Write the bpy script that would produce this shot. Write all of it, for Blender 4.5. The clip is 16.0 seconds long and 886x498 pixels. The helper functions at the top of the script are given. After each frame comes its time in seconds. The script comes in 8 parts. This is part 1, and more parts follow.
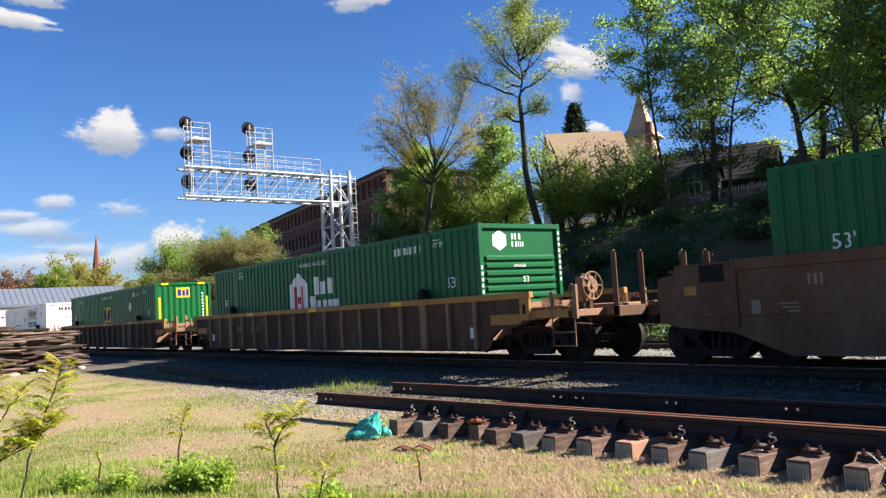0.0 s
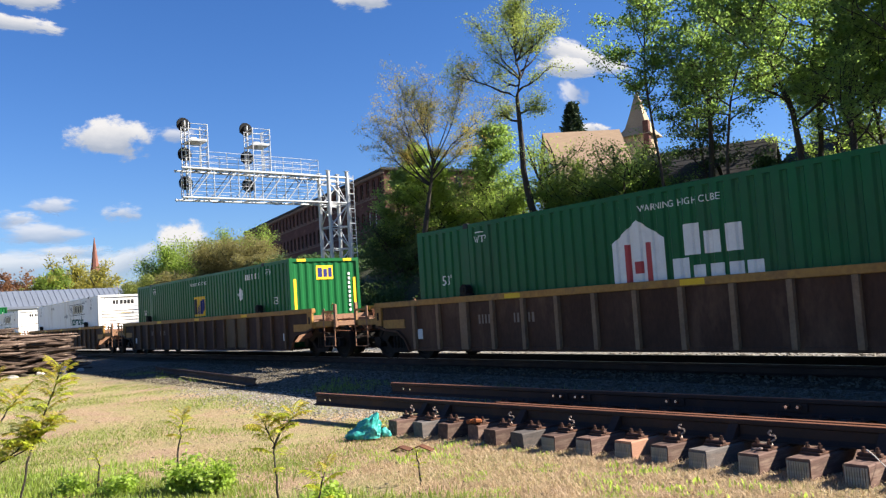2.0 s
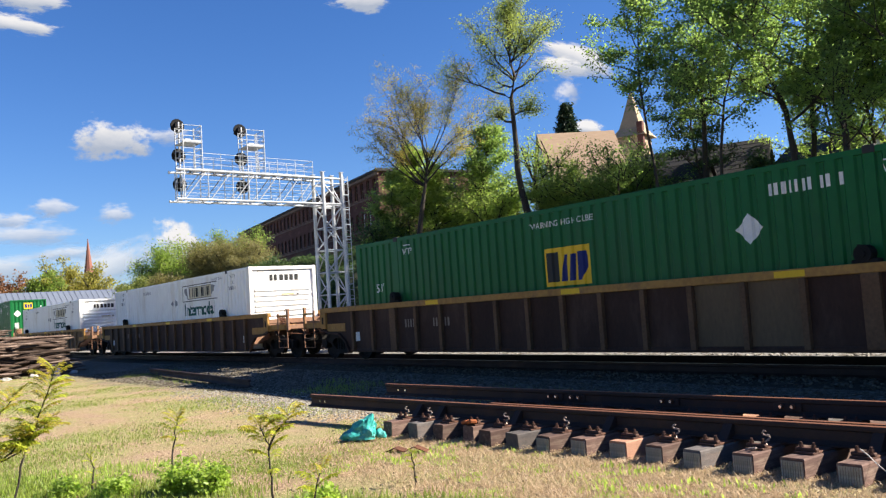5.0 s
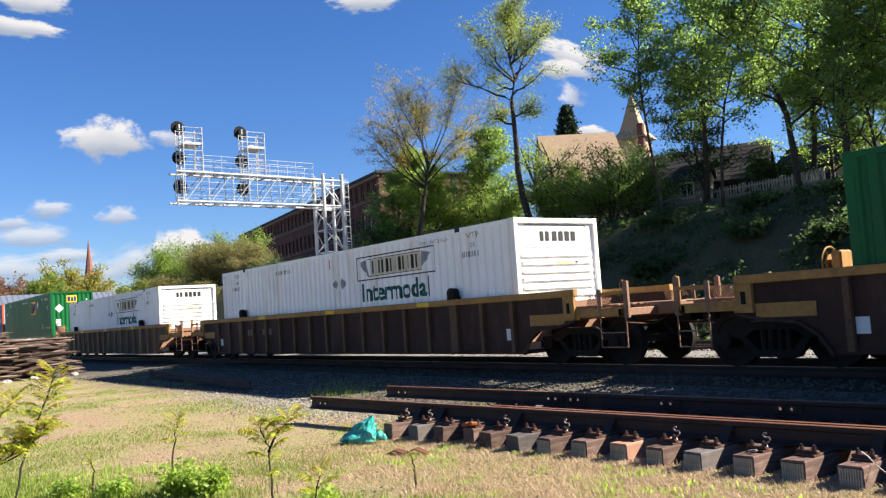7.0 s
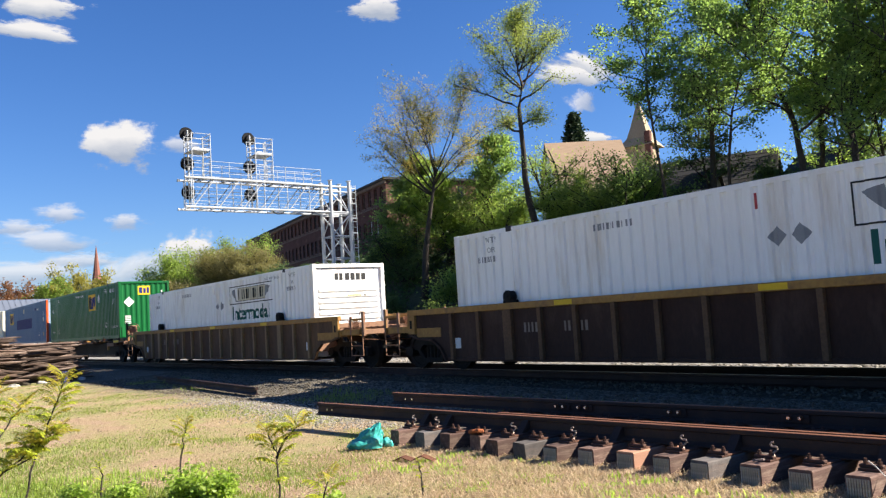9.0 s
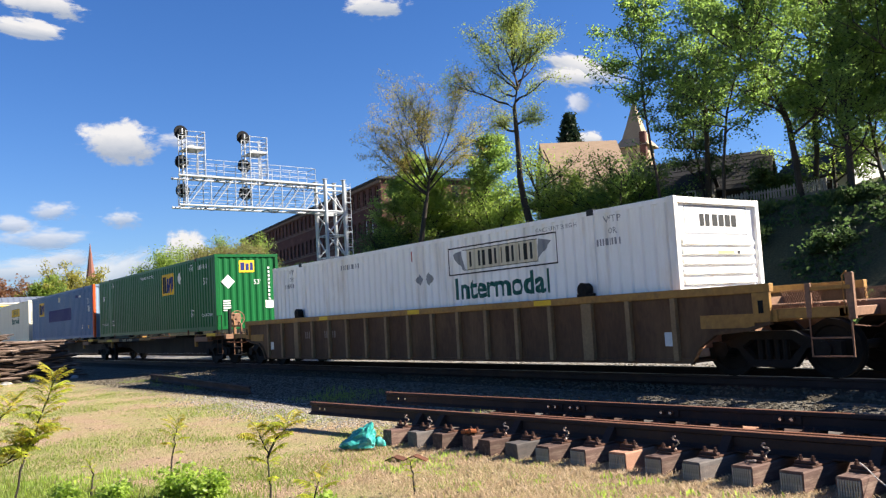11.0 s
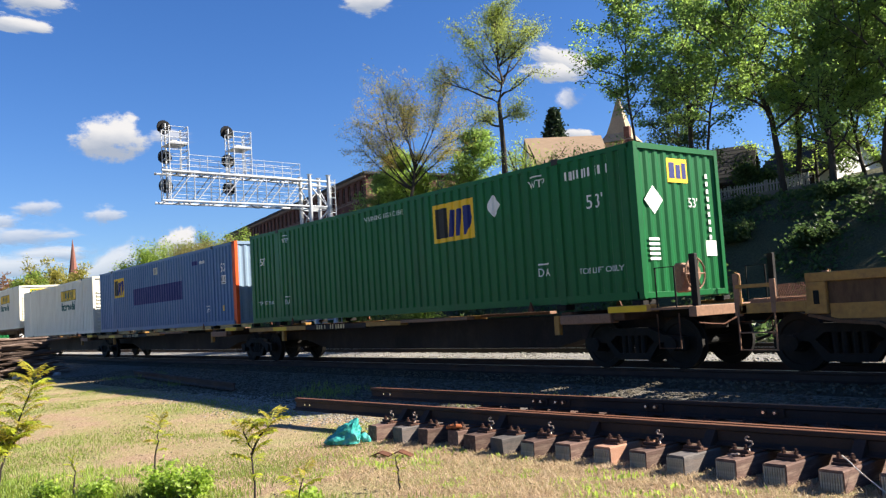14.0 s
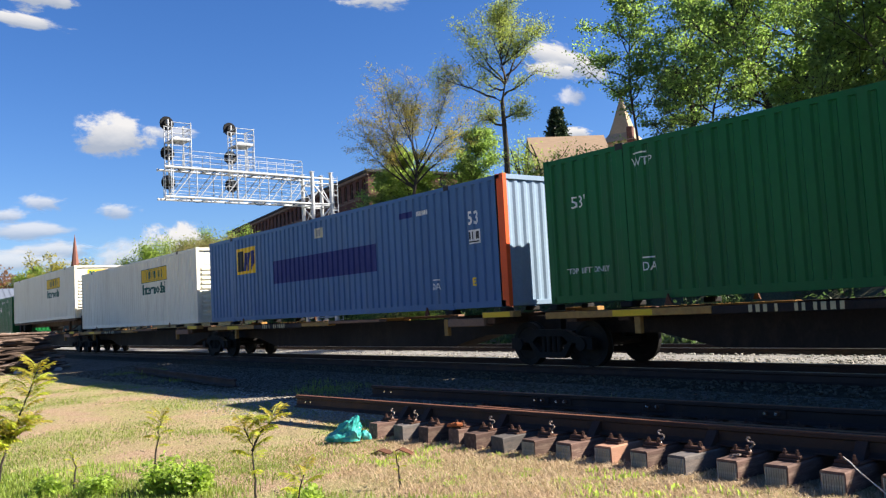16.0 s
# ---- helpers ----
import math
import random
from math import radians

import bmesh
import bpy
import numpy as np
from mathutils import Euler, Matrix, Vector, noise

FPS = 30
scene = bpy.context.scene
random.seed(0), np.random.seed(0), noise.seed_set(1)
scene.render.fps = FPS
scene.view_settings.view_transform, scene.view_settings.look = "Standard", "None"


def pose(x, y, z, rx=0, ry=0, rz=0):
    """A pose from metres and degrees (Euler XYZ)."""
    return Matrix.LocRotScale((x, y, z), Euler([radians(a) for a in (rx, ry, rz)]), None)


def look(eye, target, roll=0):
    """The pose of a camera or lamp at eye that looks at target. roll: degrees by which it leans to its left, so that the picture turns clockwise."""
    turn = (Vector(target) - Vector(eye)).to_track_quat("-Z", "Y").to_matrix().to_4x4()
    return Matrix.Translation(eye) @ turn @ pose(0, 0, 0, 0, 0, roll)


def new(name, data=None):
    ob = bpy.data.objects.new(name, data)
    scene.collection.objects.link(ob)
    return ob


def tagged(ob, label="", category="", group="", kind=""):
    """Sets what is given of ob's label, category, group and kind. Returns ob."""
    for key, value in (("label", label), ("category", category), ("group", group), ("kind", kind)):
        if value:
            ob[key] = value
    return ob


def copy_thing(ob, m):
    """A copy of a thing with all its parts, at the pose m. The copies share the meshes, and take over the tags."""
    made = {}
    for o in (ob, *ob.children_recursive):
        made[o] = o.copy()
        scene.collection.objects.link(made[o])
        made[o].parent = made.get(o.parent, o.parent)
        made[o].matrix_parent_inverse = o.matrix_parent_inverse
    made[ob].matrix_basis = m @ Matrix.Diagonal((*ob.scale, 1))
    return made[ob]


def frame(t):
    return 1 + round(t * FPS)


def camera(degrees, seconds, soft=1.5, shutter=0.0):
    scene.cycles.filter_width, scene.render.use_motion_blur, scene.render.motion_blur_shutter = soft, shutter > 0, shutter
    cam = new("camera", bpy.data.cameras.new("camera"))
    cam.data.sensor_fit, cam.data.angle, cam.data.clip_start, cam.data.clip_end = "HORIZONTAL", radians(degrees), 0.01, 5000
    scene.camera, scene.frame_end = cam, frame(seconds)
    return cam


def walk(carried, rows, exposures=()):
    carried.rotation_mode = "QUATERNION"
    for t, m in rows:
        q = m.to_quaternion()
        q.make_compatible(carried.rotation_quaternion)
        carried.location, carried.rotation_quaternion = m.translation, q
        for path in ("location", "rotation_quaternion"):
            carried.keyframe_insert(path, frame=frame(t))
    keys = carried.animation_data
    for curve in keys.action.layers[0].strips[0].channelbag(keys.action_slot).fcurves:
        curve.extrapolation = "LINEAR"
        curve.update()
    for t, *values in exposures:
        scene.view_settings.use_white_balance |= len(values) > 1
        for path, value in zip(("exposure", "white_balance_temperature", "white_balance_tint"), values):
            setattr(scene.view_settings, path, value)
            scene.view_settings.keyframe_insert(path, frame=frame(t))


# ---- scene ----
# World: x runs along the railway in the train's direction, y away from the camera across the tracks, z up.
TRACK_Y, TRACK_2_Y, RAIL_Z, CAR_Z = 13.27, 18.75, 0.35, 0.40
SPEED = 6.888

cam = camera(55.86, 16.0, 1.3)


def aim(x, y, z, yaw, pitch, roll):
    """The camera's place and its turn: to the left of +y, upwards, and its lean, in degrees."""
    return pose(x, y, z, 0, 0, yaw) @ pose(0, 0, 0, 90 + pitch) @ pose(0, 0, 0, 0, 0, roll)


walk(cam, [(t, aim(*p)) for t, *p in (
    (0, 0.008, -0.008, 1.616, 53.434, 4.056, -3.345), (0.5, -0.002, 0.001, 1.615, 53.288, 4.051, -3.247), (1, -0.001, -0.007, 1.616, 53.279, 3.944, -3.347),
    (1.5, 0.005, -0.010, 1.616, 53.317, 4.004, -3.562), (2, 0.001, -0.002, 1.620, 53.326, 4.032, -3.713), (2.5, -0.002, 0.011, 1.617, 53.256, 4.015, -3.831),
    (3, 0.000, 0.008, 1.614, 53.125, 4.074, -3.871), (3.5, 0.004, -0.003, 1.621, 52.927, 4.054, -3.915), (4, 0.005, -0.006, 1.619, 52.878, 4.043, -3.869),
    (6.5, 0.000, -0.005, 1.618, 53.070, 4.150, -3.830), (7, 0.004, -0.004, 1.619, 52.969, 4.218, -3.869), (7.5, 0.007, -0.002, 1.616, 52.900, 4.347, -3.751),
    (8, 0.006, -0.013, 1.620, 52.991, 4.471, -3.536), (8.5, 0.008, -0.019, 1.619, 53.198, 4.543, -3.523), (9, 0.022, -0.033, 1.626, 53.387, 4.698, -3.565),
    (11.5, 0.024, -0.003, 1.627, 52.835, 4.563, -3.183), (12, 0.013, 0.006, 1.625, 52.363, 4.459, -3.395), (12.5, 0.004, 0.017, 1.622, 52.287, 4.338, -3.629),
    (13, 0.010, 0.010, 1.629, 52.206, 4.271, -3.724), (13.5, 0.007, 0.002, 1.630, 52.115, 4.195, -3.641), (14, 0.012, 0.006, 1.629, 52.052, 4.254, -3.526),
    (14.5, 0.007, 0.006, 1.621, 52.005, 4.282, -3.395), (15, 0.013, -0.001, 1.623, 52.045, 4.266, -3.183), (15.5, -0.001, 0.009, 1.627, 52.037, 4.168, -3.035),
    (16, -0.001, 0.008, 1.624, 52.176, 4.164, -3.051))],
    exposures=[(0, 1.72, 6850, 12), (16, 1.72, 6850, 12)])

# ---- daylight ----
SUN_EL, SUN_AZ = radians(34), math.atan2(0.576, 0.817)
world = bpy.data.worlds.new("sky")
scene.world = world
world.use_nodes = True
wn = world.node_tree.nodes
sky = wn.new("ShaderNodeTexSky")
sky.sky_type, sky.sun_disc = "NISHITA", False
sky.sun_elevation, sky.sun_rotation = SUN_EL, SUN_AZ
sky.air_density, sky.dust_density, sky.ozone_density, sky.altitude = 1.0, 0.3, 3.0, 100
deep = wn.new("ShaderNodeHueSaturation")
deep.inputs["Saturation"].default_value = 1.22
tint = wn.new("ShaderNodeMix")
tint.data_type, tint.blend_type = "RGBA", "MULTIPLY"
tint.inputs[0].default_value = 1.0
tint.inputs[7].default_value = (0.79, 0.98, 1.36, 1)
world.node_tree.links.new(sky.outputs[0], deep.inputs["Color"])
world.node_tree.links.new(deep.outputs[0], tint.inputs[6])
world.node_tree.links.new(tint.outputs[2], wn["Background"].inputs[0])
wn["Background"].inputs[1].default_value = 0.0368
sun = new("sun", bpy.data.lights.new("sun", "SUN"))
sun.data.energy, sun.data.angle, sun.data.color = 5.0, radians(0.5), (1.0, 0.95, 0.86)
sun.matrix_world = look((0, 0, 0), (-math.sin(SUN_AZ) * math.cos(SUN_EL), -math.cos(SUN_AZ) * math.cos(SUN_EL), -math.sin(SUN_EL)))


# ---- materials ----
def paint(name, base, other=None, rough=0.6, metal=0.0, scale=3.0, fine=40.0, amount=0.5, bump=0.15, stretch=(1, 1, 1),
          dirt=None, dirt_amount=0.35, dirt_scale=1.2, where="Object", tint=0.0, dist=0.01, spec=0.2):
    """Base colour wandering to another at two scales, stains of dirt, and fine relief. tint: spread of brightness from object to object."""
    m = bpy.data.materials.new(name)
    m.use_nodes = True
    nt, n = m.node_tree, m.node_tree.nodes
    bsdf = n["Principled BSDF"]
    link = nt.links.new
    if where == "World":
        co = n.new("ShaderNodeNewGeometry").outputs["Position"]
    else:
        co = n.new("ShaderNodeTexCoord").outputs["Object"]
    mp = n.new("ShaderNodeMapping")
    mp.inputs["Scale"].default_value = stretch
    link(co, mp.inputs[0])
    big, small = n.new("ShaderNodeTexNoise"), n.new("ShaderNodeTexNoise")
    big.inputs["Scale"].default_value, small.inputs["Scale"].default_value = scale, fine
    big.inputs["Detail"].default_value, small.inputs["Detail"].default_value = 6, 4
    link(mp.outputs[0], big.inputs["Vector"]), link(mp.outputs[0], small.inputs["Vector"])
    mixf = n.new("ShaderNodeMath")
    mixf.operation = "MULTIPLY_ADD"
    mixf.inputs[1].default_value = 0.5
    link(small.outputs["Fac"], mixf.inputs[0])
    half = n.new("ShaderNodeMath")
    half.operation = "MULTIPLY"
    half.inputs[1].default_value = 0.5
    link(big.outputs["Fac"], half.inputs[0]), link(half.outputs[0], mixf.inputs[2])
    ramp = n.new("ShaderNodeValToRGB")
    other = other or tuple(c * 0.62 for c in base)
    ramp.color_ramp.elements[0].position, ramp.color_ramp.elements[1].position = 0.5 - 0.22 / max(amount, 0.1) * 0.5, 0.5 + 0.22
    ramp.color_ramp.elements[0].color, ramp.color_ramp.elements[1].color = (*other, 1), (*base, 1)
    link(mixf.outputs[0], ramp.inputs[0])
    col = ramp.outputs[0]
    if dirt:
        dn = n.new("ShaderNodeTexNoise")
        dn.inputs["Scale"].default_value, dn.inputs["Detail"].default_value, dn.inputs["Roughness"].default_value = dirt_scale, 8, 0.7
        link(mp.outputs[0], dn.inputs["Vector"])
        dr = n.new("ShaderNodeValToRGB")
        dr.color_ramp.elements[0].position, dr.color_ramp.elements[1].position = 0.52, 0.72
        dr.color_ramp.elements[1].color = (dirt_amount * 2, dirt_amount * 2, dirt_amount * 2, 1)
        link(dn.outputs["Fac"], dr.inputs[0])
        mx = n.new("ShaderNodeMix")
        mx.data_type = "RGBA"
        link(dr.outputs[0], mx.inputs[0]), link(col, mx.inputs[6])
        mx.inputs[7].default_value = (*dirt, 1)
        col = mx.outputs[2]
    if tint:
        oi = n.new("ShaderNodeObjectInfo")
        mr = n.new("ShaderNodeMapRange")
        mr.inputs[3].default_value, mr.inputs[4].default_value = 1 - tint, 1 + tint
        link(oi.outputs["Random"], mr.inputs[0])
        hs = n.new("ShaderNodeHueSaturation")
        link(mr.outputs[0], hs.inputs["Value"]), link(col, hs.inputs["Color"])
        col = hs.outputs[0]
    link(col, bsdf.inputs["Base Color"])
    rr = n.new("ShaderNodeMapRange")
    rr.inputs[3].default_value, rr.inputs[4].default_value = min(1, rough * 1.2), rough * 0.8
    link(big.outputs["Fac"], rr.inputs[0]), link(rr.outputs[0], bsdf.inputs["Roughness"])
    bsdf.inputs["Metallic"].default_value = metal
    bsdf.inputs["Specular IOR Level"].default_value = spec
    if bump:
        b = n.new("ShaderNodeBump")
        b.inputs["Strength"].default_value, b.inputs["Distance"].default_value = bump, dist
        link(mixf.outputs[0], b.inputs["Height"]), link(b.outputs[0], bsdf.inputs["Normal"])
    return m


def leafy(name, base, other, glow=0.66):
    """Leaves: matt fronts with light coming through, each leaf a little different."""
    m = bpy.data.materials.new(name)
    m.use_nodes = True
    nt, n = m.node_tree, m.node_tree.nodes
    link = nt.links.new
    n.remove(n["Principled BSDF"])
    geo = n.new("ShaderNodeNewGeometry")
    ramp = n.new("ShaderNodeValToRGB")
    ramp.color_ramp.elements[0].color, ramp.color_ramp.elements[1].color = (*other, 1), (*base, 1)
    link(geo.outputs["Random Per Island"], ramp.inputs[0])
    d, tr, gl = n.new("ShaderNodeBsdfDiffuse"), n.new("ShaderNodeBsdfTranslucent"), n.new("ShaderNodeBsdfGlossy")
    gl.inputs["Roughness"].default_value = 0.45
    hs = n.new("ShaderNodeHueSaturation")
    hs.inputs["Value"].default_value, hs.inputs["Saturation"].default_value = 2.6, 1.0
    link(ramp.outputs[0], d.inputs[0]), link(ramp.outputs[0], hs.inputs["Color"]), link(hs.outputs[0], tr.inputs[0])
    m1, m2 = n.new("ShaderNodeMixShader"), n.new("ShaderNodeMixShader")
    m1.inputs[0].default_value, m2.inputs[0].default_value = glow, 0.02
    link(d.outputs[0], m1.inputs[1]), link(tr.outputs[0], m1.inputs[2])
    link(m1.outputs[0], m2.inputs[1]), link(gl.outputs[0], m2.inputs[2])
    link(m2.outputs[0], n["Material Output"].inputs[0])
    return m


GREEN = paint("green_container_paint", (0.004, 0.112, 0.030), (0.003, 0.080, 0.022), 0.42, 0, 0.7, 18, 0.5, 0.05, (1, 1, 0.25), (0.035, 0.06, 0.035), 0.2, 0.9, spec=0.15)
HUB_GREEN = paint("deep_green_container_paint", (0.004, 0.104, 0.034), (0.003, 0.075, 0.025), 0.42, 0, 0.7, 18, 0.5, 0.05, (1, 1, 0.25), (0.035, 0.055, 0.035), 0.25, 0.8, spec=0.15)
WHITE = paint("white_container_paint", (0.86, 0.87, 0.85), (0.76, 0.77, 0.74), 0.5, 0, 0.8, 16, 0.5, 0.05, (1, 1, 0.16), (0.48, 0.40, 0.27), 0.3, 1.1, spec=0.15)
CREAM = paint("cream_container_paint", (0.72, 0.70, 0.60), (0.63, 0.61, 0.51), 0.5, 0, 0.8, 16, 0.5, 0.05, (1, 1, 0.16), (0.42, 0.36, 0.26), 0.25, 1.1, spec=0.15)
BLUE = paint("blue_container_paint", (0.055, 0.135, 0.29), (0.042, 0.105, 0.225), 0.45, 0, 0.7, 18, 0.5, 0.05, (1, 1, 0.2), (0.10, 0.15, 0.22), 0.3, 1.0, spec=0.15)
ORANGE = paint("orange_paint", (0.72, 0.10, 0.02), (0.55, 0.07, 0.02), 0.5, 0, 2, 30, 0.4, 0.05, spec=0.15)
CAR_RIB = paint("pale_rust_rib_steel", (0.27, 0.175, 0.10), (0.16, 0.10, 0.06), 0.75, 0, 2, 22, 0.6, 0.12, spec=0.2)
# rust of the end fittings, brightened in colour for the sun on them
SUNLIT_RUST = paint("sunlit_rust_end_steel", (0.32, 0.178, 0.108), (0.17, 0.092, 0.056), 0.7, 0, 2, 24, 0.7, 0.12, (1, 1, 1), (0.10, 0.058, 0.04), 0.4, 2.0)
CAR_BROWN = paint("weathered_brown_car_steel", (0.086, 0.042, 0.024), (0.046, 0.0235, 0.0145), 0.75, 0, 1.2, 22, 0.6, 0.12, (1, 1, 0.4), (0.17, 0.10, 0.06), 0.3, 1.3, spec=0.2)
CAR_RUST = paint("smooth_rust_brown_car_steel", (0.125, 0.062, 0.032), (0.072, 0.037, 0.021), 0.7, 0, 0.8, 20, 0.6, 0.1, (1, 1, 0.5), (0.15, 0.105, 0.07), 0.4, 0.7, spec=0.2)
CAR_YELLOW = paint("faded_yellow_car_paint", (0.46, 0.25, 0.062), (0.25, 0.13, 0.042), 0.7, 0, 1.6, 11, 0.7, 0.1, (1, 1, 1), (0.12, 0.068, 0.042), 0.45, 1.6, spec=0.2)
YELLOW = paint("yellow_paint", (0.75, 0.48, 0.02), (0.6, 0.36, 0.02), 0.5, 0, 3, 40, 0.4, 0.05)
BLACK_STEEL = paint("black_running_gear_steel", (0.012, 0.011, 0.010), (0.006, 0.006, 0.005), 0.8, 0.0, 4, 40, 0.5, 0.2, (1, 1, 1), (0.022, 0.016, 0.012), 0.3, 3)
RUST = paint("rusty_steel", (0.13, 0.052, 0.028), (0.06, 0.028, 0.018), 0.85, 0.1, 6, 60, 0.6, 0.3, (1, 1, 1), (0.20, 0.075, 0.03), 0.35, 5)
RAIL_SIDE = paint("dark_brown_rail_steel", (0.052, 0.032, 0.026), (0.030, 0.021, 0.019), 0.7, 0.2, 2.5, 40, 0.6, 0.15, (1, 1, 1), (0.09, 0.045, 0.025), 0.3, 2)
RAIL_TOP = paint("brown_rusted_rail_head", (0.27, 0.115, 0.06), (0.17, 0.075, 0.045), 0.5, 0.4, 3, 40, 0.5, 0.05)
RAIL_SHINE = paint("shiny_rail_head", (0.35, 0.34, 0.33), (0.25, 0.24, 0.23), 0.3, 1.0, 3, 40, 0.4, 0.03)
SIGNAL_GREY = paint("galvanised_aluminium", (0.42, 0.435, 0.45), (0.33, 0.345, 0.36), 0.5, 0.25, 3, 30, 0.4, 0.04)
SIGNAL_BLACK = paint("black_signal_enamel", (0.007, 0.007, 0.008), (0.005, 0.005, 0.005), 0.8, 0, 4, 30, 0.4, 0.03)
INK_WHITE = paint("white_lettering", (0.72, 0.73, 0.70), (0.55, 0.56, 0.54), 0.6, 0, 5, 40, 0.4, 0.02)
INK_BLACK = paint("black_lettering", (0.02, 0.022, 0.022), (0.03, 0.03, 0.03), 0.6, 0, 5, 40, 0.4, 0.02)
INK_TEAL = paint("dark_green_lettering", (0.008, 0.095, 0.078), (0.006, 0.07, 0.06), 0.6, 0, 5, 40, 0.4, 0.02)
INK_NAVY = paint("navy_lettering", (0.012, 0.022, 0.14), (0.01, 0.018, 0.11), 0.6, 0, 5, 40, 0.4, 0.02)
INK_RED = paint("faded_red_lettering", (0.42, 0.06, 0.06), (0.32, 0.05, 0.05), 0.6, 0, 5, 40, 0.4, 0.02)
INK_GREY = paint("grey_lettering", (0.25, 0.27, 0.28), (0.2, 0.21, 0.22), 0.6, 0, 5, 40, 0.4, 0.02)


# ---- mesh helpers ----
def mesh_of(bm, name, material, smooth=False):
    me = bpy.data.meshes.new(name)
    bmesh.ops.recalc_face_normals(bm, faces=bm.faces)
    bm.to_mesh(me)
    bm.free()
    me.materials.append(material)
    if smooth:
        me.polygons.foreach_set("use_smooth", [True] * len(me.polygons))
    return me


def part(name, bm, material, parent, label="", at=None, smooth=False):
    """One mesh object under a thing or under a part."""
    ob = new(name, bm if isinstance(bm, bpy.types.Mesh) else mesh_of(bm, name, material, smooth))
    ob.parent = parent
    if at is not None:
        ob.matrix_basis = at
    return tagged(ob, label)


def thing(name, label, category, m=None, group="", kind=""):
    ob = new(name)
    if m is not None:
        ob.matrix_basis = m
    return tagged(ob, label, category, group, kind)


def solid(name, bm, material, label="", category="", group="", kind="", m=None, smooth=False):
    ob = new(name, mesh_of(bm, name, material, smooth))
    if m is not None:
        ob.matrix_basis = m
    return tagged(ob, label, category, group, kind)


def B():
    return bmesh.new()


def box(bm, x0, x1, y0, y1, z0, z1, bevel=0.0, m=None):
    vs = [bm.verts.new(p) for p in ((x0, y0, z0), (x1, y0, z0), (x1, y1, z0), (x0, y1, z0), (x0, y0, z1), (x1, y0, z1), (x1, y1, z1), (x0, y1, z1))]
    fs = [bm.faces.new([vs[i] for i in f]) for f in ((3, 2, 1, 0), (4, 5, 6, 7), (0, 1, 5, 4), (1, 2, 6, 5), (2, 3, 7, 6), (3, 0, 4, 7))]
    if bevel:
        r = bmesh.ops.bevel(bm, geom=list({e for f in fs for e in f.edges}), offset=bevel, segments=1, affect="EDGES")
        vs = list({v for f in r["faces"] for v in f.verts} | {v for v in vs if v.is_valid})
    if m is not None:
        bmesh.ops.transform(bm, matrix=m, verts=vs)
    return bm


def tube(bm, p0, p1, r0, r1=None, seg=8, caps=True):
    """A tapered round bar from p0 to p1."""
    p0, p1, r1 = Vector(p0), Vector(p1), r0 if r1 is None else r1
    q = (p1 - p0).to_track_quat("Z", "Y")
    rings = []
    for p, r in ((p0, r0), (p1, r1)):
        rings.append([bm.verts.new(p + q @ Vector((r * math.cos(a), r * math.sin(a), 0))) for a in (math.tau * i / seg for i in range(seg))])
    for i in range(seg):
        j = (i + 1) % seg
        bm.faces.new((rings[0][i], rings[0][j], rings[1][j], rings[1][i]))
    if caps:
        bm.faces.new(rings[0][::-1]), bm.faces.new(rings[1])
    return bm


def sweep(bm, pts, radius, seg=6):
    """A bent round rod through the points, one closed skin. radius: one for all, or one for each point."""
    pts = [Vector(q) for q in pts]
    rings = []
    for i, q in enumerate(pts):
        r = radius[i] if isinstance(radius, list) else radius
        d = (pts[min(i + 1, len(pts) - 1)] - pts[max(i - 1, 0)]).normalized()
        t = d.to_track_quat("Z", "Y")
        rings.append([bm.verts.new(q + t @ Vector((r * math.cos(a), r * math.sin(a), 0))) for a in (math.tau * k / seg for k in range(seg))])
    for a, b in zip(rings, rings[1:]):
        near = min(range(seg), key=lambda k: (a[0].co - b[k].co).length)
        b[:] = b[near:] + b[:near]
        if seg > 2 and (a[1].co - b[1].co).length > (a[1].co - b[-1].co).length:
            b[:] = [b[0]] + b[:0:-1]
        for k in range(seg):
            bm.faces.new((a[k], a[(k + 1) % seg], b[(k + 1) % seg], b[k]))
    bm.faces.new(rings[0][::-1]), bm.faces.new(rings[-1])
    return bm


def bar(bm, p0, p1, w, h=None):
    """A square bar from p0 to p1."""
    h = w if h is None else h
    p0, p1 = Vector(p0), Vector(p1)
    q = (p1 - p0).to_track_quat("Z", "Y")
    n = (p1 - p0).length
    vs = [bm.verts.new(p0 + q @ Vector((a * w / 2, b * h / 2, c * n))) for c in (0, 1) for a, b in ((-1, -1), (1, -1), (1, 1), (-1, 1))]
    for f in ((3, 2, 1, 0), (4, 5, 6, 7), (0, 1, 5, 4), (1, 2, 6, 5), (2, 3, 7, 6), (3, 0, 4, 7)):
        bm.faces.new([vs[i] for i in f])
    return bm


def prism(bm, outline, axis, a, b):
    """An outline of two coordinates pulled along an axis from a to b."""
    def at(u, v, w):
        return {"x": (w, u, v), "y": (u, w, v), "z": (u, v, w)}[axis]
    lo, hi = [bm.verts.new(at(u, v, a)) for u, v in outline], [bm.verts.new(at(u, v, b)) for u, v in outline]
    n = len(outline)
    for i in range(n):
        bm.faces.new((lo[i], lo[(i + 1) % n], hi[(i + 1) % n], hi[i]))
    bm.faces.new(lo[::-1]), bm.faces.new(hi)
    return bm


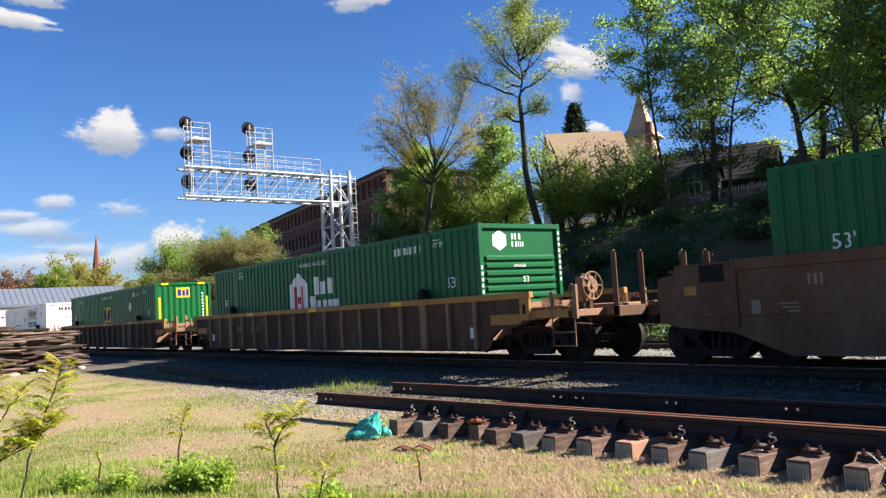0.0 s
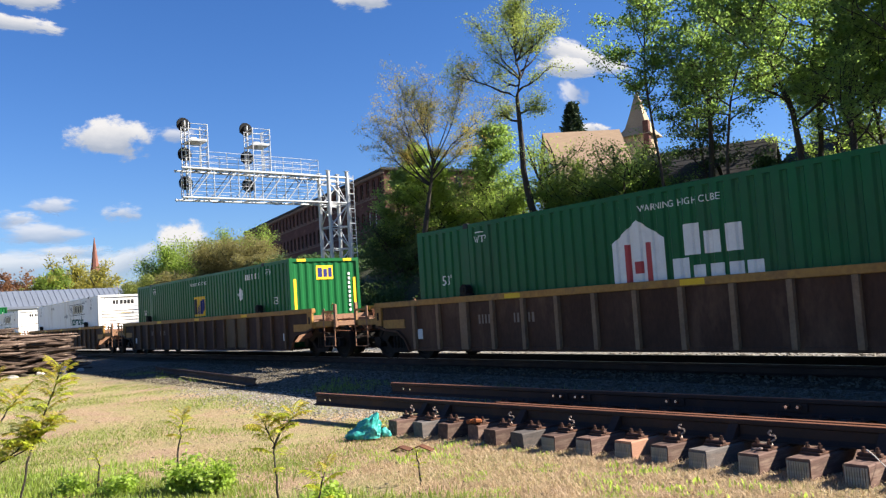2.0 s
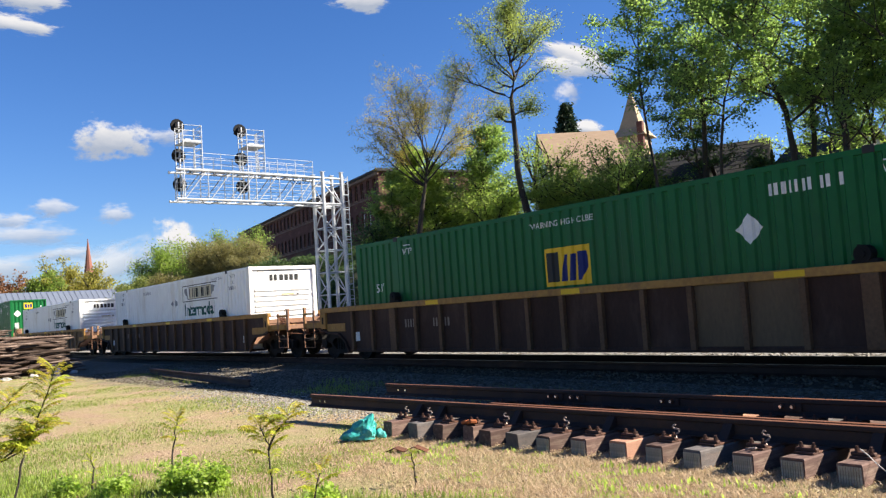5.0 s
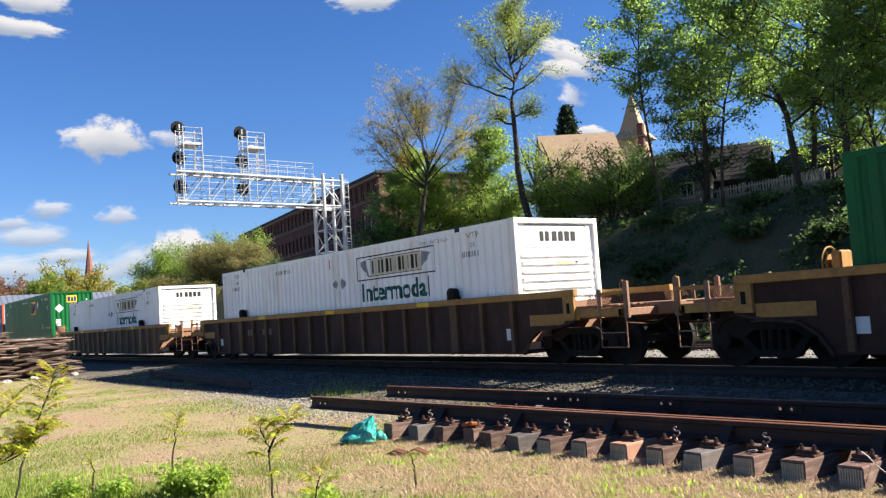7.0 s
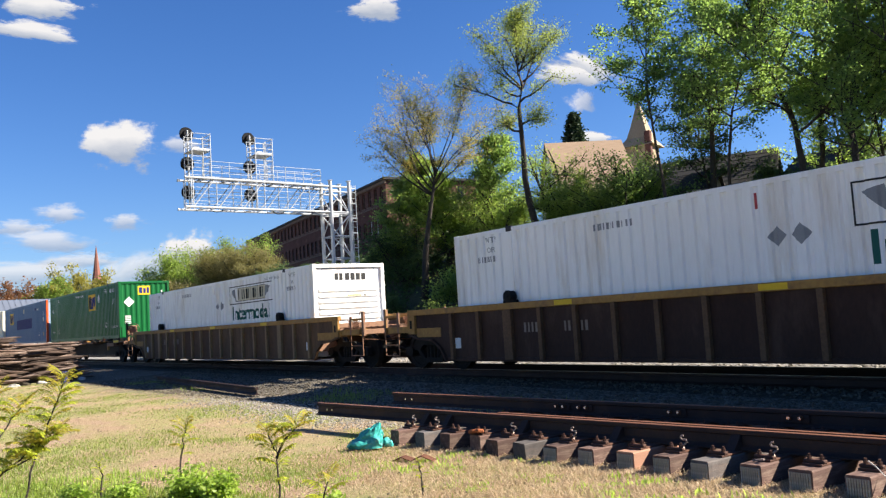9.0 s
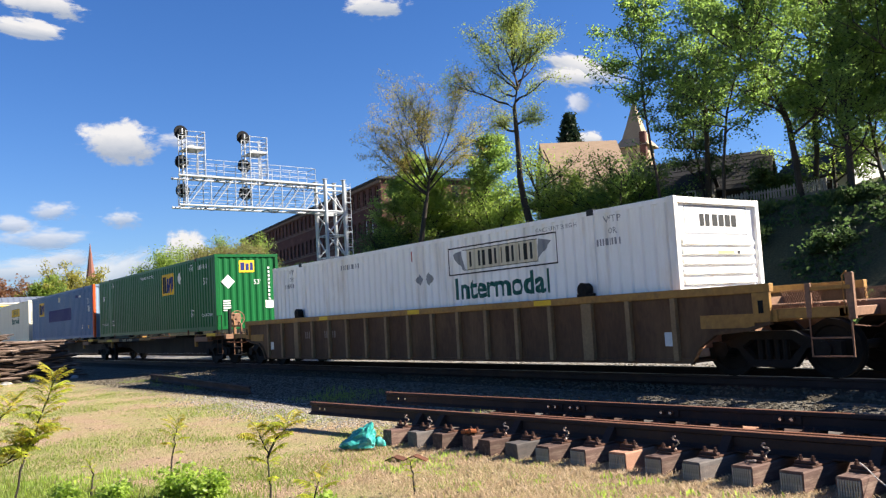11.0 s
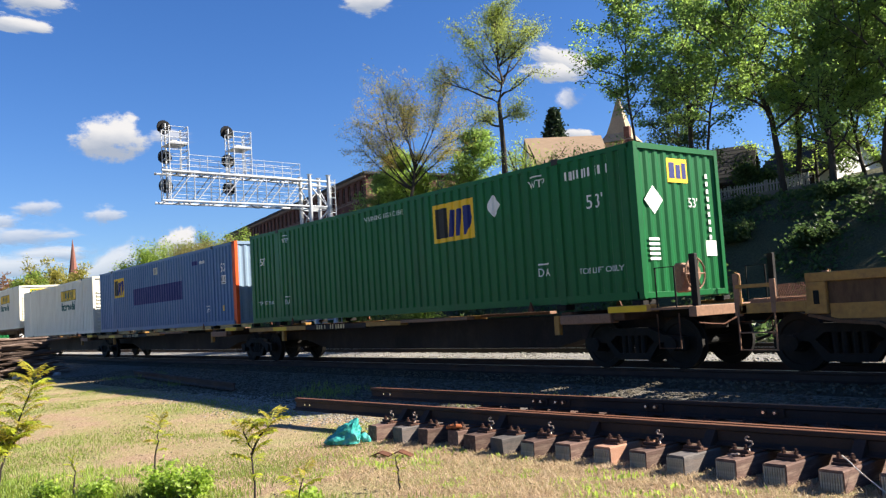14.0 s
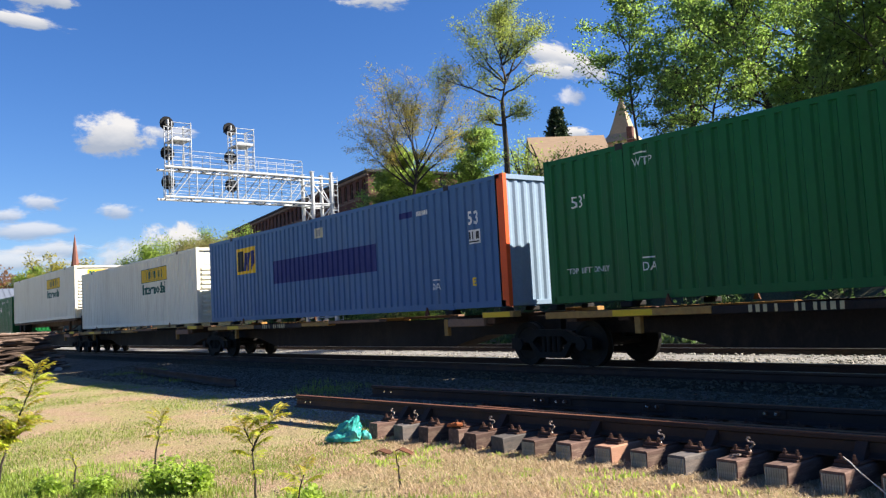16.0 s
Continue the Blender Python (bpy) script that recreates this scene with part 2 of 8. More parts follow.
def lathe(bm, profile, axis="y", seg=24):
    """A profile of (radius, along) turned round an axis."""
    rings = []
    for r, w in profile:
        ring = []
        for i in range(seg):
            u, v = r * math.cos(math.tau * i / seg), r * math.sin(math.tau * i / seg)
            ring.append(bm.verts.new({"x": (w, u, v), "y": (u, w, v), "z": (u, v, w)}[axis]))
        rings.append(ring)
    for a, b in zip(rings, rings[1:]):
        for i in range(seg):
            bm.faces.new((a[i], a[(i + 1) % seg], b[(i + 1) % seg], b[i]))
    bm.faces.new(rings[0][::-1]), bm.faces.new(rings[-1])
    return bm


def smooth_step(a, b, x):
    t = min(1, max(0, (x - a) / (b - a)))
    return t * t * (3 - 2 * t)


# ---- ground ----
def ground_z(x, y):
    z = 0.06 * noise.noise((x * 0.15, y * 0.15, 0.3)) * smooth_step(12, 8, y)
    z -= 0.035 * smooth_step(4.6, 5.8, y) * smooth_step(9.0, 8.0, y) * smooth_step(-11, -9, x)
    z += 0.12 * smooth_step(8.6, 10.9, y) - 0.12 * smooth_step(14.5, 16, y) - 0.1 * smooth_step(19.6, 22, y)
    hill = 5.8 * smooth_step(24, 36, y) + 0.95 * smooth_step(36, 41.5, y) + 2.6 * smooth_step(40, 60, y) + 3 * smooth_step(60, 110, y)
    hill += 0.5 * noise.noise((x * 0.12, y * 0.12, 4)) * smooth_step(23, 28, y)
    return z + hill * smooth_step(-170, -135, x)


def ground_mesh():
    xs = list(np.concatenate([np.linspace(-3000, -250, 12), np.linspace(-200, -50, 40), np.linspace(-48, 14, 125), np.linspace(18, 60, 12), np.linspace(100, 3000, 10)]))
    ys = list(np.concatenate([np.linspace(-3000, -40, 12), np.linspace(-30, 0, 11), np.linspace(0.5, 12, 40), np.linspace(13, 60, 60), np.linspace(65, 130, 14), np.linspace(180, 3000, 12)]))
    verts = [(x, y, ground_z(x, y)) for y in ys for x in xs]
    nx = len(xs)
    faces = [(j * nx + i, j * nx + i + 1, (j + 1) * nx + i + 1, (j + 1) * nx + i) for j in range(len(ys) - 1) for i in range(nx - 1)]
    me = bpy.data.meshes.new("ground")
    me.from_pydata(verts, [], faces)
    me.polygons.foreach_set("use_smooth", [True] * len(me.polygons))
    return me


def ground_material():
    """Dry straw, green turf and grey gravel in patches; leaf litter and undergrowth on the hillside."""
    m = bpy.data.materials.new("straw_turf_and_gravel")
    m.use_nodes = True
    nt, n = m.node_tree, m.node_tree.nodes
    link, bsdf = nt.links.new, n["Principled BSDF"]
    pos = n.new("ShaderNodeNewGeometry").outputs["Position"]

    def tex(scale, detail=6, rough=0.6, vec=pos):
        t = n.new("ShaderNodeTexNoise")
        t.inputs["Scale"].default_value, t.inputs["Detail"].default_value, t.inputs["Roughness"].default_value = scale, detail, rough
        link(vec, t.inputs["Vector"])
        return t.outputs["Fac"]

    def ramp(fac, stops):
        r = n.new("ShaderNodeValToRGB")
        while len(r.color_ramp.elements) < len(stops):
            r.color_ramp.elements.new(0.5)
        for e, (p, c) in zip(r.color_ramp.elements, stops):
            e.position, e.color = p, (*c, 1)
        link(fac, r.inputs[0])
        return r.outputs[0]

    def mix(fac, a, b):
        x = n.new("ShaderNodeMix")
        x.data_type = "RGBA"
        link(fac, x.inputs[0]), link(a, x.inputs[6]), link(b, x.inputs[7])
        return x.outputs[2]

    fine, coarse = tex(38, 8, 0.75), tex(0.62, 6, 0.62)
    straw = ramp(fine, ((0.34, (0.092, 0.058, 0.036)), (0.5, (0.35, 0.238, 0.150)), (0.66, (0.55, 0.41, 0.275))))
    turf = ramp(tex(30, 8, 0.75), ((0.3, (0.10, 0.125, 0.028)), (0.5, (0.25, 0.275, 0.082)), (0.7, (0.42, 0.395, 0.18))))
    vor = n.new("ShaderNodeTexVoronoi")
    vor.inputs["Scale"].default_value = 22
    link(pos, vor.inputs["Vector"])
    # gravel by the line, darkened to deepen the train's shadow on it
    stone = ramp(vor.outputs["Color"], ((0.2, (0.06, 0.053, 0.041)), (0.5, (0.115, 0.101, 0.078)), (0.8, (0.20, 0.178, 0.14))))
    litter = ramp(tex(14, 8, 0.7), ((0.3, (0.022, 0.022, 0.013)), (0.55, (0.07, 0.072, 0.036)), (0.75, (0.13, 0.12, 0.065))))
    patch = ramp(coarse, ((0.41, (0, 0, 0)), (0.63, (0.85, 0.85, 0.85))))
    lush = ramp(coarse, ((0.38, (0, 0, 0)), (0.60, (0.80, 0.80, 0.80))))
    sep = n.new("ShaderNodeSeparateXYZ")
    link(pos, sep.inputs[0])

    def band(axis, a, b, jitter):
        add = n.new("ShaderNodeMath")
        add.operation = "MULTIPLY_ADD"
        add.inputs[1].default_value = jitter
        link(tex(0.9, 5), add.inputs[0]), link(sep.outputs[axis], add.inputs[2])
        mr = n.new("ShaderNodeMapRange")
        mr.inputs[1].default_value, mr.inputs[2].default_value = a + jitter / 2, b + jitter / 2
        link(add.outputs[0], mr.inputs[0])
        return mr.outputs[0]

    c = mix(mix(band(0, -9.0, -13.0, 2.0), patch, lush), straw, turf)
    c = mix(band(1, 6.5, 8.2, 3.4), c, stone)
    c = mix(band(1, 21, 23, 2), c, litter)
    link(c, bsdf.inputs["Base Color"])
    bsdf.inputs["Roughness"].default_value = 0.95
    bsdf.inputs["Specular IOR Level"].default_value = 0.2
    b = n.new("ShaderNodeBump")
    b.inputs["Strength"].default_value, b.inputs["Distance"].default_value = 0.9, 0.05
    link(fine, b.inputs["Height"]), link(b.outputs[0], bsdf.inputs["Normal"])
    return m


GROUND = ground_material()
ground = new("ground", ground_mesh())
ground.data.materials.append(GROUND)
tagged(ground, "dry straw and patchy green turf giving way to gravel by the tracks", "ground", kind="structure")


# ---- railway ----
def rail_outline(s=1.0):
    """Flat-bottomed rail, 186 mm high, as (across, up)."""
    half = [(0.076, 0), (0.076, 0.011), (0.030, 0.027), (0.010, 0.045), (0.009, 0.13), (0.035, 0.145), (0.037, 0.175), (0.030, 0.186)]
    return [(u * s, v * s) for u, v in half] + [(-u * s, v * s) for u, v in half[::-1]]


def rail_part(parent, x0, x1, y, z, side=RAIL_SIDE, top=RAIL_TOP, label="", m=None):
    bm = prism(B(), rail_outline(), "x", x0, x1)
    bmesh.ops.translate(bm, verts=bm.verts, vec=(0, y, z))
    ob = part("rail", bm, side, parent, label, m)
    head = box(B(), x0 - 0.001, x1 + 0.001, y - 0.031, y + 0.031, z + 0.178, z + 0.1885)
    part("rail_head", head, top, ob)
    return ob


# near bed's stone, its colour lowered for the train's shadow
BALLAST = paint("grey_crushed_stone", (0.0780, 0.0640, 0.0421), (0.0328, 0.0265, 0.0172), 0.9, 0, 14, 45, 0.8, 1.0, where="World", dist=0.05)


def stone_mesh(seed, material, r=0.04):
    rnd = random.Random(seed)
    bm = B()
    bmesh.ops.create_icosphere(bm, subdivisions=1, radius=r)
    for v in bm.verts:
        v.co *= 0.7 + 0.5 * rnd.random()
        v.co.z *= 0.75
    return bm


def ballast_bed(y, z):
    bm = B()
    xs = [-600, -300, -150, -90] + [-80 + i * 0.8 for i in range(120)] + [40, 120, 600]
    prof = [(-2.45, -0.32), (-1.75, -0.14), (-1.35, -0.10), (-0.8, -0.12), (0, -0.12), (0.8, -0.12), (1.35, -0.10), (1.75, -0.14), (2.45, -0.32)]
    rows = []
    for x in xs:
        rows.append([bm.verts.new((x, y + u + 0.05 * noise.noise((x, u * 3, 1)), z - 0.07 + v + 0.03 * noise.noise((x * 1.7, u * 2, 7)))) for u, v in prof])
    for a, b in zip(rows, rows[1:]):
        for i in range(len(prof) - 1):
            bm.faces.new((a[i], b[i], b[i + 1], a[i + 1]))
    return bm


# the same stone again, raised in colour for the sunlit ground behind the train
SUNLIT_BALLAST = paint("sunlit_crushed_stone", (0.3060, 0.2925, 0.2700), (0.1440, 0.1368, 0.1278), 0.9, 0, 14, 45, 0.8, 1.0, where="World", dist=0.05)


def main_track(y, name, stone, z):
    root = thing(name, "main line track on grey stone ballast", "railway track", kind="structure")
    part("ballast", ballast_bed(y, z), stone, root, "grey crushed stone ballast", smooth=True)
    for s in (-0.7525, 0.7525):
        rail_part(root, -600, 300, y + s, z - 0.186, RAIL_SIDE, RAIL_SHINE)
    sleeper = mesh_of(box(B(), -0.115, 0.115, -1.3, 1.3, -0.17, 0.0, 0.012), "tie", TIMBER)
    for i in range(150):
        part("tie", sleeper, TIMBER, root, at=pose(-70 + i * 0.54, y, z - 0.19, 0, 0, random.uniform(-0.6, 0.6)))
    return root


TIMBER = paint("creosoted_timber", (0.095, 0.066, 0.05), (0.04, 0.03, 0.026), 0.85, 0, 2.5, 30, 0.7, 0.5, (1, 8, 8), (0.17, 0.13, 0.10), 0.35, 3, tint=0.3)
# shaded copy of the stone on the near track, sunlit copy on the far one
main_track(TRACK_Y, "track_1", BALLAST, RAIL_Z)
main_track(TRACK_2_Y, "track_2", SUNLIT_BALLAST, RAIL_Z - 0.02)


def gravel_bank():
    """The gravel heaped between the two tracks, its colour paled for full sun."""
    bm = B()
    xs = [-600, -300, -150, -90] + [-80 + i * 0.5 for i in range(190)] + [40, 120, 600]
    prof = [(14.35, 0.05), (14.75, 0.22), (15.1, 0.255), (15.7, 0.27), (16.3, 0.275), (16.9, 0.25), (17.5, 0.2), (17.8, 0.05)]
    rows = [[bm.verts.new((x, y + 0.06 * noise.noise((x, y * 3, 1)), z + 0.035 * noise.noise((x * 1.3, y * 2, 5)))) for y, z in prof] for x in xs]
    for a, b in zip(rows, rows[1:]):
        for i in range(len(prof) - 1):
            bm.faces.new((a[i], b[i], b[i + 1], a[i + 1]))
    return solid("gravel_bank", bm, SUNLIT_BALLAST, "sunlit pale gravel heaped between the tracks", "gravel", kind="structure", smooth=True)


gravel_bank()



# ---- containers ----
PALE_BLUE = paint("pale_blue_container_paint", (0.20, 0.28, 0.37), (0.15, 0.22, 0.30), 0.5, 0, 0.8, 16, 0.5, 0.05)
LEN, WID, HIGH = 16.15, 2.59, 2.896
PITCH, DEEP = 0.286, 0.038


def wave(x):
    """How far the corrugated side lies behind its outer plane at x."""
    u = (x / PITCH) % 1.0
    if u < 0.52:
        return 0.0
    if u < 0.64:
        return DEEP * (u - 0.52) / 0.12
    if u < 0.88:
        return DEEP
    return DEEP * (1.0 - u) / 0.12


def breaks(x0, x1):
    out = [x0, x1]
    for k in range(int(math.floor(x0 / PITCH)), int(math.ceil(x1 / PITCH)) + 1):
        out += [k * PITCH + PITCH * u for u in (0, 0.52, 0.64, 0.88)]
    return sorted({round(v, 4) for v in out if x0 <= v <= x1})


def corrugated(x0, x1, y, z0, z1, sign):
    bm = B()
    xs = breaks(x0, x1)
    lo = [bm.verts.new((x, y + sign * wave(x), z0)) for x in xs]
    hi = [bm.verts.new((x, y + sign * wave(x), z1)) for x in xs]
    for i in range(len(xs) - 1):
        bm.faces.new((lo[i], lo[i + 1], hi[i + 1], hi[i]))
    return bm


def text_mesh(words, size, name, spacing=1.0, bold=0.0):
    cu = bpy.data.curves.new(name, "FONT")
    cu.body, cu.size, cu.space_character, cu.offset = words, size, spacing, bold
    cu.resolution_u = 3
    ob = bpy.data.objects.new(name, cu)
    scene.collection.objects.link(ob)
    me = bpy.data.meshes.new_from_object(ob.evaluated_get(bpy.context.evaluated_depsgraph_get()))
    bpy.data.objects.remove(ob)
    bpy.data.curves.remove(cu)
    bm = B()
    bm.from_mesh(me)
    bpy.data.meshes.remove(me)
    return bm


def letters(parent, bm, material, axis, label):
    """A word laid flat, split where its letters part along an axis, each letter a part of its own."""
    bm.verts.ensure_lookup_table()
    seen, spans = set(), []
    for v in bm.verts:
        if v in seen:
            continue
        todo, isle = [v], set()
        while todo:
            q = todo.pop()
            if q not in isle:
                isle.add(q)
                todo += [e.other_vert(q) for e in q.link_edges]
        seen |= isle
        u = [q.co[axis] for q in isle]
        spans.append([min(u), max(u), isle])
    spans.sort(key=lambda k: k[0])
    joined = []
    for lo, hi, isle in spans:
        if joined and lo < joined[-1][1] - 0.3 * min(hi - lo, joined[-1][1] - joined[-1][0]):
            joined[-1][1] = max(hi, joined[-1][1])
            joined[-1][2] |= isle
        else:
            joined.append([lo, hi, isle])
    for lo, hi, isle in joined:
        one, at = B(), {}
        for f in bm.faces:
            if f.verts[0] in isle:
                one.faces.new([at[v] if v in at else at.setdefault(v, one.verts.new(v.co)) for v in f.verts])
        part("letter", one, material, parent, label)
    bm.free()


def on_side(parent, bm, x, z, material, name="lettering", label=""):
    """Flat marks in x and y laid on the near side of a container, following its corrugation. x, z: their lower left corner."""
    bmesh.ops.translate(bm, verts=bm.verts, vec=(x, z, 0))
    a, b = min(v.co.x for v in bm.verts), max(v.co.x for v in bm.verts)
    for cut in breaks(a, b)[1:-1]:
        bmesh.ops.bisect_plane(bm, geom=bm.verts[:] + bm.edges[:] + bm.faces[:], plane_co=(cut, 0, 0), plane_no=(1, 0, 0))
    for v in bm.verts:
        v.co = (v.co.x, -WID / 2 + wave(v.co.x) - 0.004 - v.co.z, v.co.y)
    return letters(parent, bm, material, 0, label) if name == "lettering" else part(name, bm, material, parent, label)


def on_end(parent, bm, y, z, material, name="lettering", x=None):
    """Flat marks laid on the front end, a little proud of its ribs. y, z: their lower corner, as read from the front."""
    bmesh.ops.translate(bm, verts=bm.verts, vec=(y, z, 0))
    for v in bm.verts:
        v.co = ((LEN / 2 - 0.026 if x is None else x) + v.co.z, v.co.x, v.co.y)
    return letters(parent, bm, material, 1, "") if name == "lettering" else part(name, bm, material, parent)


def flat(*rects):
    """Rectangles (x0, x1, y0, y1) in one plane."""
    bm = B()
    for x0, x1, y0, y1 in rects:
        bm.faces.new([bm.verts.new(p) for p in ((x0, y0, 0), (x1, y0, 0), (x1, y1, 0), (x0, y1, 0))])
    return bm


def shape(*outlines):
    bm = B()
    for o in outlines:
        bm.faces.new([bm.verts.new((u, v, 0)) for u, v in o])
    return bm


def bars(n, size, seed, gap=0.35):
    """A row of plain bars in place of letters that are not to be read."""
    return flat(*bar_rects(n, size, seed, gap))


def bar_rects(n, size, seed, gap=0.35):
    rnd = random.Random(seed)
    rects, x = [], 0
    for i in range(n):
        w = size * rnd.uniform(0.24, 0.42)
        rects.append((x, x + w, 0, size))
        x += w + size * gap * (0.85 if rnd.random() < 0.8 else 1.8)
    return rects


def blocks_on_side(parent, rects, x, z, material, name="letter_block", lift=0.0):
    """Each rectangle a part of its own on the near side."""
    for r in rects:
        bm = flat(r)
        if lift:
            bmesh.ops.translate(bm, verts=bm.verts, vec=(0, 0, lift))
        on_side(parent, bm, x, z, material, name)


def diamond(s):
    return shape(((0, -s), (s, 0), (0, s), (-s, 0)))


def container(name, label, material, front="ribs", posts=True, end_material=None, edge=None, group="containers on the train"):
    """A 53-foot corrugated container; its origin is the middle of its floor."""
    c = thing(name, label, "shipping container", group=group)
    h, w = LEN / 2, WID / 2
    lift = 6.096
    sides = [(-h + 0.16, -lift - 0.07), (-lift + 0.07, lift - 0.07), (lift + 0.07, h - 0.16)]
    for s in (-1, 1):
        for x0, x1 in sides:
            part("side_panel", corrugated(x0, x1, s * w, 0.16, HIGH - 0.11, -s), material, c)
        part("bottom_rail", box(B(), -h + 0.1, h - 0.1, min(s * w, s * (w - 0.09)), max(s * w, s * (w - 0.09)), 0.02, 0.165, 0.006), material, c)
        part("top_rail", box(B(), -h + 0.1, h - 0.1, min(s * w, s * (w - 0.07)), max(s * w, s * (w - 0.07)), HIGH - 0.115, HIGH - 0.02, 0.006), material, c)
        for x in (-lift, lift):
            bm = box(B(), x - 0.075, x + 0.075, s * (w - 0.03) - 0.035, s * (w - 0.03) + 0.035, 0.0, HIGH, 0.006)
            part("lifting_post", bm, material, c)
            for z in (0.055, HIGH - 0.055):
                part("corner_casting", box(B(), x - 0.09, x + 0.09, s * (w - 0.028) - 0.04, s * (w - 0.028) + 0.04, z - 0.06, z + 0.06, 0.008), INK_BLACK if s < 0 and z > 1 else material, c)
        for e in (-1, 1):
            mat = edge if edge and e > 0 else material
            pw = 0.13 if edge and e > 0 else 0.08
            part("corner_post", box(B(), e * (h - pw) - pw, e * (h - pw) + pw, s * (w - 0.06) - 0.06, s * (w - 0.06) + 0.06, 0.02, HIGH - 0.01, 0.008), mat, c)
    part("roof", box(B(), -h + 0.05, h - 0.05, -w + 0.05, w - 0.05, HIGH - 0.06, HIGH - 0.015), material, c)
    part("floor", box(B(), -h + 0.05, h - 0.05, -w + 0.05, w - 0.05, 0.03, 0.12), BLACK_STEEL, c)
    em = end_material or material
    for e in (-1, 1):
        x = e * (h - 0.03)
        bm = B()
        if e > 0 and front == "ribs":
            # flat panel over a stack of pressed horizontal ribs
            for za, zb in ((HIGH - 0.13, HIGH - 0.02), (0.03, 0.14)):
                part("end_frame", box(B(), x - 0.02, x + 0.03, -w + 0.1, w - 0.1, za, zb, 0.006), em, c)
            box(bm, x - 0.05, x - 0.032, -w + 0.1, w - 0.1, 0.1, HIGH - 0.1)
            part("end_panel", bm, em, c)
            for i in range(11):
                z = 0.24 + i * 0.178
                r = prism(B(), ((x - 0.032, z), (x + 0.02, z + 0.012), (x + 0.02, z + 0.075), (x - 0.032, z + 0.122)), "y", -w + 0.22, w - 0.22)
                part("rib", r, em, c)
        elif e > 0:
            ys = [-w + 0.12 + i * (WID - 0.24) / 36 for i in range(37)]
            prof = [(y, x - (0.026 if (i // 2) % 2 else 0.0)) for i, y in enumerate(ys)]
            lo = [bm.verts.new((d, y, 0.13)) for y, d in prof]
            hi = [bm.verts.new((d, y, HIGH - 0.12)) for y, d in prof]
            for i in range(len(prof) - 1):
                bm.faces.new((lo[i], lo[i + 1], hi[i + 1], hi[i]))
            part("end_panel", bm, em, c)
            for za, zb in ((HIGH - 0.13, HIGH - 0.02), (0.03, 0.14)):
                part("end_frame", box(B(), x - 0.05, x + 0.03, -w + 0.1, w - 0.1, za, zb, 0.006), em, c)
        else:
            for s in (-1, 1):
                part("door", box(B(), x - 0.02, x + 0.02, min(s * 0.02, s * (w - 0.1)), max(s * 0.02, s * (w - 0.1)), 0.1, HIGH - 0.1, 0.01), material, c)
                for k in (0.35, 0.85):
                    part("lock_bar", tube(B(), (x - 0.04, s * k, 0.1), (x - 0.04, s * k, HIGH - 0.1), 0.02, seg=6), SIGNAL_GREY, c)
    return c


def emp_marks(c, x, z, s, seed):
    """The maker's yellow panel with plain dark shapes."""
    on_side(c, flat((0, 1.5 * s, 0, 0.9 * s)), x, z, YELLOW, "logo_panel", "yellow logo panel with dark shapes")
    blocks_on_side(c, [(0.1 * s, 0.5 * s, 0.1 * s, 0.8 * s)], x, z, INK_BLACK, "logo_shape", 0.004)
    for o in (((0.56, 0.1), (0.72, 0.1), (0.80, 0.72), (0.66, 0.72)), ((0.82, 0.1), (0.98, 0.1), (1.04, 0.72), (0.90, 0.72)), ((1.1, 0.1), (1.2, 0.1), (1.44, 0.46), (1.36, 0.76), (1.12, 0.76))):
        bm = shape([(u * s, v * s) for u, v in o])
        bmesh.ops.translate(bm, verts=bm.verts, vec=(0, 0, 0.004))
        on_side(c, bm, x, z, INK_NAVY, "logo_shape")


BOARD_CREAM = paint("faded_cream_board", (0.62, 0.57, 0.42), (0.52, 0.47, 0.34), 0.6, 0, 3, 30, 0.5, 0.03)


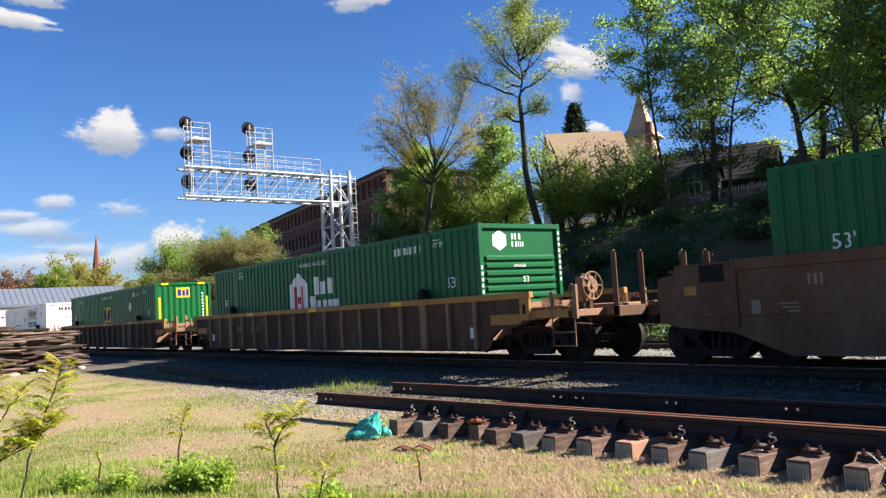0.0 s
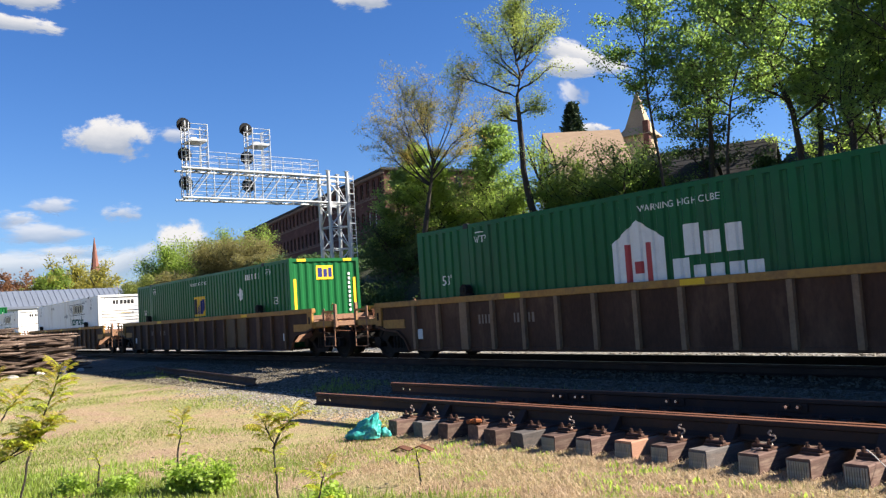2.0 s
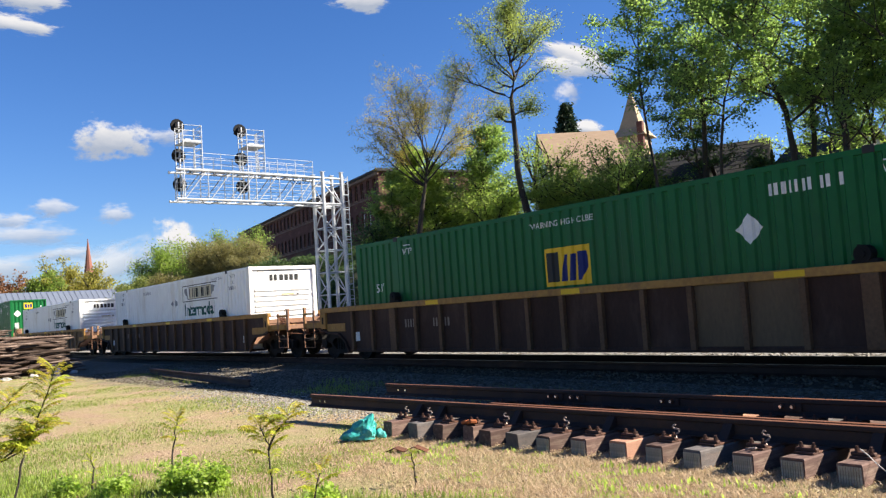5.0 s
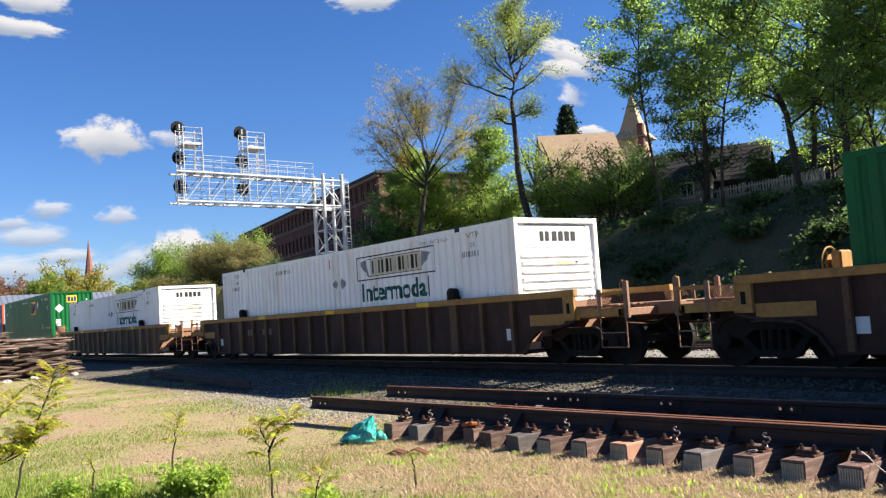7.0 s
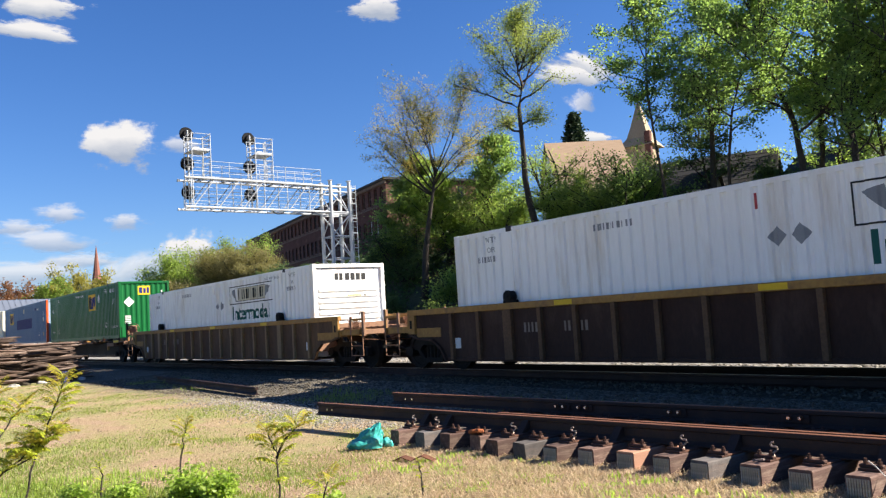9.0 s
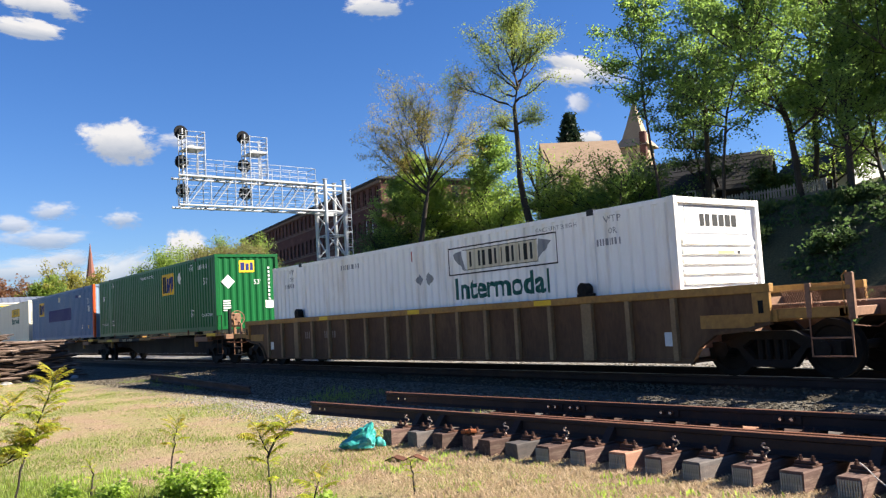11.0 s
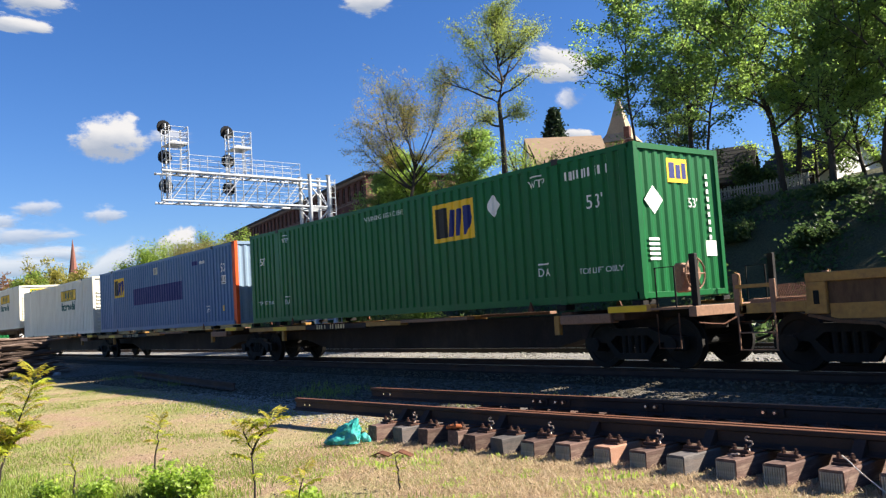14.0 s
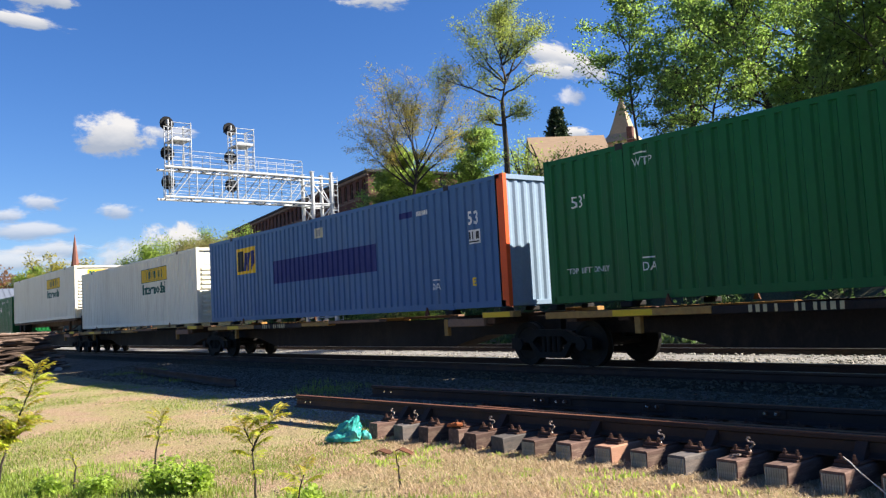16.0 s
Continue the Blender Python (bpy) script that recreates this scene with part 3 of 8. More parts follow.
def hunt_marks(c, x, z, s, ink=INK_BLACK, panel=None, rolls=True):
    """A name board drawn as plain blocks, with a word below it."""
    W, H = 3.55 * s, 0.64 * s
    if panel:
        on_side(c, flat((0, W, 0, H)), x, z, panel, "logo_panel", "yellow name panel")
    else:
        on_side(c, flat((0.66 * s, 2.96 * s, 0.1 * s, 0.55 * s)), x, z, BOARD_CREAM, "name_board", "cream name board")
    t = 0.03 * s
    blocks_on_side(c, [(0, W, 0, t), (0, W, H - t, H), (0, t, t, H - t), (W - t, W, t, H - t)], x, z, ink, "board_line", 0.004)
    blocks, u = [], 0.78 * s
    for i in range(6):
        wd = (0.2 if i in (0, 1) else 0.27) * s
        hi = 0.50 * s
        blocks.append((u, u + 0.075 * s, 0.16 * s, hi))
        if i != 0:
            blocks.append((u + wd - 0.075 * s, u + wd, 0.16 * s, hi))
        u += wd + (0.16 if i == 1 else 0.11) * s
    blocks_on_side(c, blocks, x, z, ink, "letter_block", 0.004)
    blocks_on_side(c, [(0.55 * s, 3.0 * s, 0.09 * s, 0.105 * s), (0.55 * s, 3.0 * s, 0.545 * s, 0.56 * s)], x, z, ink, "board_line", 0.004)
    if rolls:
        for o in (((0.12 * s, 0.48 * s), (0.45 * s, 0.55 * s), (0.62 * s, 0.1 * s), (0.5 * s, 0.12 * s)), ((3.05 * s, 0.55 * s), (3.42 * s, 0.48 * s), (3.2 * s, 0.3 * s), (2.95 * s, 0.1 * s))):
            on_side(c, shape(o), x, z, INK_GREY, "board_scroll")
    word = text_mesh("Intermodal", 1.0, "word", 1.02, 0.028)
    wide = max(v.co.x for v in word.verts)
    tall = max(v.co.y for v in word.verts)
    bmesh.ops.scale(word, vec=(3.12 * s / wide, 0.47 * s / tall, 1), verts=word.verts)
    on_side(c, word, x + 0.18 * s, z - 0.54 * s, INK_TEAL, "lettering", "dark green lettering")


def common_marks(c, ink, seed, high=False):
    """Small lettering that all the boxes carry. high: for the box whose whole side shows."""
    if high:
        blocks_on_side(c, [f for f in bar_rects(10, 0.17, seed)], 6.35, 2.42, ink, "number")
        on_side(c, text_mesh("53'", 0.38, "length"), 6.85, 1.80, ink)
        on_side(c, text_mesh("TOP LIFT ONLY", 0.155, "mark"), 6.56, 0.57, ink)
        on_side(c, text_mesh("DA", 0.24, "mark"), 5.43, 0.60, ink)
        on_side(c, text_mesh("WTP", 0.23, "mark"), 5.3, 2.42, ink)
        blocks_on_side(c, [(0, 0.3, 0, 0.03)], 5.45, 0.83, ink, "overbar")
        blocks_on_side(c, [(0, 0.34, 0, 0.025)], 5.34, 2.64, ink, "overbar")
    else:
        blocks_on_side(c, [f for f in bar_rects(10, 0.19, seed)], 4.48, 2.40, ink, "number")
        on_side(c, text_mesh("53'", 0.36, "length"), 6.75, 1.46, ink)
        on_side(c, text_mesh("WTP", 0.2, "mark"), 6.26, 2.46, ink)
        blocks_on_side(c, [(0, 0.24, 0, 0.02)], 6.28, 2.64, ink, "overbar")
    on_side(c, text_mesh("53'", 0.33, "length"), -7.38 if high else -7.12, 1.85 if high else 1.52, ink)
    on_side(c, text_mesh("WTP", 0.22, "mark"), -5.84, 2.42, ink)
    blocks_on_side(c, [(0, 0.3, 0, 0.025)], -5.8, 2.64, ink, "overbar")
    on_side(c, text_mesh("WARNING HIGH CUBE", 0.17, "mark"), -1.0, 2.5, ink)
    on_side(c, text_mesh("TOP LIFT ONLY", 0.155, "mark"), -7.58, 0.58, ink)
    on_side(c, text_mesh("DA", 0.22, "mark"), -5.74, 0.53, ink)
    blocks_on_side(c, [(0, 0.26, 0, 0.025)], -5.72, 0.75, ink, "overbar")


def hub_container(name, label):
    c = container(name, label, HUB_GREEN)
    common_marks(c, INK_WHITE, 3)
    # white house shape with an H of red bars, and a white two-line name of plain blocks
    on_side(c, shape(((0, 0), (1.22, 0), (1.22, 1.0), (0.61, 1.38), (0, 1.0))), -1.05 - 0.61, 0.98, INK_WHITE, "logo_panel", "white house-shaped logo")
    blocks_on_side(c, [(0.30, 0.42, 0.12, 0.95), (0.52, 0.70, 0.40, 0.62), (0.80, 0.92, 0.12, 0.95)], -1.66, 0.98, INK_RED, "logo_shape", 0.004)
    blocks_on_side(c, [(0, 0.36, 0, 0.54), (0.44, 0.76, 0, 0.38), (0.84, 1.16, 0, 0.46)], -0.05, 1.62, INK_WHITE)
    blocks_on_side(c, [(0, 0.36, 0, 0.5), (0.44, 0.68, 0, 0.36), (0.76, 1.04, 0, 0.36), (1.12, 1.40, 0, 0.36), (1.48, 1.78, -0.12, 0.36)], -0.3, 1.08, INK_WHITE)
    # end marks
    w = WID / 2
    on_end(c, shape([(0.24 * math.cos(math.tau * (i + 0.5) / 6), 0.24 * math.sin(math.tau * (i + 0.5) / 6)) for i in range(6)]), -0.62, 2.49, INK_WHITE, "logo_shape", LEN / 2 - 0.058)
    on_end(c, bars(3, 0.14, 5), -0.25, 2.51, INK_WHITE, "name_block", LEN / 2 - 0.058)
    on_end(c, bars(5, 0.12, 6), -0.25, 2.34, INK_WHITE, "name_block", LEN / 2 - 0.058)
    on_end(c, bars(9, 0.06, 6), -0.25, 1.855, INK_WHITE, "number", LEN / 2 - 0.005)
    on_end(c, text_mesh("53", 0.2, "length"), 0.0, 1.50, INK_WHITE, "lettering", LEN / 2 - 0.005)
    for s, z0 in ((-1, 0.7), (1, 1.5)):
        bm = B()
        for i in range(9):
            box(bm, h_end - 0.002, h_end + 0.004, s * (w - 0.06) - 0.024, s * (w - 0.06) + 0.024, z0 + i * 0.14, z0 + i * 0.14 + 0.08)
        part("number", bm, INK_WHITE, c)
    return c


h_end = LEN / 2


def emp_container(name, label, seed=7, high=False):
    c = container(name, label, GREEN, "waves")
    common_marks(c, INK_WHITE, seed, high)
    return c


def emp_end(c, hazard):
    bm = flat((0, 0.62, 0, 0.46))
    on_end(c, bm, -0.32, 2.18, YELLOW, "logo_panel")
    on_end(c, flat((0.06, 0.22, 0.08, 0.38), (0.27, 0.40, 0.08, 0.34), (0.45, 0.57, 0.08, 0.38)), -0.32, 2.18, INK_NAVY, "logo_shape", LEN / 2 - 0.022)
    on_end(c, text_mesh("53'", 0.26, "length"), 0.25 if hazard else 0.0, 1.72 if hazard else 0.72, INK_WHITE)
    if hazard:
        on_end(c, diamond(0.27), -0.78, 1.83, INK_WHITE, "placard")
        on_end(c, flat(*[(0, 0.3, i * 0.09, i * 0.09 + 0.05) for i in range(5)]), -1.0, 0.72, INK_WHITE, "placard")
        on_end(c, flat((0, 0.34, 0, 0.3)), 0.72, 0.78, INK_WHITE, "placard")
    else:
        for s in (-1, 1):
            on_end(c, flat((0, 0.1, 0, 1.5)), s * 1.1 - 0.05, 0.72, YELLOW, "warning_strip")
            on_end(c, flat((0, 0.32, 0, 0.09)), s * 0.85 - 0.16, HIGH - 0.12, YELLOW, "warning_strip", LEN / 2 + 0.004)
    rows = flat(*[(0, 0.075, i * 0.15, i * 0.15 + 0.09) for i in range(9)])
    on_end(c, rows, 0.86, 1.1, INK_WHITE, "number")


PALE_LABEL = paint("faded_cream_label", (0.50, 0.48, 0.36), (0.42, 0.40, 0.29), 0.6)
TAN = paint("faded_tan_label", (0.52, 0.42, 0.24), (0.42, 0.33, 0.18), 0.6)


def hunt_container(name, label, yellow=False, seed=11):
    c = container(name, label, CREAM if yellow else WHITE)
    if yellow:
        hunt_marks(c, 1.6, 1.86, 0.92, INK_TEAL, YELLOW, False)
    else:
        hunt_marks(c, 1.50, 1.94, 1.02)
        for x in (0.26, 0.66):
            on_side(c, diamond(0.17), x, 1.94, INK_GREY, "placard")
        on_side(c, flat((0, 0.05, 0, 0.26)), -0.1, 2.42, INK_RED, "red_mark")
        blocks_on_side(c, bar_rects(11, 0.13, seed), -3.6, 2.48, INK_GREY, "number")
        on_side(c, text_mesh("STACK UNIT 3 HIGH", 0.13, "mark"), 4.5, 2.62, INK_GREY)
        for x in (6.42, -6.95):
            on_side(c, text_mesh("WTP", 0.19, "mark"), x, 2.60, INK_GREY)
            on_side(c, text_mesh("OR", 0.17, "mark"), x + 0.08, 2.38, INK_GREY)
            blocks_on_side(c, bar_rects(9, 0.13, seed + 2, 0.3), x - 0.3, 2.17, INK_GREY, "number")
    # front end: outlined name board with plain blocks, and a small yellow tag
    for r in ((0, 1.9, 0, 0.02), (0, 1.9, 0.5, 0.52), (0, 0.02, 0.02, 0.5), (1.88, 1.9, 0.02, 0.5)):
        on_end(c, flat(r), -0.95, 2.22, INK_GREY, "board_line", LEN / 2 - 0.058)
    u, rects = 0.0, []
    for i in range(6):
        wd = 0.12 if i < 2 else 0.15
        rects.append((u, u + wd, 0, 0.22))
        u += wd + (0.09 if i == 1 else 0.045)
    for r in rects:
        on_end(c, flat(r), -0.5, 2.37, INK_BLACK if not yellow else INK_TEAL, "letter_block", LEN / 2 - 0.055)
    if yellow:
        on_end(c, flat((0, 1.1, 0, 0.36)), -0.6, 2.30, YELLOW, "logo_panel", LEN / 2 - 0.059)
    on_end(c, flat((0, 0.5, 0, 0.06)), -0.1, 1.855, TAN, "tag", LEN / 2 - 0.005)
    on_end(c, flat((0, 0.08, 0, 0.06)), 0.5, 1.855, INK_BLACK, "tag", LEN / 2 - 0.005)
    return c


# ---- running gear ----
WHEEL_R = 0.457


def wheelset_mesh():
    bm = B()
    for s in (-1, 1):
        bm2 = lathe(B(), [(0.09, -0.09), (0.14, -0.06), (0.16, -0.03), (0.34, -0.025), (0.36, -0.05), (WHEEL_R, -0.05), (WHEEL_R, 0.055), (WHEEL_R + 0.028, 0.065), (WHEEL_R + 0.028, 0.085), (0.36, 0.085), (0.34, 0.03), (0.16, 0.03), (0.13, 0.09)], "y", 28)
        if s > 0:
            bmesh.ops.scale(bm2, vec=(1, -1, 1), verts=bm2.verts)
        bmesh.ops.translate(bm2, verts=bm2.verts, vec=(0, s * 0.77, 0))
        me = bpy.data.meshes.new("tmp")
        bm2.to_mesh(me)
        bm2.free()
        bm.from_mesh(me)
        bpy.data.meshes.remove(me)
    tube(bm, (0, -1.0, 0), (0, 1.0, 0), 0.075, seg=12)
    for s in (-1, 1):
        for i in range(3):
            a = math.tau * i / 3
            tube(bm, (0.05 * math.cos(a), s * 1.0, 0.05 * math.sin(a)), (0.05 * math.cos(a), s * 1.03, 0.05 * math.sin(a)), 0.016, seg=6)
    return mesh_of(bm, "wheelset", BLACK_STEEL)


WHEELSET = wheelset_mesh()


def truck(parent, x):
    """A two-axle truck: cast side frames with springs, a bolster and two wheelsets. x: along the car."""
    bm = B()
    for s in (-1, 1):
        y0, y1 = sorted((s * 0.93, s * 1.07))
        z = WHEEL_R
        prism(bm, ((-1.15, z - 0.1), (-1.15, z + 0.12), (-0.72, z + 0.16), (-0.4, z + 0.3), (0.4, z + 0.3), (0.72, z + 0.16), (1.15, z + 0.12), (1.15, z - 0.1), (0.95, z - 0.1), (0.82, z + 0.04), (0.55, z + 0.02), (0.36, z + 0.16), (-0.36, z + 0.16), (-0.55, z + 0.02), (-0.82, z + 0.04), (-0.95, z - 0.1)), "y", y0, y1)
        prism(bm, ((-0.62, z + 0.03), (-0.5, z + 0.04), (-0.3, z - 0.16), (0.3, z - 0.16), (0.5, z + 0.04), (0.62, z + 0.03), (0.38, z - 0.28), (-0.38, z - 0.28)), "y", y0, y1)
        for k in (-0.22, -0.08, 0.08, 0.22):
            tube(bm, (k, s * 1.0, z - 0.17), (k, s * 1.0, z + 0.16), 0.055, seg=8)
        for k in (-0.889, 0.889):
            tube(bm, (k, s * 0.9, z), (k, s * 1.12, z), 0.13, seg=10)
    box(bm, -0.2, 0.2, -0.95, 0.95, WHEEL_R - 0.02, WHEEL_R + 0.25)
    t = part("truck", bm, BLACK_STEEL, parent, "black cast steel truck", pose(x, 0, RAIL_Z - CAR_Z))
    for k in (-0.889, 0.889):
        ws = part("wheelset", WHEELSET, None, t, at=pose(k, 0, WHEEL_R))
    return t


def coupler(parent, x, e, z=0.85):
    bm = B()
    box(bm, min(x, x + e * 0.9), max(x, x + e * 0.9), -0.09, 0.09, z - 0.09, z + 0.09)
    box(bm, min(x + e * 0.85, x + e * 1.15), max(x + e * 0.85, x + e * 1.15), -0.17, 0.14, z - 0.15, z + 0.15, 0.03)
    return part("coupler", bm, BLACK_STEEL, parent)


def brake_wheel(parent, x, y, z, e, material):
    bm = B()
    n = 20
    for i in range(n):
        a, b = math.tau * i / n, math.tau * (i + 1) / n
        tube(bm, (x, y + 0.28 * math.cos(a), z + 0.28 * math.sin(a)), (x, y + 0.28 * math.cos(b), z + 0.28 * math.sin(b)), 0.017, seg=6)
    for i in range(6):
        a = math.tau * i / 6
        tube(bm, (x + e * 0.0, y, z), (x, y + 0.28 * math.cos(a), z + 0.28 * math.sin(a)), 0.02, 0.012, 6)
    tube(bm, (x - e * 0.14, y, z), (x + e * 0.04, y, z), 0.05, seg=10)
    tube(bm, (x - e * 0.02, y, z), (x + e * 0.012, y, z), 0.15, seg=16)
    w = part("brake_wheel", bm, material, parent, "spoked hand brake wheel")
    bx = box(B(), min(x - e * 0.12, x - e * 0.3), max(x - e * 0.12, x - e * 0.3), y - 0.2, y + 0.2, z - 0.32, z + 0.2, 0.03)
    part("brake_housing", bx, material, parent)
    return w


CAR_TAN = paint("tan_repainted_car_steel", (0.15, 0.10, 0.052), (0.095, 0.062, 0.035), 0.7, 0, 1.4, 22, 0.6, 0.1, (1, 1, 0.4), (0.08, 0.05, 0.03), 0.3, 1.3, spec=0.2)
CAR_UMBER = paint("rust_streaked_brown_car_steel", (0.120, 0.064, 0.032), (0.064, 0.034, 0.019), 0.75, 0, 1.2, 22, 0.6, 0.12, (1, 1, 0.3), (0.20, 0.12, 0.06), 0.35, 1.1, spec=0.2)
CAR_MAROON = paint("dark_maroon_brown_car_steel", (0.056, 0.027, 0.017), (0.030, 0.0155, 0.011), 0.75, 0, 1.2, 22, 0.6, 0.12, (1, 1, 0.4), (0.10, 0.062, 0.042), 0.3, 1.3, spec=0.2)
RIB_TAN = paint("rubbed_tan_rib_steel", (0.30, 0.20, 0.10), (0.18, 0.115, 0.06), 0.75, 0, 2, 22, 0.6, 0.12, spec=0.2)
RIB_DARK = paint("dull_brown_rib_steel", (0.165, 0.092, 0.046), (0.08, 0.044, 0.024), 0.75, 0, 2, 22, 0.6, 0.12, spec=0.2)


def well_car(label, front_brake=False, rear_brake=True, steel=None, ribs=None, fresh=()):
    """A single-unit well car for one 53-foot box. Origin: on the rail tops under the middle; front towards +x."""
    car = thing("well_car", label, "rail car", group="well cars of the train")
    steel, ribs = steel or CAR_BROWN, ribs or CAR_RIB
    bot, chord0, chord1, arch = 0.20, 1.32, 1.46, 0.75
    h = LEN / 2
    full, tip = h + 0.28, h + 1.83
    for s in (-1, 1):
        y0, y1 = sorted((s * 1.455, s * 1.475))
        pts = [(-full, bot), (full, bot), (full + 0.2, 0.5), (full + 0.52, 0.70), (full + 1.1, arch), (tip - 0.02, arch + 0.1), (tip - 0.02, chord0),
               (-tip + 0.02, chord0), (-tip + 0.02, arch + 0.1), (-full - 1.1, arch), (-full - 0.52, 0.70), (-full - 0.2, 0.5)]
        side = part("side_wall", prism(B(), pts, "y", y0, y1), steel, car)
        ya, yb = sorted((s * 1.40, s * 1.53))
        part("top_chord", box(B(), -tip, tip, ya, yb, chord0, chord1, 0.01), CAR_YELLOW, car, "faded yellow top chord")
        ya, yb = sorted((s * 1.3, s * 1.50))
        part("bottom_chord", box(B(), -full, full, ya, yb, bot + 0.003, bot + 0.09, 0.01), steel, car)
        yp = s * 1.475
        for i in range(-8, 9):
            x = i * 1.01
            if abs(x) > full - 0.1:
                continue
            wide = 0.05 if abs(i) not in (6,) else 0.13
            yq = sorted((yp, yp + s * 0.085))
            part("rib", prism(B(), ((x - wide, yq[0]), (x + wide, yq[0]), (x + wide, yq[1]), (x - wide, yq[1])), "z", bot + 0.05, chord0), ribs, side)
        for i in fresh:
            # replaced side sheets in paler paint
            part("patch_sheet", box(B(), i * 1.01 + 0.06, i * 1.01 + 0.95, yp - 0.004, yp + 0.004, bot + 0.1, chord0 - 0.002), CAR_TAN, side, "tan repainted side sheet")
        for e in (-1, 1):
            # bent flange over the truck, end bracket with a slot, and the white stencil plate
            fl = [(e * full, bot), (e * (full + 0.2), 0.5), (e * (full + 0.52), 0.70), (e * (full + 1.1), arch), (e * (tip - 0.02), arch + 0.1)]
            bm = B()
            for a, b in zip(fl, fl[1:]):
                bar(bm, (a[0], s * 1.5, a[1]), (b[0], s * 1.5, b[1]), 0.09, 0.05)
            part("arch_flange", bm, steel, side)
            xb = e * (tip - 0.16)
            part("end_bracket", box(B(), xb - 0.15, xb + 0.15, s * 1.5 - 0.04, s * 1.5 + 0.04, 0.86, chord0 + 0.002, 0.01), CAR_YELLOW, car)
            part("slot", box(B(), xb - 0.045, xb + 0.045, s * 1.543 - 0.004, s * 1.543 + 0.004, 1.0, 1.2, 0.003), BLACK_STEEL, car)
            xw = e * (full + 0.72)
            part("end_plate", box(B(), xw - 0.5, xw + 0.5, s * 1.482 - 0.008, s * 1.482 + 0.008, 0.78, 1.0), CAR_YELLOW, car)
            xs = e * (h - 0.16)
            part("stencil_plate", box(B(), xs - 0.1, xs + 0.1, s * 1.482 - 0.006, s * 1.482 + 0.006, 0.50, 0.74), INK_WHITE, car, "white stencil plate")
            gx, gy = e * 6.0, s * 1.45
            guide = box(B(), gx - 0.2, gx + 0.2, s * 1.45 - 0.07, s * 1.45 + 0.07, chord1 - 0.04, chord1 + 0.06, 0.02)
            tube(guide, (gx - 0.02, gy - 0.09, chord1 + 0.13), (gx - 0.02, gy + 0.09, chord1 + 0.13), 0.13, seg=14)
            tube(guide, (gx - 0.02, gy - 0.11, chord1 + 0.13), (gx - 0.02, gy + 0.11, chord1 + 0.13), 0.05, seg=10)
            prism(guide, ((gx - 0.16, chord1), (gx - 0.04, chord1), (gx + 0.02, chord1 + 0.24), (gx - 0.10, chord1 + 0.27)), "y", gy - 0.05, gy + 0.05)
            part("corner_guide", guide, BLACK_STEEL, car)
        for k, (xm, n, hh) in enumerate(((-5.6, 4, 0.2), (-4.4, 6, 0.2))):
            for r in bar_rects(n, hh, 30 + k):
                bm = flat(r)
                for v in bm.verts:
                    v.co = (v.co.x + xm, s * 1.478 + s * 0.002, v.co.y + 0.82)
                part("number", bm, STENCIL, car)
        for i in range(7):
            xm = -6.9 + i * 2.3
            part("yellow_mark", box(B(), xm, xm + 0.5, s * 1.531 - 0.002, s * 1.531 + 0.002, chord0 + 0.02, chord1 - 0.02), YELLOW if i % 2 else CAR_YELLOW, car)
    part("well_floor", box(B(), -full, full, -1.3, 1.3, 0.205, 0.232), CAR_BROWN, car)
    for e in (-1, 1):
        x0 = h + 0.35
        part("end_bulkhead", box(B(), min(e * x0, e * (x0 + 0.05)), max(e * x0, e * (x0 + 0.05)), -1.45, 1.45, 0.45, 1.25), SUNLIT_RUST, car)
        part("end_deck", box(B(), min(e * x0, e * (h + 3.4)), max(e * x0, e * (h + 3.4)), -0.50, 0.50, 0.88, 1.12, 0.02), SUNLIT_RUST, car)
        part("cross_sill", box(B(), min(e * (h + 1.75), e * (h + 1.9)), max(e * (h + 1.75), e * (h + 1.9)), -1.48, 1.48, 0.86, 1.05, 0.01), CAR_YELLOW, car)
        part("end_sill", box(B(), min(e * (h + 2.86), e * (h + 3.0)), max(e * (h + 2.86), e * (h + 3.0)), -1.45, 1.45, 0.9, 1.04, 0.01), SUNLIT_RUST, car)
        for s in (-1, 1):
            # walkway grating, grab rails and steps
            g = B()
            for i in range(9):
                xg = e * (h + 1.0 + i * 0.22)
                box(g, xg - 0.015, xg + 0.015, s * 1.0 - 0.42, s * 1.0 + 0.42, 1.10, 1.125)
            for j in range(5):
                yg = s * 1.0 - 0.4 + j * 0.2
                box(g, min(e * (h + 0.95), e * (h + 2.85)), max(e * (h + 0.95), e * (h + 2.85)), yg - 0.012, yg + 0.012, 1.10, 1.12)
            part("walkway_grating", g, SUNLIT_RUST, car)
            part("side_rail", box(box(B(), min(e * (h + 2.4), e * (h + 3.05)), max(e * (h + 2.4), e * (h + 3.05)), s * 1.42 - 0.03, s * 1.42 + 0.03, 1.30, 1.36, 0.008), min(e * (h + 1.86), e * (h + 3.0)), max(e * (h + 1.86), e * (h + 3.0)), s * 1.42 - 0.03, s * 1.42 + 0.03, 0.90, 1.06, 0.008), CAR_YELLOW, car)
            part("rail_post", box(B(), min(e * (h + 2.36), e * (h + 2.45)), max(e * (h + 2.36), e * (h + 2.45)), s * 1.43 - 0.025, s * 1.43 + 0.025, 0.9, 1.42, 0.01), SUNLIT_RUST, car)
            part("post", box(B(), min(e * (h + 2.98), e * (h + 3.09)), max(e * (h + 2.98), e * (h + 3.09)), s * 1.40 - 0.04, s * 1.40 + 0.04, 0.86, 1.54, 0.012), SUNLIT_RUST, car)
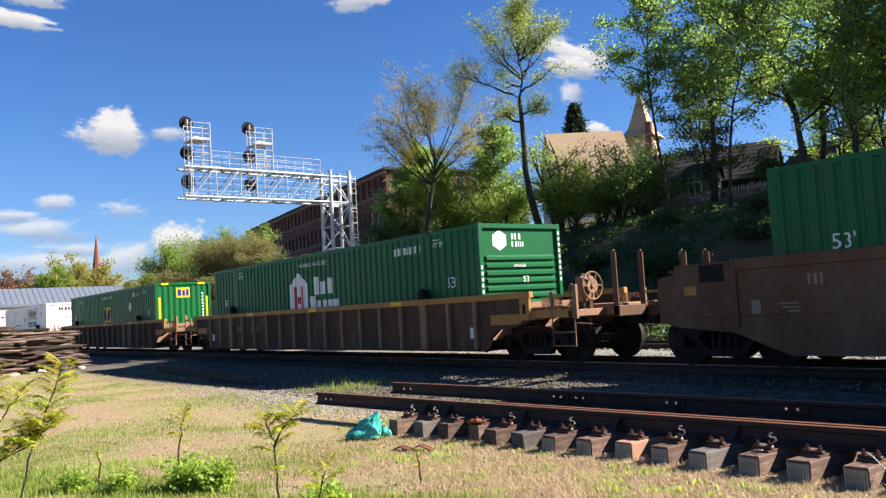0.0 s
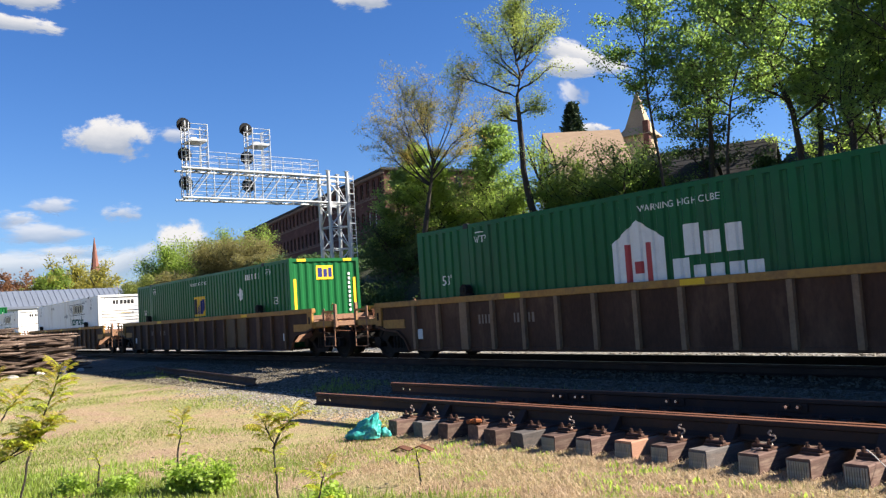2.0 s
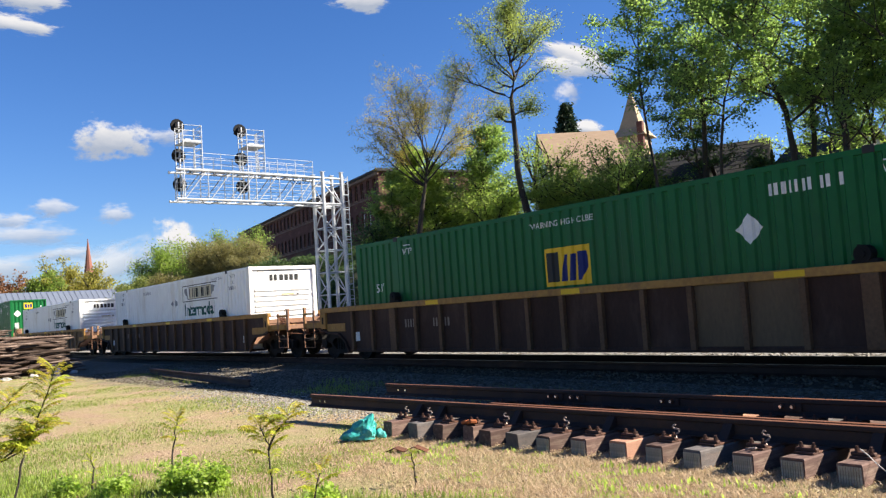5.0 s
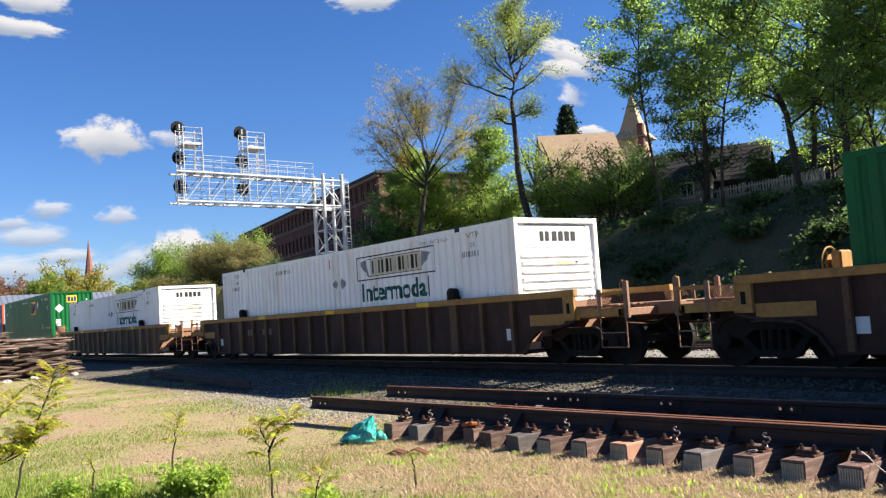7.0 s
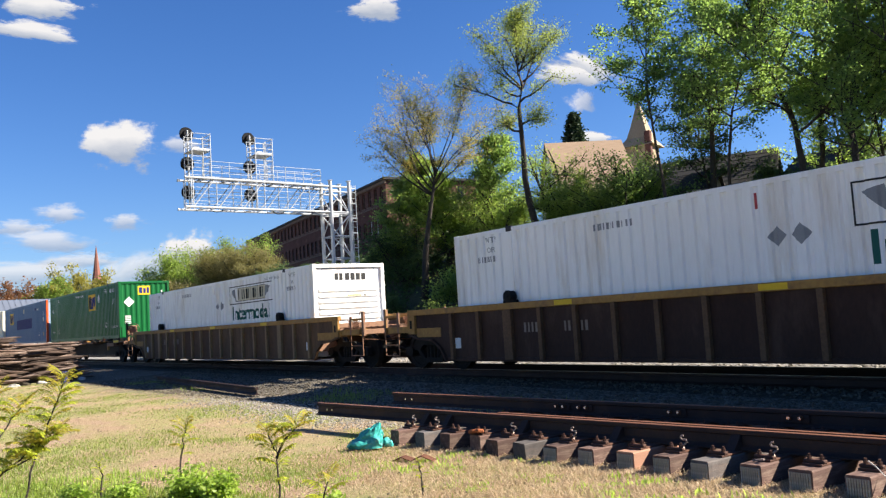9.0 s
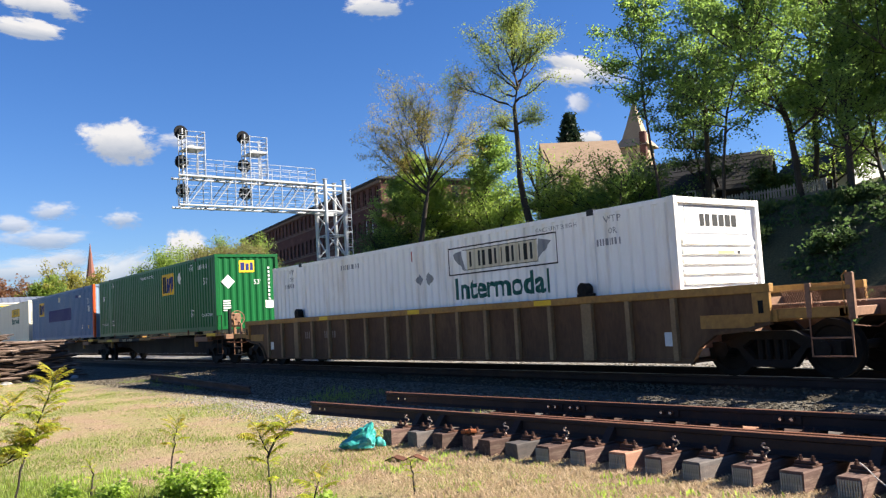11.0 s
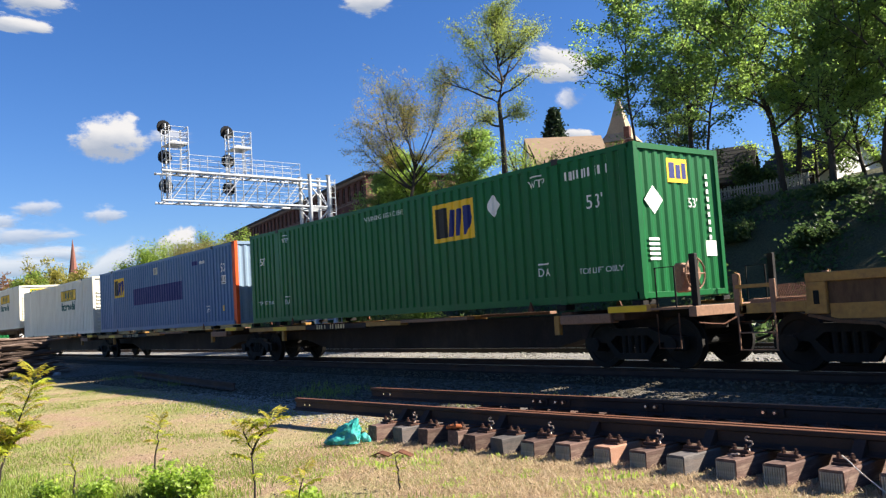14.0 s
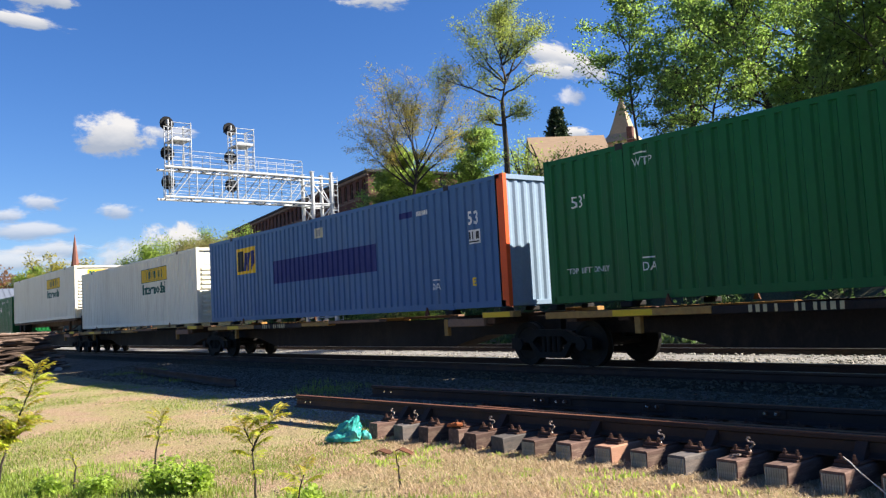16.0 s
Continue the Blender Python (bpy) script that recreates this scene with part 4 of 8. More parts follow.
            part("hand_iron", sweep(B(), [(e * (h + 2.95), s * 1.45, 0.95), (e * (h + 2.95), s * 1.45, 1.50), (e * (h + 3.02), s * 1.45, 1.56)], 0.012), CAR_YELLOW, car)
            # open mesh guard behind the end of the chord
            guard = B()
            for k in range(15):
                u = h + 1.82 + k * 0.04
                bar(guard, (e * u, s * 1.2, 1.06), (e * (u + 0.14), s * 1.2, 1.33), 0.011, 0.006)
                bar(guard, (e * (u + 0.14), s * 1.2, 1.06), (e * u, s * 1.2, 1.33), 0.011, 0.006)
            part("mesh_guard", guard, RUST, car)
            part("step", sweep(B(), [(e * (h + 2.40), s * 1.44, 0.95), (e * (h + 2.40), s * 1.44, 0.33), (e * (h + 3.03), s * 1.44, 0.33), (e * (h + 3.03), s * 1.44, 0.95)], 0.017), SUNLIT_RUST, car)
            part("step", sweep(B(), [(e * (h + 2.40), s * 1.44, 0.60), (e * (h + 3.03), s * 1.44, 0.60)], 0.014), SUNLIT_RUST, car)
        part("air_hose", sweep(B(), [(e * (h + 3.0), -0.35, 0.75), (e * (h + 3.2), -0.33, 0.5), (e * (h + 3.45), -0.3, 0.42)], 0.025), BLACK_STEEL, car)
        part("uncoupling_lever", sweep(B(), [(e * (h + 3.04), -1.4, 0.78), (e * (h + 3.04), -0.7, 0.72), (e * (h + 3.1), -0.3, 0.86)], 0.012), RUST, car)
        coupler(car, e * (h + 2.9), e, 0.83)
        truck(car, e * (h + 1.49))
    if front_brake:
        brake_wheel(car, h + 3.02, -0.87, 1.50, 1, SUNLIT_RUST)
        part("brake_rod", tube(B(), (h + 2.9, -0.87, 0.6), (h + 2.9, -0.87, 1.3), 0.02, seg=6), RUST, car)
        part("brake_stand", box(B(), h + 2.72, h + 2.88, -1.02, -0.72, 0.9, 1.75, 0.02), CAR_BROWN, car)
    if rear_brake:
        brake_wheel(car, -h - 1.5, 0.9, 1.6, -1, CAR_YELLOW)
    return car


STENCIL = paint("worn_pale_stencil", (0.26, 0.21, 0.17), (0.19, 0.14, 0.11), 0.7, 0, 6, 40, 0.6, 0.05)


def smooth_well_car(label):
    """A well car with smooth plated sides that slope up over the trucks."""
    car = thing("well_car", label, "rail car", group="well cars of the train")
    h = LEN / 2
    bot, top = 0.19, 1.71
    full, tip = h - 0.28, h + 2.17
    for s in (-1, 1):
        y0, y1 = sorted((s * 1.44, s * 1.47))
        rise = [(full, bot), (full + 0.97, 0.55), (tip - 0.32, 0.66), (tip, 0.76), (tip, 1.46), (tip - 0.06, 1.52), (tip - 0.34, 1.55), (tip - 0.40, top)]
        pts = [*rise, *[(-u, w) for u, w in rise[::-1]]]
        part("side_wall", prism(B(), pts, "y", y0, y1), CAR_RUST, car, "rust-brown plated side with stencils")
        ya, yb = sorted((s * 1.42, s * 1.50))
        part("top_chord", box(B(), -h - 0.6, h + 0.6, ya, yb, top - 0.16, top + 0.03, 0.012), CAR_RUST, car)
        for x, z, a, b in ((-7.44, 1.26, 0.05, 0.16), (-7.34, 1.26, 0.05, 0.16), (-7.24, 1.26, 0.04, 0.16), (-7.95, 0.98, 0.34, 0.02), (-7.9, 0.92, 0.28, 0.02), (-7.8, 0.86, 0.2, 0.02), (-7.72, 0.80, 0.14, 0.02)):
            part("stencil", box(B(), x, x + a, s * 1.474 - 0.003, s * 1.474 + 0.003, z, z + b), STENCIL, car)
        for e in (-1, 1):
            part("hand_hold", box(B(), e * (h + 1.05) - 0.24, e * (h + 1.05) + 0.24, s * 1.474 - 0.004, s * 1.474 + 0.004, 1.39, 1.68, 0.003), BLACK_STEEL, car)
            part("stiffener", box(B(), e * (h + 0.62) - 0.05, e * (h + 0.62) + 0.05, s * 1.485 - 0.02, s * 1.485 + 0.02, 0.62, top, 0.008), CAR_RUST, car)
            part("sheet_seam", box(B(), e * (h + 0.45) - 0.9, e * (h + 0.45) + 1.5, s * 1.476 - 0.006, s * 1.476 + 0.006, 0.80, 0.825), CAR_BROWN, car)
            part("tag_plate", box(B(), e * (h + 1.49) - 0.12, e * (h + 1.49) + 0.12, s * 1.474 - 0.004, s * 1.474 + 0.004, 1.19, 1.34), CAR_YELLOW, car)
            part("stencil_plate", box(B(), e * (h + 0.26) - 0.08, e * (h + 0.26) + 0.08, s * 1.474 - 0.005, s * 1.474 + 0.005, 0.84, 1.06), STENCIL, car, "worn pale stencil plate")
            # tall end posts with bent tops
            for y in (1.42, 0.66):
                part("end_post", box(B(), e * (h + 3.2) - 0.06, e * (h + 3.2) + 0.06, s * y - 0.02, s * y + 0.02, 0.9, 2.08, 0.008), CAR_RUST, car)
                part("hand_iron", sweep(B(), [(e * (h + 3.27), s * y - s * 0.03, 1.45), (e * (h + 3.27), s * y - s * 0.03, 2.08), (e * (h + 3.20), s * y - s * 0.03, 2.12)], 0.014), SUNLIT_RUST, car)
    part("well_floor", box(B(), -full, full, -1.3, 1.3, 0.205, 0.232), CAR_BROWN, car)
    for e in (-1, 1):
        part("end_deck", box(B(), min(e * (h + 0.3), e * (h + 3.2)), max(e * (h + 0.3), e * (h + 3.2)), -0.6, 0.6, 0.86, 1.08, 0.02), CAR_RUST, car)
        part("end_sill", box(B(), min(e * (h + 3.14), e * (h + 3.26)), max(e * (h + 3.14), e * (h + 3.26)), -1.44, 1.44, 0.88, 1.08, 0.01), CAR_RUST, car)
        g = B()
        for i in range(10):
            xg = e * (h + 0.8 + i * 0.13)
            box(g, xg - 0.012, xg + 0.012, -1.40, -0.6, 1.60, 1.625)
        for j in range(6):
            box(g, min(e * (h + 0.65), e * (h + 1.95)), max(e * (h + 0.65), e * (h + 1.95)), -1.40 + j * 0.14, -1.38 + j * 0.14, 1.60, 1.62)
        part("walkway_grating", g, RUST, car)
        for s in (-1, 1):
            part("grab_rail", sweep(B(), [(e * (h + 0.62), s * 1.4, 1.6), (e * (h + 0.62), s * 1.4, 1.88), (e * (h + 1.05), s * 1.4, 1.88), (e * (h + 1.05), s * 1.4, 1.6)], 0.018), CAR_RUST, car)
        coupler(car, e * (h + 2.9), e, 0.83)
        truck(car, e * (h + 1.2))
    return car


CAR_DARK = paint("dark_grimy_car_steel", (0.0315, 0.0210, 0.0168), (0.0154, 0.0112, 0.0098), 0.75, 0, 1.2, 22, 0.6, 0.12, (1, 1, 0.6), (0.07, 0.045, 0.03), 0.3, 1.5)


def spine_car(label, front=True, brake=False):
    """One platform of a spine car: a deep centre beam with cross arms and deck plates."""
    car = thing("spine_car", label, "rail car", group="spine car platforms of the train")
    h = LEN / 2
    bm = prism(B(), [(-h - 0.55, 0.62), (-h + 1.9, 0.58), (-h + 3.2, 0.30), (h - 3.2, 0.30), (h - 1.9, 0.58), (h + 0.55, 0.62), (h + 0.55, 0.98), (-h - 0.55, 0.98)], "y", -0.36, 0.36)
    part("centre_beam", bm, CAR_DARK, car)
    for e in (-1, 1):
        for x, n in ((6.2, 2.6), (7.5, 0.5)):
            part("cross_arm", box(B(), e * x - 0.14, e * x + 0.14, -1.36, 1.36, 0.86, 1.06, 0.02), CAR_BROWN, car)
        for s in (-1, 1):
            part("pedestal", box(B(), e * 6.1 - 0.13, e * 6.1 + 0.13, s * 1.26 - 0.13, s * 1.26 + 0.13, 1.10, 1.205, 0.015), BLACK_STEEL, car)
            part("pedestal", box(B(), e * 7.95 - 0.1, e * 7.95 + 0.1, s * 1.26 - 0.12, s * 1.26 + 0.12, 1.10, 1.205, 0.015), BLACK_STEEL, car)
            part("guide", prism(B(), ((e * 5.2 - 0.06, 1.11), (e * 5.2 + 0.1, 1.11), (e * 5.2 + 0.02, 1.30)), "y", s * 1.36 - 0.02, s * 1.36 + 0.02), RUST, car)
        for s in (-1, 1):
            ya, yb = sorted((s * 1.18, s * 1.42))
            if e < 0:
                part("deck_edge", box(B(), -8.15, -4.3, ya, yb, 0.93, 1.06, 0.01), CAR_YELLOW, car, "faded yellow deck edge")
                part("deck_edge", box(B(), -4.296, -1.0, ya, yb, 0.92, 1.055, 0.01), CAR_DARK, car, "blackened deck edge with a number")
                part("deck_edge", box(B(), -0.996, 0.596, ya, yb, 0.95, 1.06, 0.01), CAR_YELLOW, car, "faded yellow deck edge")
                part("deck_edge", box(B(), 0.6, 3.2, ya, yb, 1.0, 1.07, 0.01), SUNLIT_RUST, car)
                part("yellow_mark", box(B(), -6.4, -5.5, s * 1.421 - 0.002, s * 1.421 + 0.002, 0.94, 1.05), YELLOW, car)
            else:
                part("arm_plate", box(B(), 6.06, 7.36, ya, yb, 0.82, 1.0, 0.015), SUNLIT_RUST, car)
                part("deck_edge", box(B(), 7.3, 8.3, ya, yb, 1.0, 1.125, 0.01), CAR_YELLOW, car, "faded yellow deck edge")
                part("yellow_mark", box(B(), 7.32, 8.2, s * 1.421 - 0.002, s * 1.421 + 0.002, 1.01, 1.115), YELLOW, car)
            part("hanger", box(B(), e * 5.9 - 0.07, e * 5.9 + 0.07, s * 1.3 - 0.05, s * 1.3 + 0.05, 0.62, 1.0, 0.01), CAR_YELLOW, car)
    for r in bar_rects(4, 0.2, 50):
        bm = flat(r)
        for v in bm.verts:
            v.co = (v.co.x - 3.62, -1.424, v.co.y * 0.6 + 0.935)
        part("number", bm, TAN, car)
    for r in bar_rects(6, 0.2, 51):
        bm = flat(r)
        for v in bm.verts:
            v.co = (v.co.x - 2.85, -1.424, v.co.y * 0.6 + 0.935)
        part("number", bm, TAN, car)
    truck(car, -h - 0.35)
    if front:
        truck(car, h - 0.55)
        part("end_sill", box(B(), h + 1.0, h + 1.15, -1.42, 1.42, 0.88, 1.06, 0.01), SUNLIT_RUST, car)
        part("end_deck", box(B(), h - 0.2, h + 1.1, -0.6, 0.6, 0.86, 1.06, 0.02), BLACK_STEEL, car)
        part("end_platform", box(B(), h + 0.1, h + 1.0, -1.42, -0.55, 1.02, 1.06), SUNLIT_RUST, car)
        for s in (-1, 1):
            part("post", box(B(), h + 0.95, h + 1.07, s * 1.2 - 0.05, s * 1.2 + 0.05, 0.95, 1.95, 0.012), BLACK_STEEL, car)
            part("grab_rail", sweep(B(), [(h + 0.35, s * 1.4, 1.05), (h + 0.35, s * 1.4, 1.75), (h + 0.75, s * 1.4, 1.75), (h + 0.75, s * 1.4, 1.05)], 0.018), BLACK_STEEL, car)
            part("step", sweep(B(), [(h + 0.35, s * 1.42, 0.95), (h + 0.35, s * 1.42, 0.36), (h + 0.8, s * 1.42, 0.36), (h + 0.8, s * 1.42, 0.95)], 0.016), CAR_BROWN, car)
        part("uncoupling_lever", sweep(B(), [(h + 1.18, -1.4, 0.78), (h + 1.18, -0.7, 0.72), (h + 1.25, -0.3, 0.86)], 0.015), RUST, car)
        brake_wheel(car, h + 0.75, -0.8, 1.62, 1, SUNLIT_RUST)
        coupler(car, h + 1.1, 1, 0.83)
    return car


def chassis():
    """A road chassis under a box: two long beams, cross members, landing legs and a tandem of tyres."""
    c = thing("trailer_chassis", "brown steel road chassis carrying a cream container", "trailer")
    for s in (-1, 1):
        part("beam", box(B(), -8.0, 8.0, s * 0.5 - 0.07, s * 0.5 + 0.07, 0.28, 0.6, 0.01), CAR_RUST, c)
        part("side_rail", box(B(), -8.07, 8.07, s * 1.2 - 0.05, s * 1.2 + 0.05, 0.5, 0.618, 0.01), CAR_RUST, c)
        part("landing_leg", box(B(), 5.1, 5.25, s * 0.85 - 0.07, s * 0.85 + 0.07, -0.25, 0.5, 0.01), CAR_RUST, c)
        part("leg_brace", bar(B(), (5.2, s * 0.85, -0.05), (6.4, s * 0.55, 0.4), 0.06), CAR_RUST, c)
        for x in (-6.6, -5.35):
            part("tyre", lathe(B(), [(0.28, -0.2), (0.3, -0.22), (0.3, 0.2), (0.28, 0.22)], "y", 20), BLACK_STEEL, c, at=pose(x, s * 0.98, 0.3))
    for i in range(9):
        part("cross_member", box(B(), -7.6 + i * 1.9 - 0.05, -7.6 + i * 1.9 + 0.05, -1.15, 1.15, 0.5, 0.61), CAR_RUST, c)
    return c


WELL_FLOOR, SPINE_FLOOR = 0.235, 1.205
MOVING = []


def place_moving(ob, x, z):
    ob.matrix_basis = pose(x, TRACK_Y, z)
    MOVING.append((ob, x, z))
    return ob


# ---- the train; x at the clip's start ----
MID_A, MID_B, MID_C, MID_D, MID_E = 0.62, -22.85, -46.24, -69.60, -92.98
MID_F, MID_G, MID_H, MID_I, MID_J = -114.10, -131.50, -148.98, -166.55, -183.4
place_moving(smooth_well_car("rust-brown well car with smooth plated sides"), MID_A, CAR_Z)
place_moving(well_car("brown ribbed well car with faded yellow top chord and hand brake", True, False), MID_B, CAR_Z)
place_moving(well_car("dark brown ribbed well car with tan repainted side sheets", steel=CAR_MAROON, ribs=RIB_DARK, fresh=(3, 4)), MID_C, CAR_Z)
place_moving(well_car("dark maroon-brown ribbed well car with faded yellow top chord", steel=CAR_MAROON, ribs=RIB_DARK), MID_D, CAR_Z)
place_moving(well_car("rust-streaked brown well car with rubbed tan ribs", steel=CAR_UMBER, ribs=RIB_TAN), MID_E, CAR_Z)
car_f = place_moving(spine_car("brown spine car platform with yellow deck edges"), MID_F, CAR_Z)
car_g = place_moving(spine_car("brown spine car platform with yellow deck edges", False), MID_G, CAR_Z)
place_moving(copy_thing(car_g, pose(0, 0, 0)), MID_H, CAR_Z)
place_moving(copy_thing(car_f, pose(0, 0, 0)), MID_I, CAR_Z)
place_moving(copy_thing(car_g, pose(0, 0, 0)), MID_J, CAR_Z)
place_moving(chassis(), MID_I, CAR_Z + SPINE_FLOOR)

box_a = hub_container("container", "deep green corrugated container riding in a rust-brown well car")
place_moving(box_a, MID_A, CAR_Z + WELL_FLOOR)
place_moving(copy_thing(box_a, pose(0, 0, 0)), MID_B, CAR_Z + WELL_FLOOR)
tagged(MOVING[-1][0], "deep green corrugated container with white house logo")
box_c = emp_container("container", "green corrugated container with small yellow side logo")
emp_marks(box_c, -0.66, 1.28, 0.86, 1)
on_side(box_c, diamond(0.25), 4.1, 1.93, INK_WHITE, "placard")
emp_end(box_c, False)
place_moving(box_c, MID_C, CAR_Z + WELL_FLOOR)
box_d = hunt_container("container", "white corrugated container with dark name board")
place_moving(box_d, MID_D, CAR_Z + WELL_FLOOR)
place_moving(copy_thing(box_d, pose(0, 0, 0)), MID_E, CAR_Z + WELL_FLOOR)
box_f = emp_container("container", "green corrugated container with big yellow logo panel", high=True)
emp_marks(box_f, 2.02, 1.62, 1.0, 2)
on_side(box_f, diamond(0.24), 4.18, 2.23, INK_WHITE, "placard")
emp_end(box_f, True)
place_moving(box_f, MID_F, CAR_Z + SPINE_FLOOR)
box_g = container("container", "blue corrugated container with navy stripe and orange corners", BLUE, "waves", edge=ORANGE, end_material=PALE_BLUE)
emp_marks(box_g, -5.7, 1.58, 0.98, 3)
on_side(box_g, flat((0, 6.0, 0, 0.72)), -2.98, 1.12, INK_NAVY, "navy_stripe", "navy blue painted stripe")
on_side(box_g, text_mesh("53", 0.42, "length", 1.0, 0.01), 6.80, 1.90, INK_WHITE)
on_side(box_g, flat((0, 0.44, 0, 0.31)), 6.81, 1.46, INK_WHITE, "label_plate", "white label plate")
blocks_on_side(box_g, [(0.05, 0.11, 0.1, 0.27), (0.16, 0.20, 0.1, 0.27), (0.25, 0.29, 0.1, 0.27), (0.34, 0.40, 0.1, 0.27), (0.05, 0.40, 0.03, 0.06)], 6.81, 1.46, INK_BLACK, "number", 0.004)
on_side(box_g, text_mesh("E", 0.24, "mark", 1.0, 0.012), 6.90, 0.53, YELLOW)
on_side(box_g, flat((0, 0.56, 0, 0.15)), 4.15, 2.33, INK_NAVY, "painted_patch")
blocks_on_side(box_g, bar_rects(8, 0.11, 61, 0.2), 4.89, 2.33, INK_WHITE, "number")
on_side(box_g, flat((0, 0.42, 0, 0.29)), -0.2, 2.29, PALE_LABEL, "label_plate", "faded cream label plate")
blocks_on_side(box_g, [(0.08, 0.16, 0.05, 0.24), (0.24, 0.34, 0.05, 0.24)], -0.2, 2.29, INK_GREY, "number", 0.004)
on_side(box_g, text_mesh("DA", 0.22, "mark"), 5.36, 0.50, INK_WHITE)
blocks_on_side(box_g, [(0, 0.26, 0, 0.025)], 5.38, 0.72, INK_WHITE, "overbar")
place_moving(box_g, MID_G, CAR_Z + SPINE_FLOOR)
box_h = hunt_container("container", "cream container with yellow name panel and green word", True)
place_moving(box_h, MID_H, CAR_Z + SPINE_FLOOR)
place_moving(copy_thing(box_h, pose(0, 0, 0)), MID_I, CAR_Z + SPINE_FLOOR + 0.62)
box_j = copy_thing(box_c, pose(0, 0, 0))
place_moving(box_j, MID_J, CAR_Z + SPINE_FLOOR)
box_j.scale = (1, 1, 0.89)


# ---- signal bridge ----
def signal_bridge():
    """A cantilever of aluminium lattice over both tracks, with two caged masts of three round signals each."""
    root = thing("signal_bridge", "silver lattice cantilever signal bridge with black round signals", "signal bridge", pose(-37, 20.9, 0))
    xs, ys = (-0.64, 0.35), (-0.5, 0.57)

    def rod(name, p, q, r, seg=6):
        return part(name, tube(B(), p, q, r, seg=seg), SIGNAL_GREY, root)

    for x in xs:
        for y in ys:
            rod("column_leg", (x, y, 0.0), (x, y, 8.85), 0.092, 12)
            part("leg_cap", box(B(), x - 0.11, x + 0.11, y - 0.11, y + 0.11, 8.85, 8.88, 0.008), SIGNAL_GREY, root)
    part("footing", box(B(), -1.1, 0.8, -0.95, 1.0, -0.5, 0.22, 0.04), BALLAST, root, "grey concrete footing")
    levels = [0.45 + i * 1.12 for i in range(8)]
    for i, z in enumerate(levels):
        for x in xs:
            rod("column_brace", (x, ys[0], z), (x, ys[1], z), 0.036)
        for y in ys:
            rod("column_brace", (xs[0], y, z), (xs[1], y, z), 0.032)
        if i < 7:
            a, b = (0, 1) if i % 2 else (1, 0)
            rod("column_diagonal", (xs[1], ys[a], z), (xs[1], ys[b], z + 1.12), 0.040)
            rod("column_diagonal", (xs[0], ys[b], z), (xs[0], ys[a], z + 1.12), 0.036)
            for y in ys:
                rod("column_diagonal", (xs[a], y, z), (xs[b], y, z + 1.12), 0.032)
    tip, heel = -7.62, -0.5

    def low(y):
        return 7.26 + 0.06 * (heel - y) / (heel - tip)

    def high(y):
        return 8.56 + 0.11 * (heel - y) / (heel - tip)

    for x in xs:
        for f in (low, high):
            rod("beam_chord", (x, 0.6, f(0.6)), (x, tip - 0.26, f(tip - 0.26)), 0.050, 8)
            part("chord_cap", tube(B(), (x, tip - 0.30, f(tip) + 0.004), (x, tip - 0.25, f(tip) + 0.004), 0.066, seg=8), SIGNAL_GREY, root)
    n = 6
    for x in xs:
        for i in range(n + 1):
            y = tip + i * (heel - tip) / n
            rod("beam_post", (x, y, low(y)), (x, y, high(y)), 0.022)
            if i < n:
                y2 = tip + (i + 1) * (heel - tip) / n
                rod("beam_diagonal", (x, y + 0.08, low(y)), (x, y2 - 0.06, high(y2)), 0.024)
    for i in range(n * 2):
        y, y2 = tip + i * (heel - tip) / (n * 2), tip + (i + 1) * (heel - tip) / (n * 2)
        for f in (low, high):
            rod("beam_tie", (xs[0], y, f(y)), (xs[1], y, f(y)), 0.021)
            a, b = (0, 1) if i % 2 else (1, 0)
            rod("beam_tie", (xs[a], y, f(y)), (xs[b], y2, f(y2)), 0.019)
    # open grating walkway with its handrails
    plank = mesh_of(box(B(), -0.5, 0.21, -0.12, 0.12, 0, 0.025), "walkway_plank", SIGNAL_GREY)
    for i in range(24):
        y = tip + 0.15 + i * (heel - tip) / 24
        part("walkway_plank", plank, None, root, at=pose(0, y, high(y) + 0.06))
    for x in (-0.60, 0.31):
        for up in (0.26, 0.52, 0.80):
            rod("handrail", (x, tip + 0.9, high(tip) + up), (x, -1.0, high(-1.0) + up), 0.013)
        for i in range(7):
            y = tip + 0.9 + i * (-1.9 - tip) / 6
            rod("handrail_post", (x, y, high(y)), (x, y, high(y) + 0.80), 0.014)
        for up in (0.30, 0.62, 0.92):
            rod("cable_rail", (x - 0.03, tip, low(tip) + up), (x - 0.03, -0.5, low(heel) + up), 0.012)
    for up in (0.52, 0.80):
        rod("rail_return", (-0.60, -1.0, high(-1.0) + up), (0.31, -1.0, high(-1.0) + up), 0.013)
    for y0 in (-7.54, -4.45):
        y1, top = y0 + 0.88, 10.76
        for x in xs:
            for y in (y0, y1):
                rod("mast_post", (x, y, low(y) if y == y0 else high(y)), (x, y, top), 0.024, 8)
        for z in (8.98, 9.34, 9.66, 10.22, 10.46, 10.72):
            for x in xs:
                rod("mast_rail", (x, y0, z), (x, y1, z), 0.015)
            for y in (y0, y1):
                rod("mast_rail", (xs[0], y, z), (xs[1], y, z), 0.015)
        part("mast_platform", box(B(), xs[0], xs[1], y0, y1, 9.92, 9.97, 0.01), SIGNAL_GREY, root)
        part("toe_board", box(B(), xs[1] - 0.012, xs[1] + 0.012, y0 + 0.03, y1 - 0.03, 9.97, 10.04), SIGNAL_GREY, root)
        for x, y in ((0.1, y0 + 0.6), (-0.2, y0 + 0.74)):
            rod("mast_pipe", (x, y, high(y)), (x, y, 10.62), 0.018)
